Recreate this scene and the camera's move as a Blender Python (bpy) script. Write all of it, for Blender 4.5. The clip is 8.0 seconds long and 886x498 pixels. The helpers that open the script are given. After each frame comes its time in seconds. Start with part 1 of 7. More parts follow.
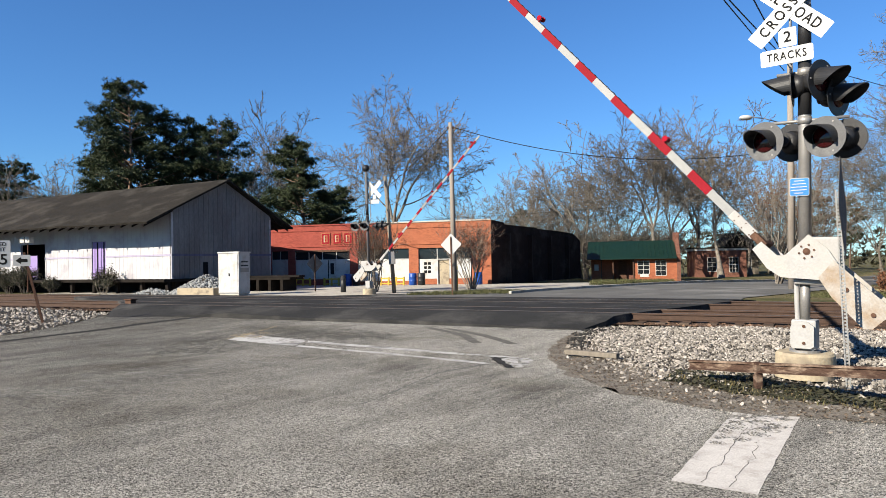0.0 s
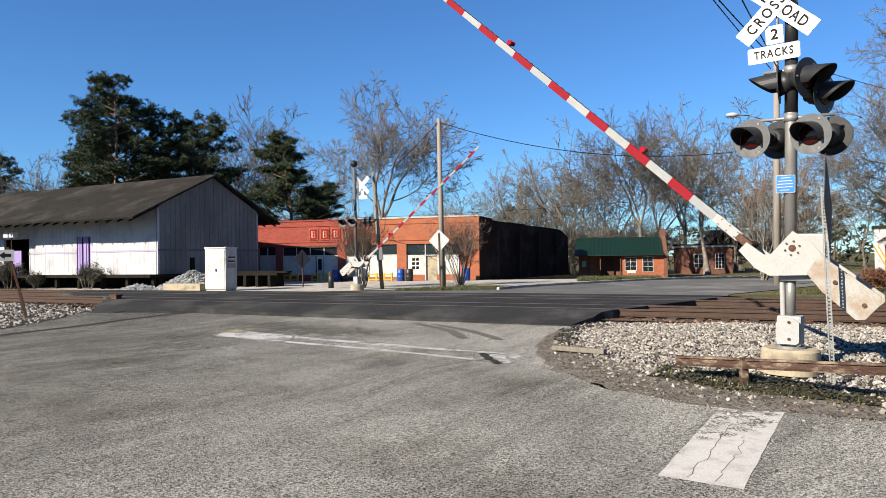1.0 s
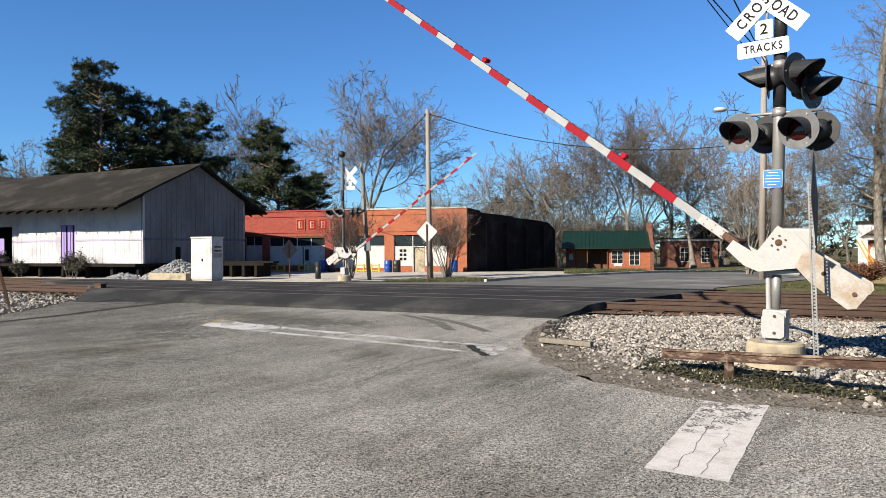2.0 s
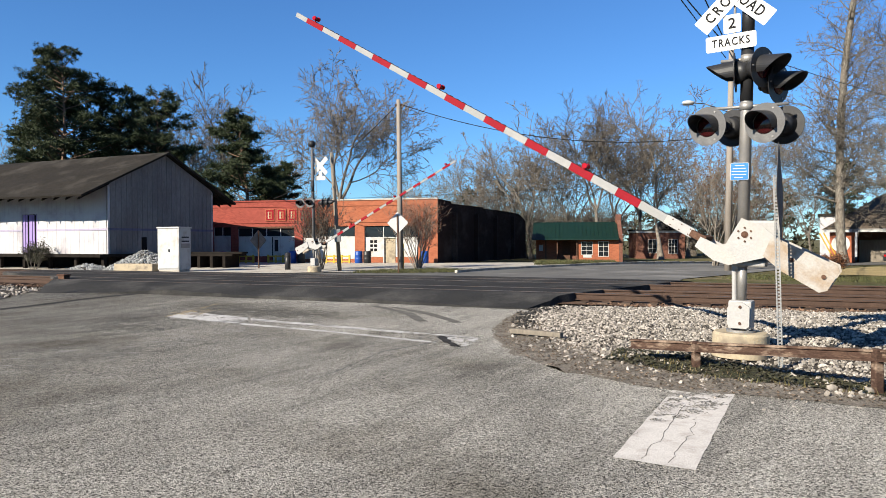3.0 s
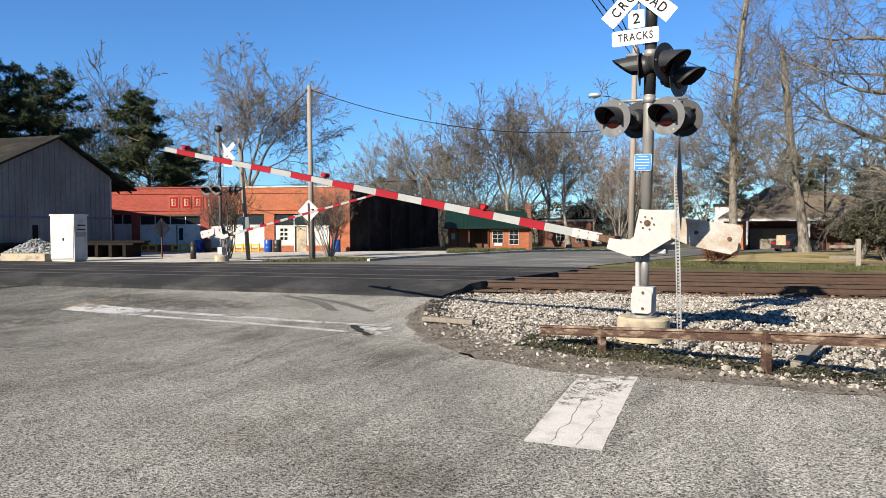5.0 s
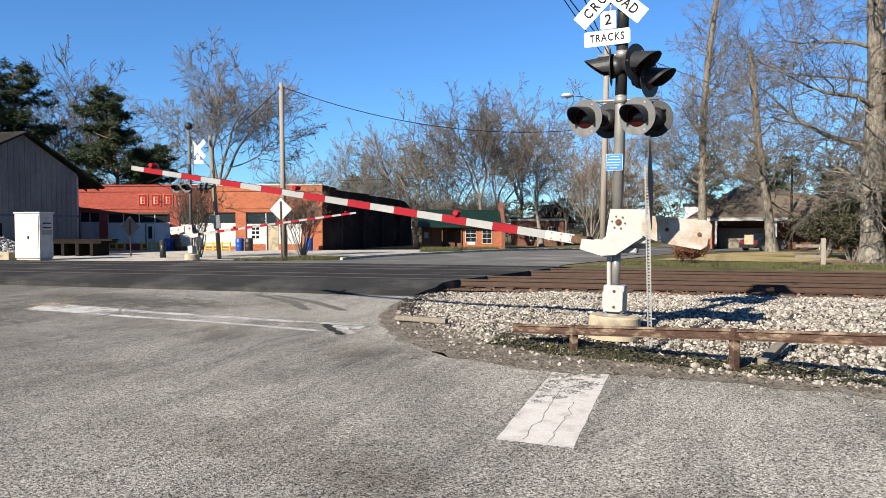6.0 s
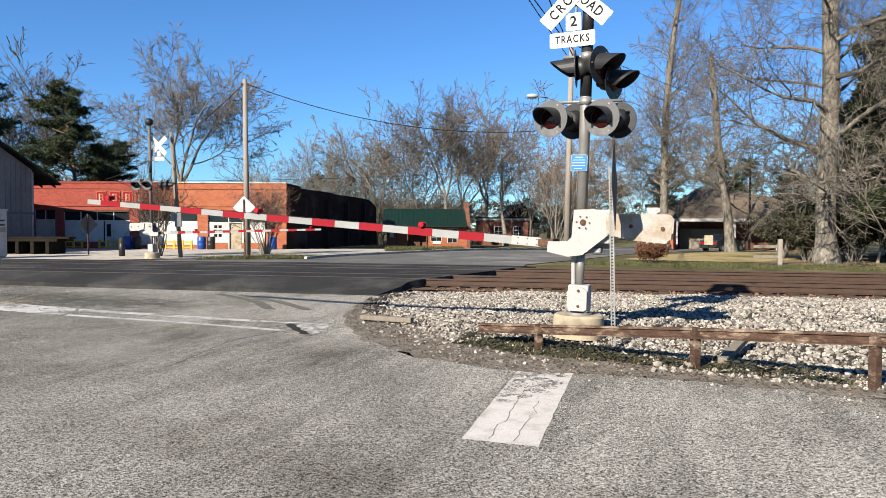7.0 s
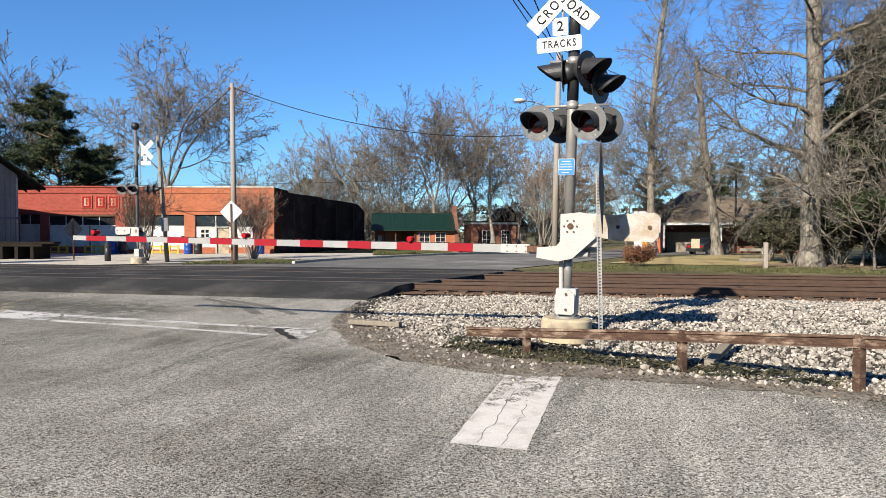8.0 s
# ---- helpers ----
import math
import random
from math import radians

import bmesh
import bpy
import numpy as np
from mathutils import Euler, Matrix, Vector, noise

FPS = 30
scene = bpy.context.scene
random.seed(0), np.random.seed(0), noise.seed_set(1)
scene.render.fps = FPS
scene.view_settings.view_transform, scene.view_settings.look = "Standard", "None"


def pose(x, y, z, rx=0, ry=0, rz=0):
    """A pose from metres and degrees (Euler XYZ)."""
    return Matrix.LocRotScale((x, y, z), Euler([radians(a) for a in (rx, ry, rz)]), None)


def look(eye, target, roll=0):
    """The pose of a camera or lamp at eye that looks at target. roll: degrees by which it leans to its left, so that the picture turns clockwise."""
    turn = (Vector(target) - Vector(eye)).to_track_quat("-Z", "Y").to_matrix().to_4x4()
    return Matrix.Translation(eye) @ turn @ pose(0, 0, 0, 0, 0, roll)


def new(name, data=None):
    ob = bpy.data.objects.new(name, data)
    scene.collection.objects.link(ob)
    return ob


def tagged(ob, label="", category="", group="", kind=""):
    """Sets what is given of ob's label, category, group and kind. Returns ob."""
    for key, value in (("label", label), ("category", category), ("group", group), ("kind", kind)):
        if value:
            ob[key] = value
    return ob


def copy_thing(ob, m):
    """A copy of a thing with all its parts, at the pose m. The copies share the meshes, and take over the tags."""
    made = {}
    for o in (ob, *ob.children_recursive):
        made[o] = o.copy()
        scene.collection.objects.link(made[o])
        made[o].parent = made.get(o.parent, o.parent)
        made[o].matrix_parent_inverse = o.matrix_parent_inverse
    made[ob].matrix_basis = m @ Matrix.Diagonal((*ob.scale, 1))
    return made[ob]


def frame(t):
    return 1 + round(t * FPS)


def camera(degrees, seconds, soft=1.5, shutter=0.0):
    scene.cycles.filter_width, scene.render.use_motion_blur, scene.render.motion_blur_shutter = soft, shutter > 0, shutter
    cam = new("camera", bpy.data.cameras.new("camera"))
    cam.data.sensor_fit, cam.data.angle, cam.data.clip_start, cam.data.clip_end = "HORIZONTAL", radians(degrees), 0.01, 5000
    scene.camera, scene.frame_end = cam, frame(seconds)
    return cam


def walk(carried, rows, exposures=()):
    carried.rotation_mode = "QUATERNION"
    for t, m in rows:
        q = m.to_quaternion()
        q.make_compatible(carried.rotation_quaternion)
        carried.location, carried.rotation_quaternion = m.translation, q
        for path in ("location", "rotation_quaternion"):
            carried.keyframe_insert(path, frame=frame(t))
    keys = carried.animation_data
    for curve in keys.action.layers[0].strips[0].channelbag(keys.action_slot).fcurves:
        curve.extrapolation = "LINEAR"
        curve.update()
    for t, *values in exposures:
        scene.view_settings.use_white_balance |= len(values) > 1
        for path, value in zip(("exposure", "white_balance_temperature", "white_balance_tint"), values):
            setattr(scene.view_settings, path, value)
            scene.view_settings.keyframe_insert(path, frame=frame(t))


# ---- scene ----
# ---------- camera ----------
cam = camera(63.5, 8.0, soft=0.5)
walk(cam, [
    (0.0, pose(0.000, 0.000, 1.650, 91.080, 1.000, 0.000)),
    (0.5, pose(0.002, 0.006, 1.647, 90.965, 0.969, -0.598)),
    (1.0, pose(-0.002, 0.013, 1.645, 90.750, 0.867, -0.961)),
    (1.5, pose(-0.007, 0.026, 1.645, 90.440, 0.600, -1.350)),
    (3.0, pose(-0.014, 0.060, 1.646, 89.330, 0.248, -4.307)),
    (3.5, pose(-0.014, 0.065, 1.645, 89.052, 0.270, -6.132)),
    (4.0, pose(-0.013, 0.077, 1.645, 88.766, 0.263, -8.097)),
    (4.5, pose(-0.013, 0.090, 1.644, 88.513, 0.229, -9.933)),
    (6.0, pose(-0.010, 0.090, 1.642, 88.283, 0.090, -13.436)),
    (6.5, pose(-0.012, 0.093, 1.641, 88.269, -0.081, -14.769)),
    (7.0, pose(-0.015, 0.106, 1.642, 88.231, -0.192, -16.215)),
    (7.5, pose(-0.015, 0.108, 1.642, 88.290, -0.210, -17.156)),
    (8.0, pose(-0.013, 0.098, 1.642, 88.558, -0.074, -17.154)),
], exposures=[(0.0, 1.26), (1.5, 1.26), (3.5, 1.29), (6.0, 1.36), (8.0, 1.36)])

# ---------- sky and sun ----------
SUN_TO = Vector((-1.42, -1.06, 1.0)).normalized()
world = bpy.data.worlds.new("sky")
scene.world = world
world.use_nodes = True
wt = world.node_tree
sky = wt.nodes.new("ShaderNodeTexSky")
sky.sky_type = "NISHITA"
sky.sun_disc = False
sky.sun_elevation = math.asin(SUN_TO.z)
sky.sun_rotation = math.atan2(SUN_TO.x, SUN_TO.y)
sky.air_density = 1.0
sky.dust_density = 0.0
sky.ozone_density = 3.0
wt.nodes["Background"].inputs["Strength"].default_value = 0.0455
deep = wt.nodes.new("ShaderNodeMix")   # the clear winter sky is a deeper blue
deep.data_type, deep.blend_type = "RGBA", "MULTIPLY"
deep.inputs[0].default_value = 1.0
deep.inputs[7].default_value = (0.555, 0.955, 1.40, 1)
wt.links.new(sky.outputs[0], deep.inputs[6])
wt.links.new(deep.outputs[2], wt.nodes["Background"].inputs["Color"])
sun = new("sun", bpy.data.lights.new("sun", "SUN"))
sun.data.energy = 5.0
sun.data.angle = radians(0.5)
sun.data.color = (1.0, 0.915, 0.77)
sun.matrix_world = look(SUN_TO * 100, (0, 0, 0))


# ---------- materials ----------
def mat(name, c1, c2, scale=4.0, rough=0.8, metal=0.0, fine=60.0, finemix=0.25, bump=0.2, bumpscale=None, stain=None, stainscale=0.6, spec=0.3, bumpdist=0.02, island=0.0, stretch=None, obrand=0.0, speck=0.0, speckscale=110.0, grad=None, streak=0):
    """Two-scale colour noise, an optional third stain colour, fine bump."""
    m = bpy.data.materials.new(name)
    m.use_nodes = True
    t = m.node_tree
    p = t.nodes["Principled BSDF"]
    p.inputs["Roughness"].default_value = rough
    p.inputs["Metallic"].default_value = metal
    p.inputs["Specular IOR Level"].default_value = spec if rough < 0.85 else min(spec, 0.08)
    tc = t.nodes.new("ShaderNodeTexCoord")
    co = tc.outputs["Object"]
    if stretch:
        mp = t.nodes.new("ShaderNodeMapping")
        mp.inputs["Scale"].default_value = stretch
        t.links.new(co, mp.inputs["Vector"])
        co = mp.outputs["Vector"]

    def noise_fac(s, detail, lo, hi):
        n = t.nodes.new("ShaderNodeTexNoise")
        n.inputs["Scale"].default_value = s
        n.inputs["Detail"].default_value = detail
        n.inputs["Roughness"].default_value = 0.62
        t.links.new(co, n.inputs["Vector"])
        r = t.nodes.new("ShaderNodeMapRange")
        r.inputs["From Min"].default_value = lo
        r.inputs["From Max"].default_value = hi
        t.links.new(n.outputs["Fac"], r.inputs["Value"])
        return r.outputs["Result"], n

    def mix(kind, fac, a, b):
        x = t.nodes.new("ShaderNodeMix")
        x.data_type = "RGBA"
        x.blend_type = kind
        for sock, val in ((x.inputs[0], fac), (x.inputs[6], a), (x.inputs[7], b)):
            if isinstance(val, (int, float)):
                sock.default_value = val
            elif isinstance(val, tuple):
                sock.default_value = (*val, 1)
            else:
                t.links.new(val, sock)
        return x.outputs[2]

    f1, _ = noise_fac(scale, 4, 0.3, 0.7)
    col = mix("MIX", f1, c1, c2)
    if stain:
        f3, _ = noise_fac(stainscale, 5, 0.5, 0.66)
        col = mix("MIX", f3, col, stain)
    f2, n2 = noise_fac(fine, 2, 0.25, 0.75)
    g = t.nodes.new("ShaderNodeMapRange")
    g.inputs["To Min"].default_value = 1 - finemix
    g.inputs["To Max"].default_value = 1 + finemix
    t.links.new(f2, g.inputs["Value"])
    col = mix("MULTIPLY", 1.0, col, g.outputs["Result"])
    if grad:   # brightness ramp painted into the colour along x
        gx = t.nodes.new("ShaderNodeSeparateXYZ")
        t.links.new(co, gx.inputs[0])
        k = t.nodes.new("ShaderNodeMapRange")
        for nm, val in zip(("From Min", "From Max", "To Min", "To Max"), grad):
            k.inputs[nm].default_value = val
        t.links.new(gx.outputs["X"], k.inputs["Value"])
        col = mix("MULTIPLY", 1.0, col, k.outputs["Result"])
    if streak:   # dark smears drawn out along the way of the wheels
        mp2 = t.nodes.new("ShaderNodeMapping")
        mp2.vector_type = "TEXTURE"
        mp2.inputs["Rotation"].default_value = (0, 0, math.radians(57))
        mp2.inputs["Scale"].default_value = (3.2, 0.55, 1.0)
        t.links.new(co, mp2.inputs["Vector"])
        big = t.nodes.new("ShaderNodeTexNoise")
        big.inputs["Scale"].default_value = 0.16
        t.links.new(co, big.inputs["Vector"])
        sn = t.nodes.new("ShaderNodeTexNoise")
        sn.inputs["Scale"].default_value = 1.0
        sn.inputs["Detail"].default_value = 5
        sn.inputs["Roughness"].default_value = 0.68
        t.links.new(mp2.outputs["Vector"], sn.inputs["Vector"])
        sm = t.nodes.new("ShaderNodeMath")
        t.links.new(sn.outputs["Fac"], sm.inputs[0])
        t.links.new(big.outputs["Fac"], sm.inputs[1])
        k = t.nodes.new("ShaderNodeMapRange")
        for nm, val in zip(("From Min", "From Max", "To Min", "To Max"), (0.92, 1.22, 1.0, 1 - streak)):
            k.inputs[nm].default_value = val
        t.links.new(sm.outputs[0], k.inputs["Value"])
        col = mix("MULTIPLY", 1.0, col, k.outputs["Result"])
    if speck:
        vo = t.nodes.new("ShaderNodeTexVoronoi")
        vo.inputs["Scale"].default_value = speckscale
        t.links.new(co, vo.inputs["Vector"])
        sp = t.nodes.new("ShaderNodeSeparateColor")
        t.links.new(vo.outputs["Color"], sp.inputs[0])
        k = t.nodes.new("ShaderNodeMapRange")
        k.inputs["To Min"].default_value = 1 - speck
        k.inputs["To Max"].default_value = 1 + speck
        t.links.new(sp.outputs[0], k.inputs["Value"])
        col = mix("MULTIPLY", 1.0, col, k.outputs["Result"])
    if island or obrand:
        src = t.nodes.new("ShaderNodeNewGeometry").outputs["Random Per Island"] if island else t.nodes.new("ShaderNodeObjectInfo").outputs["Random"]
        k = t.nodes.new("ShaderNodeMapRange")
        k.inputs["To Min"].default_value = 1 - (island or obrand)
        k.inputs["To Max"].default_value = 1 + (island or obrand)
        t.links.new(src, k.inputs["Value"])
        col = mix("MULTIPLY", 1.0, col, k.outputs["Result"])
    t.links.new(col, p.inputs["Base Color"])
    if bump:
        b = t.nodes.new("ShaderNodeBump")
        b.inputs["Strength"].default_value = bump
        b.inputs["Distance"].default_value = bumpdist
        nb = n2
        if bumpscale:
            nb = noise_fac(bumpscale, 3, 0, 1)[1]
        t.links.new(nb.outputs["Fac"], b.inputs["Height"])
        t.links.new(b.outputs["Normal"], p.inputs["Normal"])
    return m


def brick_mat(name, c1, c2, mortar, stain=None):
    m = mat(name, c1, c2, 1.2, 0.9, stain=stain, stainscale=0.5)
    t = m.node_tree
    p = t.nodes["Principled BSDF"]
    src = p.inputs["Base Color"].links[0].from_socket
    tc = t.nodes.new("ShaderNodeTexCoord")
    sep = t.nodes.new("ShaderNodeSeparateXYZ")
    t.links.new(tc.outputs["Object"], sep.inputs[0])
    add = t.nodes.new("ShaderNodeMath")
    t.links.new(sep.outputs["X"], add.inputs[0])
    t.links.new(sep.outputs["Y"], add.inputs[1])
    com = t.nodes.new("ShaderNodeCombineXYZ")
    t.links.new(add.outputs[0], com.inputs["X"])
    t.links.new(sep.outputs["Z"], com.inputs["Y"])
    br = t.nodes.new("ShaderNodeTexBrick")
    br.inputs["Scale"].default_value = 1.0
    br.inputs["Brick Width"].default_value = 0.21
    br.inputs["Row Height"].default_value = 0.076
    br.inputs["Mortar Size"].default_value = 0.008
    br.inputs["Color1"].default_value = (1.1, 1.08, 1.05, 1)
    br.inputs["Color2"].default_value = (0.78, 0.76, 0.76, 1)
    br.inputs["Mortar"].default_value = (*mortar, 1)
    t.links.new(com.outputs[0], br.inputs["Vector"])
    x = t.nodes.new("ShaderNodeMix")
    x.data_type = "RGBA"
    x.blend_type = "MULTIPLY"
    x.inputs[0].default_value = 1.0
    t.links.new(src, x.inputs[6])
    t.links.new(br.outputs["Color"], x.inputs[7])
    t.links.new(x.outputs[2], p.inputs["Base Color"])
    return m


def glass_mat(name, tint, rough=0.05):
    m = bpy.data.materials.new(name)
    m.use_nodes = True
    p = m.node_tree.nodes["Principled BSDF"]
    p.inputs["Base Color"].default_value = (*tint, 1)
    p.inputs["Roughness"].default_value = rough
    p.inputs["Specular IOR Level"].default_value = 0.35
    return m


# grad makes the base colour about twice as bright at the right
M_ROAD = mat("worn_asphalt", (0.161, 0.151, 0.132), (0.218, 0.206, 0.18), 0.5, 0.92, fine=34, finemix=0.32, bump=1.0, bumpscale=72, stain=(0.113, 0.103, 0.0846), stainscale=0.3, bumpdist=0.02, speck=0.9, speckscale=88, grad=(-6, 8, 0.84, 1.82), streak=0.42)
M_NEWASPH = mat("fresh_asphalt", (0.0197, 0.0197, 0.0197), (0.0302, 0.0295, 0.0287), 0.6, 0.97, fine=70, finemix=0.35, bump=0.5, bumpscale=80, bumpdist=0.01, stain=(0.0566, 0.0544, 0.0514), stainscale=0.5, speck=0.3)
M_FARROAD = mat("far_asphalt", (0.0795, 0.078, 0.0748), (0.119, 0.116, 0.11), 0.35, 0.9, fine=30, finemix=0.2, stain=(0.181, 0.176, 0.165), stainscale=0.2)
# black for tar and asphalt lumps, and for the painted wire shadow
M_TARSHADOW = mat("tar", (0.0212, 0.0204, 0.0197), (0.0378, 0.0363, 0.034), 3, 0.97, fine=40, spec=0.1)
M_PALEWEAR = mat("polished_aggregate", (0.204, 0.197, 0.184), (0.249, 0.241, 0.226), 2, 0.9, fine=40, finemix=0.4)
M_SEAM = mat("old_seam", (0.102, 0.0983, 0.0937), (0.132, 0.127, 0.121), 5, 0.9, fine=60, finemix=0.4, speck=0.5, speckscale=75)
M_TIRE = mat("tyre_mark", (0.0756, 0.0718, 0.0643), (0.128, 0.121, 0.107), 5, 0.9, fine=80, finemix=0.4)
M_PAINT = mat("road_paint", (0.469, 0.442, 0.408), (0.423, 0.396, 0.363), 3, 0.85, fine=60, finemix=0.16, stain=(0.363, 0.335, 0.306), stainscale=5)
M_WORNPAINT = mat("worn_road_paint", (0.469, 0.453, 0.431), (0.318, 0.31, 0.295), 5, 0.9, fine=50, finemix=0.3, stain=(0.182, 0.177, 0.174), stainscale=1.5)
M_YELLOWPAINT = mat("yellow_road_paint", (0.302, 0.234, 0.128), (0.212, 0.184, 0.136), 4, 0.9, fine=50, finemix=0.3, stain=(0.182, 0.174, 0.166), stainscale=1.5)
M_CONC = mat("concrete", (0.392, 0.363, 0.31), (0.318, 0.295, 0.257), 2, 0.9, fine=40, finemix=0.15, stain=(0.226, 0.204, 0.174), stainscale=1.3)
M_CREAM = mat("cream_concrete", (0.334, 0.278, 0.192), (0.278, 0.233, 0.167), 3, 0.9, fine=40, finemix=0.15, stain=(0.177, 0.147, 0.111), stainscale=2.5)
M_DIRT = mat("dirt_edge", (0.202, 0.179, 0.15), (0.0972, 0.0842, 0.0685), 3, 0.95, fine=40, finemix=0.5, bump=0.9, bumpscale=25, bumpdist=0.03)
# kept near black: the shade in gaps between loose stones is painted here
M_SHADEBED = mat("ballast_bed", (0.0643, 0.0559, 0.0469), (0.0302, 0.0264, 0.0227), 14, 0.95, fine=35, finemix=0.5, bump=1.0, bumpscale=16, bumpdist=0.05)
M_RUSTBED = mat("rusty_ballast", (0.113, 0.0718, 0.0491), (0.0756, 0.0469, 0.0318), 6, 0.95, fine=35, finemix=0.5, bump=1.0, bumpscale=16, bumpdist=0.05)
M_STONE = mat("granite_ballast", (0.288, 0.261, 0.229), (0.146, 0.131, 0.114), 9, 0.85, fine=50, finemix=0.25, bump=0.3, island=0.62)
M_STONE1 = mat("granite_stone", (0.234, 0.21, 0.179), (0.12, 0.106, 0.0893), 9, 0.85, fine=50, finemix=0.25, bump=0.3, obrand=0.42)
M_RUSTSTONE = mat("rusty_ballast_stone", (0.151, 0.0945, 0.0643), (0.0907, 0.0566, 0.0378), 9, 0.9, fine=50, finemix=0.3, island=0.4)
M_GREYSTONE = mat("grey_gravel", (0.257, 0.26, 0.257), (0.166, 0.17, 0.166), 9, 0.9, fine=50, finemix=0.3, island=0.4)
M_RAIL = mat("rusty_rail", (0.062, 0.036, 0.024), (0.04, 0.023, 0.016), 4, 0.75, metal=0.2, fine=50, finemix=0.3)
M_RAILTOP = mat("worn_rail_head", (0.13, 0.113, 0.0993), (0.0864, 0.0734, 0.0626), 3, 0.45, metal=0.7, fine=60, finemix=0.2)
M_TIE = mat("old_sleeper", (0.0907, 0.0643, 0.0469), (0.0528, 0.0378, 0.0287), 5, 0.9, fine=40, finemix=0.35, obrand=0.3, bump=0.6)
M_GRASS = mat("winter_grass", (0.0595, 0.0623, 0.0239), (0.096, 0.0818, 0.0425), 0.5, 0.95, fine=18, finemix=0.4, stain=(0.148, 0.119, 0.068), stainscale=0.25, bump=0.8, bumpscale=20, bumpdist=0.05)
M_LAWN = mat("dry_lawn", (0.3, 0.232, 0.122), (0.245, 0.198, 0.0954), 0.4, 0.95, fine=15, finemix=0.35, stain=(0.102, 0.102, 0.0408), stainscale=0.2, bump=0.8, bumpscale=20, bumpdist=0.05)
M_BLADE = mat("grass_blade", (0.0396, 0.0482, 0.0142), (0.0795, 0.0737, 0.0311), 1.5, 0.8, fine=9, island=0.4, bump=0)
M_WHITE = mat("white_paint", (0.405, 0.399, 0.384), (0.364, 0.359, 0.344), 3, 0.5, fine=40, finemix=0.06, stain=(0.303, 0.283, 0.252), stainscale=1.5)
M_SIGNW = mat("white_sign_face", (0.354, 0.354, 0.349), (0.334, 0.334, 0.331), 2, 0.4, fine=30, finemix=0.04, bump=0)
M_WHITESTEEL = mat("chipped_white_steel", (0.295, 0.289, 0.28), (0.265, 0.258, 0.248), 4, 0.55, fine=40, finemix=0.08, stain=(0.30, 0.285, 0.265), stainscale=3.2, spec=0.2)
M_RUSTPLATE = mat("rusty_white_plate", (0.292, 0.277, 0.254), (0.267, 0.245, 0.219), 3, 0.7, fine=40, finemix=0.12, stain=(0.21, 0.15, 0.0959), stainscale=1.7)
M_SIGNBACK = mat("weathered_sign_back", (0.0952, 0.0774, 0.0684), (0.0595, 0.0488, 0.044), 5, 0.7, fine=30, finemix=0.25, stain=(0.143, 0.119, 0.107), stainscale=4, stretch=(3, 3, 0.5))
M_ALU = mat("grey_aluminium", (0.263, 0.252, 0.238), (0.212, 0.202, 0.192), 3, 0.5, metal=0.5, fine=60, finemix=0.08)
M_BLACK = mat("black_paint", (0.0131, 0.0131, 0.0143), (0.0208, 0.0208, 0.022), 4, 0.45, fine=50, finemix=0.2, bump=0.1)
M_DISC = mat("faded_black_disc", (0.0897, 0.0897, 0.0905), (0.0663, 0.0663, 0.069), 3, 0.6, fine=50, finemix=0.15, stain=(0.119, 0.119, 0.119), stainscale=2.5, bump=0.1)
M_LETTER = mat("black_letter", (0.010, 0.010, 0.010), (0.016, 0.016, 0.016), 4, 0.9, bump=0)
M_RED = mat("red_band", (0.20, 0.009, 0.016), (0.165, 0.008, 0.013), 3, 0.7, fine=40, finemix=0.08, bump=0, spec=0.08)
M_BANDW = mat("white_band", (0.231, 0.229, 0.222), (0.187, 0.187, 0.182), 3, 0.4, fine=40, finemix=0.06, bump=0, stain=(0.187, 0.187, 0.182), stainscale=1.2)
M_REDLENS = glass_mat("red_lens", (0.26, 0.005, 0.008))
M_DARKLENS = glass_mat("dark_red_lens", (0.0245, 0.0021, 0.0028))
M_BLUE = mat("blue_sign", (0.0119, 0.137, 0.369), (0.0119, 0.119, 0.327), 3, 0.4, bump=0)
M_RUST = mat("flaking_rust", (0.038, 0.022, 0.017), (0.075, 0.046, 0.033), 5, 0.85, fine=35, finemix=0.35, stain=(0.21, 0.155, 0.115), stainscale=3.2, stretch=(1, 1, 2.5), bump=0.5)
M_DARKRUST = mat("dark_rust", (0.0595, 0.0327, 0.0238), (0.0952, 0.0536, 0.0357), 6, 0.85, fine=35, finemix=0.3)
M_GALV = mat("galvanised_steel", (0.278, 0.273, 0.263), (0.233, 0.23, 0.223), 6, 0.5, metal=0.6, fine=40, finemix=0.1)
M_DEPOTW = mat("weathered_white_boards", (0.384, 0.379, 0.384), (0.344, 0.334, 0.344), 1.5, 0.8, fine=14, finemix=0.08, stain=(0.278, 0.263, 0.278), stainscale=0.7)
# white boards greyed further, so the colour holds the gable end's shade
M_DEPOTG = mat("peeling_shade_boards", (0.184, 0.178, 0.175), (0.125, 0.122, 0.119), 0.9, 0.85, fine=9, finemix=0.15, stain=(0.131, 0.122, 0.119), stainscale=0.8, stretch=(1, 1, 0.35))
M_LILAC = mat("faded_lilac_band", (0.293, 0.268, 0.344), (0.252, 0.228, 0.303), 2, 0.8, fine=20, finemix=0.12)
M_BLUEBAND = mat("dull_blue_band", (0.0774, 0.0774, 0.125), (0.107, 0.104, 0.155), 2, 0.8, fine=20, finemix=0.15)
M_PURPLE = mat("lilac_paint", (0.238, 0.178, 0.369), (0.196, 0.143, 0.309), 2, 0.75, fine=20, finemix=0.12)
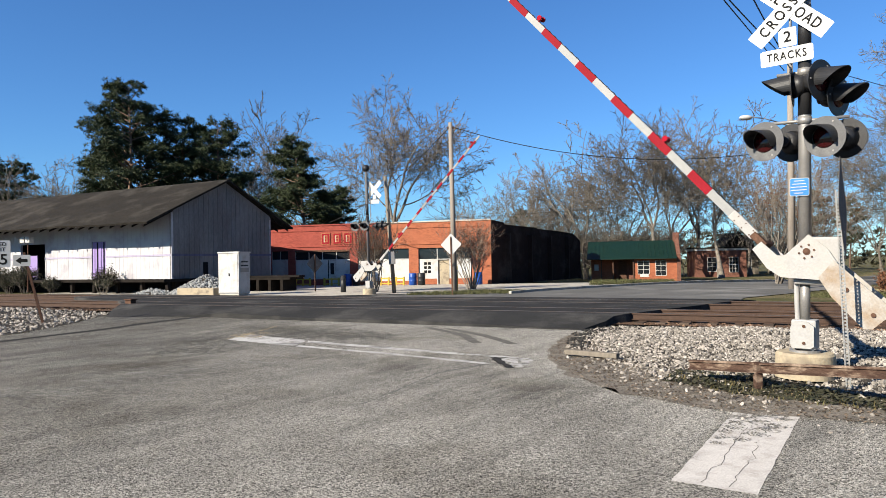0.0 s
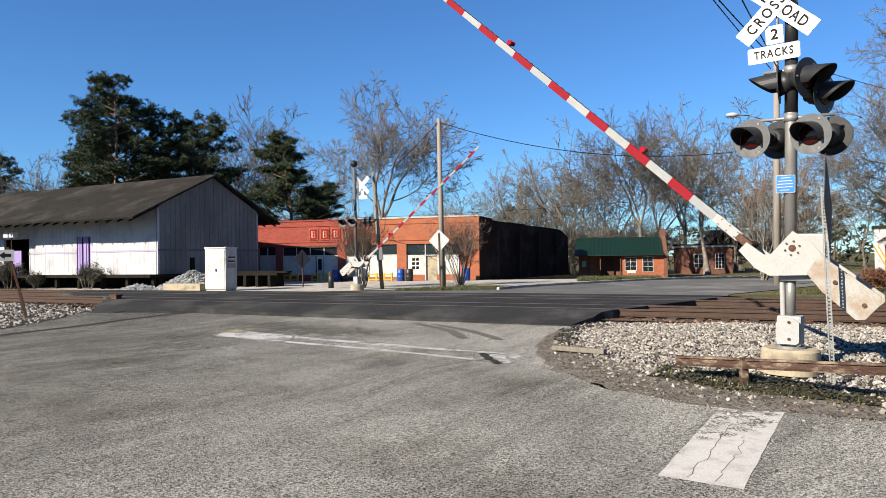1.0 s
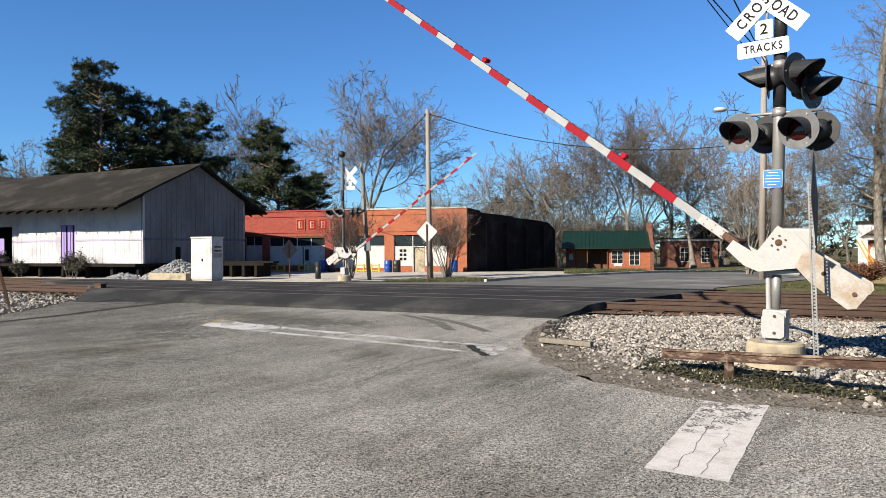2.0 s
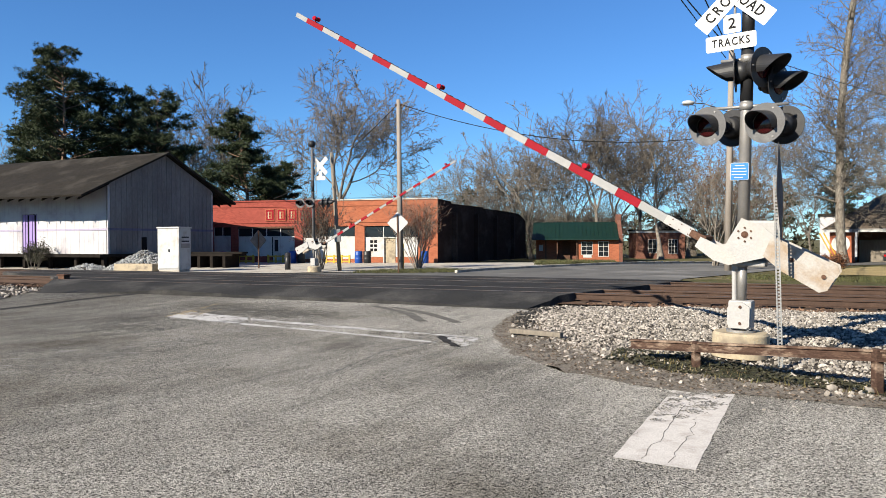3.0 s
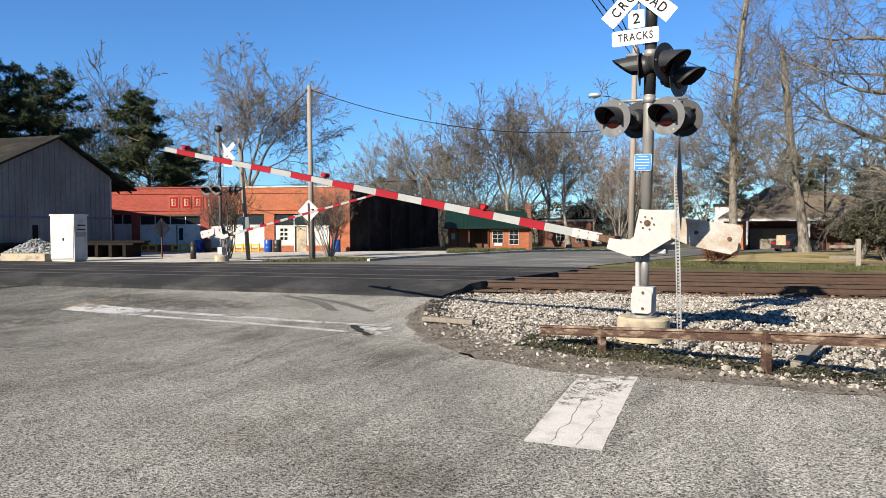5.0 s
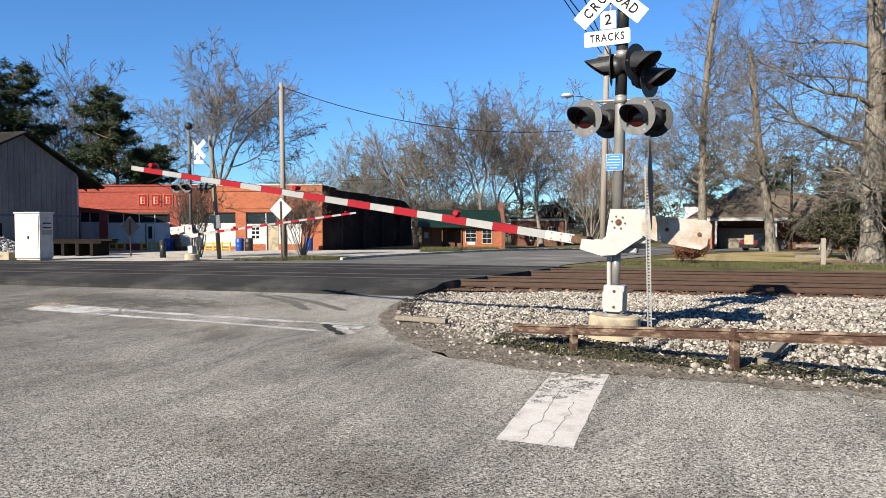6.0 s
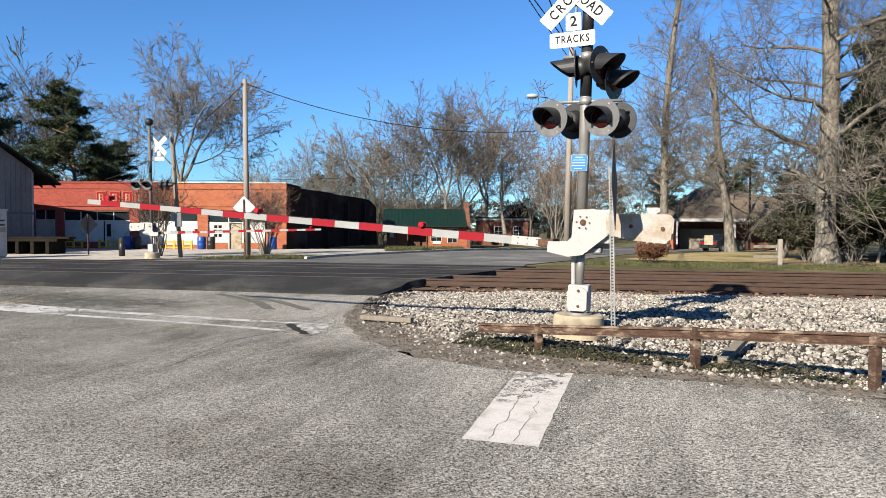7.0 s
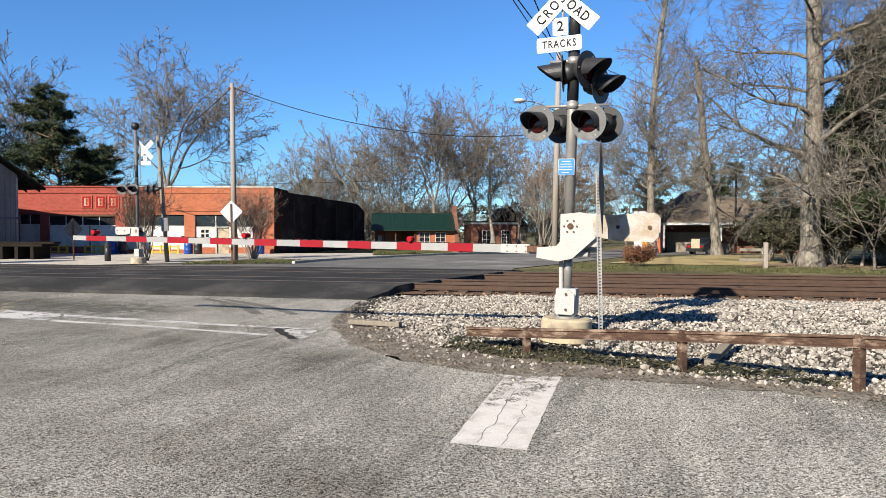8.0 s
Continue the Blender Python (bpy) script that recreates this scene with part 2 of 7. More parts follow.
M_SHINGLE = mat("old_grey_shingles", (0.0227, 0.0197, 0.0166), (0.0151, 0.0136, 0.0113), 0.8, 0.95, fine=8, finemix=0.25, stain=(0.0415, 0.0371, 0.0318), stainscale=0.35, bump=0.6, bumpscale=10, bumpdist=0.03)
# timber taken to near black, putting the depot's shadow into its colour
M_TIMBER = mat("shadow_dark_timber", (0.00952, 0.00774, 0.00655), (0.0179, 0.0149, 0.0125), 3, 0.9, fine=20, finemix=0.3)
M_GREYWOOD = mat("grey_weathered_wood", (0.178, 0.155, 0.125), (0.131, 0.113, 0.0918), 3, 0.9, fine=25, finemix=0.25, stretch=(4, 4, 0.4))
M_BRICK = brick_mat("orange_brick", (0.273, 0.096, 0.0506), (0.238, 0.078, 0.043), (1.15, 1.25, 1.3))
M_REDBRICK = brick_mat("painted_red_brick", (0.233, 0.0556, 0.043), (0.202, 0.0506, 0.0379), (1.05, 1.1, 1.1))
# dark old brick, blackened further to carry the side wall's shade
M_DARKSHADEBRICK = brick_mat("old_shaded_side_brick", (0.0226, 0.0131, 0.0107), (0.0143, 0.00952, 0.00833), (1.5, 1.7, 1.8), stain=(0.0369, 0.0286, 0.025))
# brown house brick, also the shaded copy of orange brick on porches and end wall
M_SHADEBRICK = brick_mat("brown_shade_brick", (0.143, 0.0654, 0.0446), (0.101, 0.0476, 0.0357), (1.3, 1.4, 1.5))
M_GLASSD = glass_mat("dark_window", (0.0112, 0.0133, 0.0154))
M_DARK = mat("dark_interior", (0.00714, 0.00714, 0.00833), (0.0119, 0.0119, 0.0119), 2, 0.9, bump=0)
# green paint deepened so the colour holds tree shadows on the roof
M_GREENROOF = mat("shadowed_green_roof", (0.00377, 0.0151, 0.0106), (0.00528, 0.0204, 0.0144), 1.5, 0.45, fine=20, finemix=0.1)
M_HOUSEROOF = mat("brown_shingles", (0.137, 0.108, 0.0795), (0.102, 0.0818, 0.0623), 0.7, 0.95, fine=7, finemix=0.25, bump=0.4)
M_BARREL = mat("blue_plastic", (0.00893, 0.0446, 0.214), (0.0119, 0.0536, 0.238), 2, 0.4, bump=0)
M_YELLOW = mat("yellow_paint", (0.428, 0.28, 0.0238), (0.369, 0.238, 0.0298), 3, 0.5)
M_BARK = mat("grey_bark", (0.18, 0.158, 0.132), (0.085, 0.072, 0.06), 2.5, 0.95, fine=14, finemix=0.35, bump=0.7, bumpscale=9, bumpdist=0.04, obrand=0.25)
# dark tone stands for bark fissures and for mottled shadow painted in
M_PALEBARK = mat("pale_bark", (0.23, 0.208, 0.174), (0.051, 0.0442, 0.0365), 3.5, 0.95, fine=14, finemix=0.45, stretch=(2.2, 2.2, 0.7), stain=(0.111, 0.0918, 0.0748), stainscale=1.2, bump=0.8, bumpscale=7, bumpdist=0.05)
M_PINEBARK = mat("pine_bark", (0.16, 0.105, 0.075), (0.105, 0.07, 0.05), 2.5, 0.95, fine=14, finemix=0.3, obrand=0.2)
M_NEEDLE = mat("pine_needles", (0.0164, 0.0282, 0.00892), (0.0335, 0.0431, 0.0156), 0.7, 0.7, fine=5, finemix=0.3, island=0.35, bump=0, obrand=0)
M_DRYLITTER = mat("dry_litter", (0.166, 0.124, 0.0869), (0.0983, 0.0718, 0.0514), 2, 0.95, fine=8, island=0.5, bump=0)
M_DEADLEAF = mat("dead_leaves", (0.137, 0.0623, 0.034), (0.0907, 0.0425, 0.0255), 2, 0.9, fine=8, island=0.4, bump=0)
M_DARKLITTER = mat("rotted_leaves", (0.0453, 0.034, 0.0241), (0.0756, 0.0566, 0.0378), 2, 0.95, fine=8, island=0.4, bump=0)
M_LEAFGROUND = mat("leaf_strewn_earth", (0.226, 0.166, 0.113), (0.128, 0.0907, 0.0605), 3, 0.95, fine=14, finemix=0.5, bump=0.9, bumpscale=18, bumpdist=0.04)
M_IVY = mat("dull_green_leaves", (0.024, 0.027, 0.013), (0.05, 0.045, 0.026), 2, 0.7, fine=8, island=0.4, bump=0)
M_WEED = mat("dry_weeds", (0.0983, 0.0945, 0.0378), (0.151, 0.113, 0.0643), 3, 0.9, fine=8, island=0.4, bump=0)
M_FARTREE = mat("far_wood", (0.0446, 0.0387, 0.0268), (0.0298, 0.0327, 0.0179), 0.15, 1.0, fine=1.5, finemix=0.3, island=0.4, bump=0)
M_POLE = mat("pole_wood", (0.245, 0.215, 0.185), (0.18, 0.155, 0.13), 2, 0.9, fine=25, finemix=0.2, stretch=(4, 4, 0.3))
M_WIRE = mat("black_cable", (0.0119, 0.0119, 0.0119), (0.0179, 0.0179, 0.0179), 5, 0.6, bump=0)

# ---------- building blocks ----------
U = Vector((0.879, -0.477, 0.0))   # along the tracks
N = Vector((0.477, 0.879, 0.0))    # across them, away from the viewer
TRACK_YAW = -28.5


def sstep(x, a, b):
    k = min(1.0, max(0.0, (x - a) / (b - a)))
    return k * k * (3 - 2 * k)


def across(x, y):
    return N.x * x + N.y * y


def along(x, y):
    return U.x * x + U.y * y


def gz(x, y):
    """Height of the plain ground."""
    s = across(x, y)
    z = 0.08 * sstep(s, 16.2, 17.0) - 0.08 * sstep(s, 24.2, 27.0)
    return z - 0.5 * sstep(s, 46, 74)


def mesh_from(verts, faces, name="m"):
    me = bpy.data.meshes.new(name)
    me.from_pydata(verts, [], faces)
    me.update()
    return me


def box(bm, x0, x1, y0, y1, z0, z1, bevel=0.0):
    """A box between two corners, its edges bevelled if asked."""
    m = Matrix.Translation(((x0 + x1) / 2, (y0 + y1) / 2, (z0 + z1) / 2)) @ Matrix.Diagonal((abs(x1 - x0), abs(y1 - y0), abs(z1 - z0), 1))
    got = bmesh.ops.create_cube(bm, size=1.0, matrix=m)
    if bevel:
        edges = list({e for v in got["verts"] for e in v.link_edges})
        bmesh.ops.bevel(bm, geom=edges, offset=bevel, segments=2, affect="EDGES", profile=0.6)


def cyl(bm, p, q, r0, r1=None, n=16, caps=True):
    """A tapered rod from p to q."""
    p, q = Vector(p), Vector(q)
    d = q - p
    m = Matrix.Translation((p + q) / 2) @ d.to_track_quat("Z", "Y").to_matrix().to_4x4()
    bmesh.ops.create_cone(bm, cap_ends=caps, segments=n, radius1=r0, radius2=r0 if r1 is None else r1, depth=d.length, matrix=m)


def prism(bm, pts, y0, y1):
    """A plate: outline in x, z, from y0 to y1."""
    a = [bm.verts.new((x, y0, z)) for x, z in pts]
    b = [bm.verts.new((x, y1, z)) for x, z in pts]
    bm.faces.new(a)
    bm.faces.new(b[::-1])
    k = len(pts)
    for i in range(k):
        bm.faces.new((a[(i + 1) % k], a[i], b[i], b[(i + 1) % k]))
    bmesh.ops.recalc_face_normals(bm, faces=bm.faces[:])


def part(name, bm, material, parent=None, label="", m=None, smooth=False):
    """Links a bmesh as one mesh object under a thing or a part."""
    me = bpy.data.meshes.new(name)
    if smooth:
        for f in bm.faces:
            f.smooth = len(f.verts) < 5
    bm.to_mesh(me)
    bm.free()
    me.materials.append(material)
    ob = new(name, me)
    ob.parent = parent
    if m is not None:
        ob.matrix_basis = m
    if label:
        tagged(ob, label)
    return ob


def boxpart(name, b, material, parent=None, label="", bevel=0.0, m=None):
    bm = bmesh.new()
    box(bm, *b, bevel=bevel)
    return part(name, bm, material, parent, label, m)


def thing(name, m, label, category, group="", kind=""):
    ob = new(name)
    ob.matrix_basis = m
    return tagged(ob, label, category, group, kind)


def lettering(text, size, material, parent, m, name="lettering", depth=0.002, gap=1.0):
    """Letters in the built-in font as a mesh, centred on the pose m."""
    cu = bpy.data.curves.new(name, "FONT")
    cu.body, cu.size, cu.extrude = text, size, depth
    cu.align_x, cu.align_y = "CENTER", "CENTER"
    cu.offset = 0.012 * size
    cu.resolution_u = 3
    cu.space_character = gap
    tmp = bpy.data.objects.new("tmp", cu)
    me = bpy.data.meshes.new_from_object(tmp)
    bpy.data.objects.remove(tmp)
    me.materials.clear()
    me.materials.append(material)
    ob = new(name, me)
    ob.parent = parent
    ob.matrix_basis = m
    return ob


CUTS = (9.5, 11, 12.5, 14, 15, 16, 17, 24.5, 26, 27.5, 29, 46, 52, 58, 64, 70, 74)


def sheet(name, pts, dz, material, parent=None, height=gz, cuts=CUTS, along_cuts=()):
    """A flat patch with a plan outline, draped over the ground."""
    bm = bmesh.new()
    bm.faces.new([bm.verts.new((x, y, 0)) for x, y in pts])
    bmesh.ops.triangulate(bm, faces=bm.faces[:])
    for c in cuts:
        bmesh.ops.bisect_plane(bm, geom=bm.verts[:] + bm.edges[:] + bm.faces[:], plane_co=N * c, plane_no=N)
    for c in along_cuts:
        bmesh.ops.bisect_plane(bm, geom=bm.verts[:] + bm.edges[:] + bm.faces[:], plane_co=U * c, plane_no=U)
    for v in bm.verts:
        v.co.z = height(v.co.x, v.co.y) + dz
    for f in bm.faces:
        f.normal_update()
        if f.normal.z < 0:
            f.normal_flip()
    return part(name, bm, material, parent)


def wobble(pts, step=0.35, amp=0.06, seed=1):
    """A polyline with more points and uneven edges."""
    rnd = random.Random(seed)
    out = []
    for (x0, y0), (x1, y1) in zip(pts, pts[1:] + pts[:1]):
        k = max(1, int(math.hypot(x1 - x0, y1 - y0) / step))
        for i in range(k):
            out.append((x0 + (x1 - x0) * i / k + rnd.uniform(-amp, amp), y0 + (y1 - y0) * i / k + rnd.uniform(-amp, amp)))
    return out


def inside(x, y, poly):
    hit = False
    for (x0, y0), (x1, y1) in zip(poly, poly[1:] + poly[:1]):
        if (y0 > y) != (y1 > y) and x < (x1 - x0) * (y - y0) / (y1 - y0) + x0:
            hit = not hit
    return hit

# ---------- ground ----------
def ground_sheet():
    al = [-1500, -700, -300, -150, -80, -50, -30, -20, -10, 0, 10, 20, 30, 50, 80, 150, 300, 700, 1500]
    ac = [-800, -300, -100, -40, -10, 0, 5, *CUTS, 90, 120, 200, 400, 900, 2000]
    verts, faces = [], []
    for s in ac:
        for a in al:
            p = U * a + N * s
            verts.append((p.x, p.y, gz(p.x, p.y) - 0.03))
    k = len(al)
    for j in range(len(ac) - 1):
        for i in range(k - 1):
            faces.append((j * k + i, j * k + i + 1, (j + 1) * k + i + 1, (j + 1) * k + i))
    ob = new("ground", mesh_from(verts, faces))
    ob.data.materials.append(M_GRASS)
    return tagged(ob, "patchy winter grass and bare earth round the crossing", "ground", kind="structure")


ground_sheet()
# edge of the ballast towards the street, from the crossing round the corner and along the guard rail
EDGE_R = [(3.3, 16.2), (2.7, 14.6), (2.12, 13.1), (2.0, 11.9), (2.03, 10.6), (2.42, 9.1), (3.0, 8.1), (3.9, 7.55), (4.94, 6.9), (6.2, 5.7), (8.0, 3.6), (12.0, -1.0), (40.0, -20.0)]
EDGE_L = [(-11.7, 25.6), (-11.3, 22.6), (-11.0, 18.9), (-11.2, 17.4), (-13.0, 15.6), (-18.0, 15.5), (-60.0, 34.0)]


def roadz(x, y):
    """The street climbs a little towards the crossing."""
    return 0.05 * sstep(across(x, y), 12.0, 16.0)


near_road = [(3.3, 16.25), (-11.6, 25.0)] + EDGE_L[1:] + [(-90, -10), (-60, -60), (60, -60), (40, -20)] + EDGE_R[-2:0:-1]
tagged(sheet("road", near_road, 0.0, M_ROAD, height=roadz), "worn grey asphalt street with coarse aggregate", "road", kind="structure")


def crossz(x, y):
    s = across(x, y)
    return 0.045 + 0.278 * sstep(s, 15.4, 17.6) - 0.26 * sstep(s, 23.6, 29.0)


# fresh asphalt laid over both tracks
PATCH = [(3.15, 16.3), (4.45, 17.5), (8.4, 21.4), (10.7, 24.6), (11.2, 27.2), (3.0, 32.2), (-8.0, 36.4), (-16.0, 38.0), (-17.6, 34.0), (-13.0, 28.8), (-11.9, 26.4), (-11.2, 23.5), (-6.9, 22.5), (-4.2, 20.7), (-0.7, 18.8)]


def crossing():
    ob = sheet("crossing_pavement", wobble(PATCH, 0.4, 0.05, 3), 0.0, M_NEWASPH, height=crossz, cuts=[15.4 + 0.25 * i for i in range(10)] + [18.6, 19, 21, 23.6, 24.5, 25.5, 26.5, 27.5, 28.5])
    bm = bmesh.new()
    bm.from_mesh(ob.data)
    got = bmesh.ops.extrude_edge_only(bm, edges=[e for e in bm.edges if e.is_boundary])
    for v in got["geom"]:
        if isinstance(v, bmesh.types.BMVert):
            v.co.z -= 0.32
    bm.to_mesh(ob.data)
    bm.free()
    return tagged(ob, "fresh black asphalt crossing laid over two tracks", "road", kind="structure")


crossing()
far_road = [(8.4, 21.8), (12.3, 29.3), (17.0, 33.4), (24.0, 40.0), (44.0, 58.0), (110, 118), (100, 130), (36.0, 66.0), (16.5, 49.2), (7.0, 41.0), (3.0, 36.0), (-6.0, 36.3), (-19.0, 43.0), (-40.0, 55.0), (-44, 50.0), (-16.0, 34.0), (-8, 30)]
tagged(sheet("road_far", far_road, 0.0, M_FARROAD), "pale grey asphalt road beyond the tracks", "road", kind="structure")
forecourt = [(-6.0, 37.6), (-1.5, 38.6), (3.0, 40.5), (7.5, 42.6), (16.0, 49.8), (15.0, 56.0), (3.4, 53.1), (-13.4, 58.0), (-25.0, 61.4), (-27.0, 48.0), (-18.5, 43.6)]
tagged(sheet("pavement", forecourt, 0.012, M_CONC), "pale concrete forecourt of the brick store", "pavement", kind="structure")
lawn = [(19, 33), (25.5, 27), (34, 26), (60, 42), (66, 60), (47, 58), (30, 42)]
tagged(sheet("lawn", lawn, 0.0, M_LAWN), "tan dry winter lawn with green patches", "lawn", kind="structure")


# ---------- road markings ----------
def mark(name, pts, material, label, dz=0.004, amp=0.015, seed=1, step=0.12):
    return tagged(sheet(name, wobble(pts, step, amp, seed), dz, material, height=roadz), label, "road marking", kind="structure")


mark("paint_block", [(1.66, 5.34), (2.15, 4.99), (3.92, 7.84), (3.45, 8.28)], M_PAINT, "cracked white painted bar on the street", 0.004, 0.004, 5)
for k, (nm, pts, am) in enumerate((("stop_line", [(-4.88, 16.12), (-4.67, 17.2), (-2.99, 15.69), (-3.08, 14.63)], 0.04), ("stop_line", [(-2.97, 15.62), (-0.6, 13.72), (1.5, 12.12), (1.44, 11.95), (-0.7, 13.5), (-2.9, 15.2)], 0.025), ("stop_line", [(-3.0, 14.75), (-1.0, 13.2), (0.74, 11.67), (0.69, 11.52), (-1.05, 13.05), (-3.0, 14.52)], 0.015), ("stop_line", [(0.8, 12.5), (1.5, 11.95), (1.14, 11.05), (0.92, 11.6)], 0.05))):
    mark(nm, pts, M_WORNPAINT, "worn double white stop line", 0.004, am, 7 + k)
mark("dust_patch", [(-6.7, 23.4), (-5.6, 25.3), (-5.2, 24.6), (-6.0, 22.75)], M_WORNPAINT, "pale sandy smear on the crossing", 0.06, 0.06, 91)
mark("road_seam", [(-1.1, 8.2), (-0.72, 9.1), (-0.12, 10.75), (0.7, 11.65), (0.73, 11.6), (-0.10, 10.72), (-0.70, 9.08)], M_SEAM, "dark seam in the asphalt", 0.004, 0.02, 92)
mark("centre_line", [(-4.95, 16.2), (-4.84, 16.2), (-4.42, 18.9), (-4.50, 18.9)], M_YELLOWPAINT, "faded yellow centre line", 0.004, 0.03, 11)
# this strip paints the shadow of an overhead wire onto the asphalt
mark("tar_seam", [(-10.45, 16.4), (-10.15, 16.4), (-8.5, 20.8), (-6.95, 24.0), (-7.2, 24.1), (-8.85, 20.9)], M_TARSHADOW, "black strip painting an overhead wire's shadow across the street", 0.005, 0.02, 13)
for k, (x, y, q) in enumerate([(0.55, 14.5, 0.35), (1.25, 14.2, 0.6)]):
    mark("tyre_mark", [(x, y), (x + 0.2, y), (x + 0.25 - q * 0.8, y + 1.5), (x - 0.5 - q, y + 3.2), (x - 0.7 - q, y + 3.2), (x - q * 0.8, y + 1.5)], M_TIRE, "faint curved tyre mark", 0.006, 0.03, 17 + k)
def flakes(name, centres, n, seed, spread, size, material, label, dz=0.007, aim=None, height=roadz):
    """Small ragged patches lying flat round a few centres; aim stretches them along a direction."""
    rnd = random.Random(seed)
    v, f = [], []
    for j in range(n):
        cx, cy, w = rnd.choice(centres)
        x, y = cx + rnd.gauss(0, spread * w), cy + rnd.gauss(0, spread * w)
        k, m_ = len(v), rnd.randint(5, 8)
        r0 = size * rnd.uniform(0.4, 1.5) * w
        for i in range(m_):
            a = 6.283 * i / m_
            dx, dy = math.cos(a) * r0 * rnd.uniform(0.45, 1.3), math.sin(a) * r0 * rnd.uniform(0.45, 1.3)
            if aim:
                dx, dy = aim[0] * dx * 2.2 - aim[1] * dy * 0.4, aim[1] * dx * 2.2 + aim[0] * dy * 0.4
            v.append((x + dx, y + dy, height(x, y) + dz + j * 2.5e-6))
        f.append(tuple(range(k, k + m_)))
    ob = new(name, mesh_from(v, f))
    ob.data.materials.append(material)
    return tagged(ob, label, "road wear", kind="stuff")


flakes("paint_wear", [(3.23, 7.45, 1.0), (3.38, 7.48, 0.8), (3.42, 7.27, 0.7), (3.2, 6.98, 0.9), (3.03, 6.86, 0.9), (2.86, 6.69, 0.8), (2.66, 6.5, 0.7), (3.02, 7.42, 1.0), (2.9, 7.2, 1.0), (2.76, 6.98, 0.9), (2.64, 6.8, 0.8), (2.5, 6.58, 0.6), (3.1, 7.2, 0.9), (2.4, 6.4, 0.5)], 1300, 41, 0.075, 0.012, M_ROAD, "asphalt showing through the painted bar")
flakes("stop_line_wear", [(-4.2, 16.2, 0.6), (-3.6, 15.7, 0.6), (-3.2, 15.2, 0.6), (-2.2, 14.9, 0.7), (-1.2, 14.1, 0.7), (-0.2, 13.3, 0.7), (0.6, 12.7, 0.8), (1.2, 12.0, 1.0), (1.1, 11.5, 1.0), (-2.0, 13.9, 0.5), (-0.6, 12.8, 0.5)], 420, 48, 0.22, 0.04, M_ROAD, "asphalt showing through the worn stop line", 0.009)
flakes("tyre_dirt", [(-3.9, 17.6, 1), (-3.2, 17.0, 1), (-2.5, 16.6, 1), (-1.8, 16.0, 0.9), (-4.6, 18.4, 0.9), (-5.4, 15.8, 0.8), (-4.9, 14.2, 0.8)], 1500, 49, 0.55, 0.05, M_TIRE, "dark tyre dirt smeared across the worn asphalt", 0.0035, (0.86, -0.5))
flakes("oil_spots", [(-5.6, 9.4, 1), (-5.0, 10.0, 1), (-4.4, 10.6, 1), (-3.8, 11.3, 1), (-3.2, 12.0, 0.8)], 420, 50, 0.30, 0.028, M_TIRE, "dark dashes of old oil on the asphalt", 0.0035, (0.97, 0.2))
flakes("sand", [(-4.75, 17.1, 1), (-4.5, 16.7, 0.8), (-4.3, 17.4, 0.7)], 160, 52, 0.16, 0.05, M_YELLOWPAINT, "yellowish sand at the end of the stop line", 0.006)
flakes("road_pits", [(-5.2, 8.3, 1), (-4.7, 8.7, 1), (-4.2, 9.3, 1), (-3.6, 10.0, 1), (-3.2, 10.8, 1), (-2.8, 11.6, 1), (-2.4, 12.6, 1), (-3.9, 10.8, 1), (3.0, 5.2, 0.7), (4.2, 4.6, 0.7), (5.0, 5.2, 0.7), (1.2, 9.0, 0.8), (0.4, 6.0, 0.6)], 420, 43, 0.35, 0.022, M_TIRE, "dark pits and dashes worn into the asphalt", 0.003, (0.97, 0.2))
flakes("wheel_wear", [(-6.2, 8.9, 1), (-5.0, 9.9, 1), (-4.3, 11.0, 1), (-3.6, 12.2, 1), (-2.6, 13.4, 1)], 500, 44, 0.45, 0.03, M_PALEWEAR, "pale polished aggregate in the wheel tracks", 0.003, (0.9, 0.4))
for k, (x0, y0, x1, y1) in enumerate(((1.86, 5.27, 2.9, 6.95), (2.03, 5.16, 2.75, 6.3), (1.85, 5.75, 2.1, 6.0))):
    rc = random.Random(80 + k)
    left, n = [], 14
    for i in range(n + 1):
        left.append((x0 + (x1 - x0) * i / n + rc.gauss(0, 0.012), y0 + (y1 - y0) * i / n + rc.gauss(0, 0.012)))
    mark("paint_crack", left + [(x + 0.0045, y - 0.002) for x, y in left[::-1]], M_TIRE, "crack through the painted bar", 0.006, 0.0, 51 + k, 9.0)
mark("tar_patch", [(0.93, 11.1), (1.07, 11.05), (0.90, 12.35), (0.78, 12.3)], M_TARSHADOW, "short dark tar smear on the stop line", 0.011, 0.03, 21)


# ---------- tracks ----------
def rail_profile():
    return [(-0.07, 0.0), (0.07, 0.0), (0.07, 0.012), (0.012, 0.03), (0.01, 0.125), (0.037, 0.135), (0.037, 0.165), (0.028, 0.172), (-0.028, 0.172), (-0.037, 0.165), (-0.037, 0.135), (-0.01, 0.125), (-0.012, 0.03), (-0.07, 0.012)]


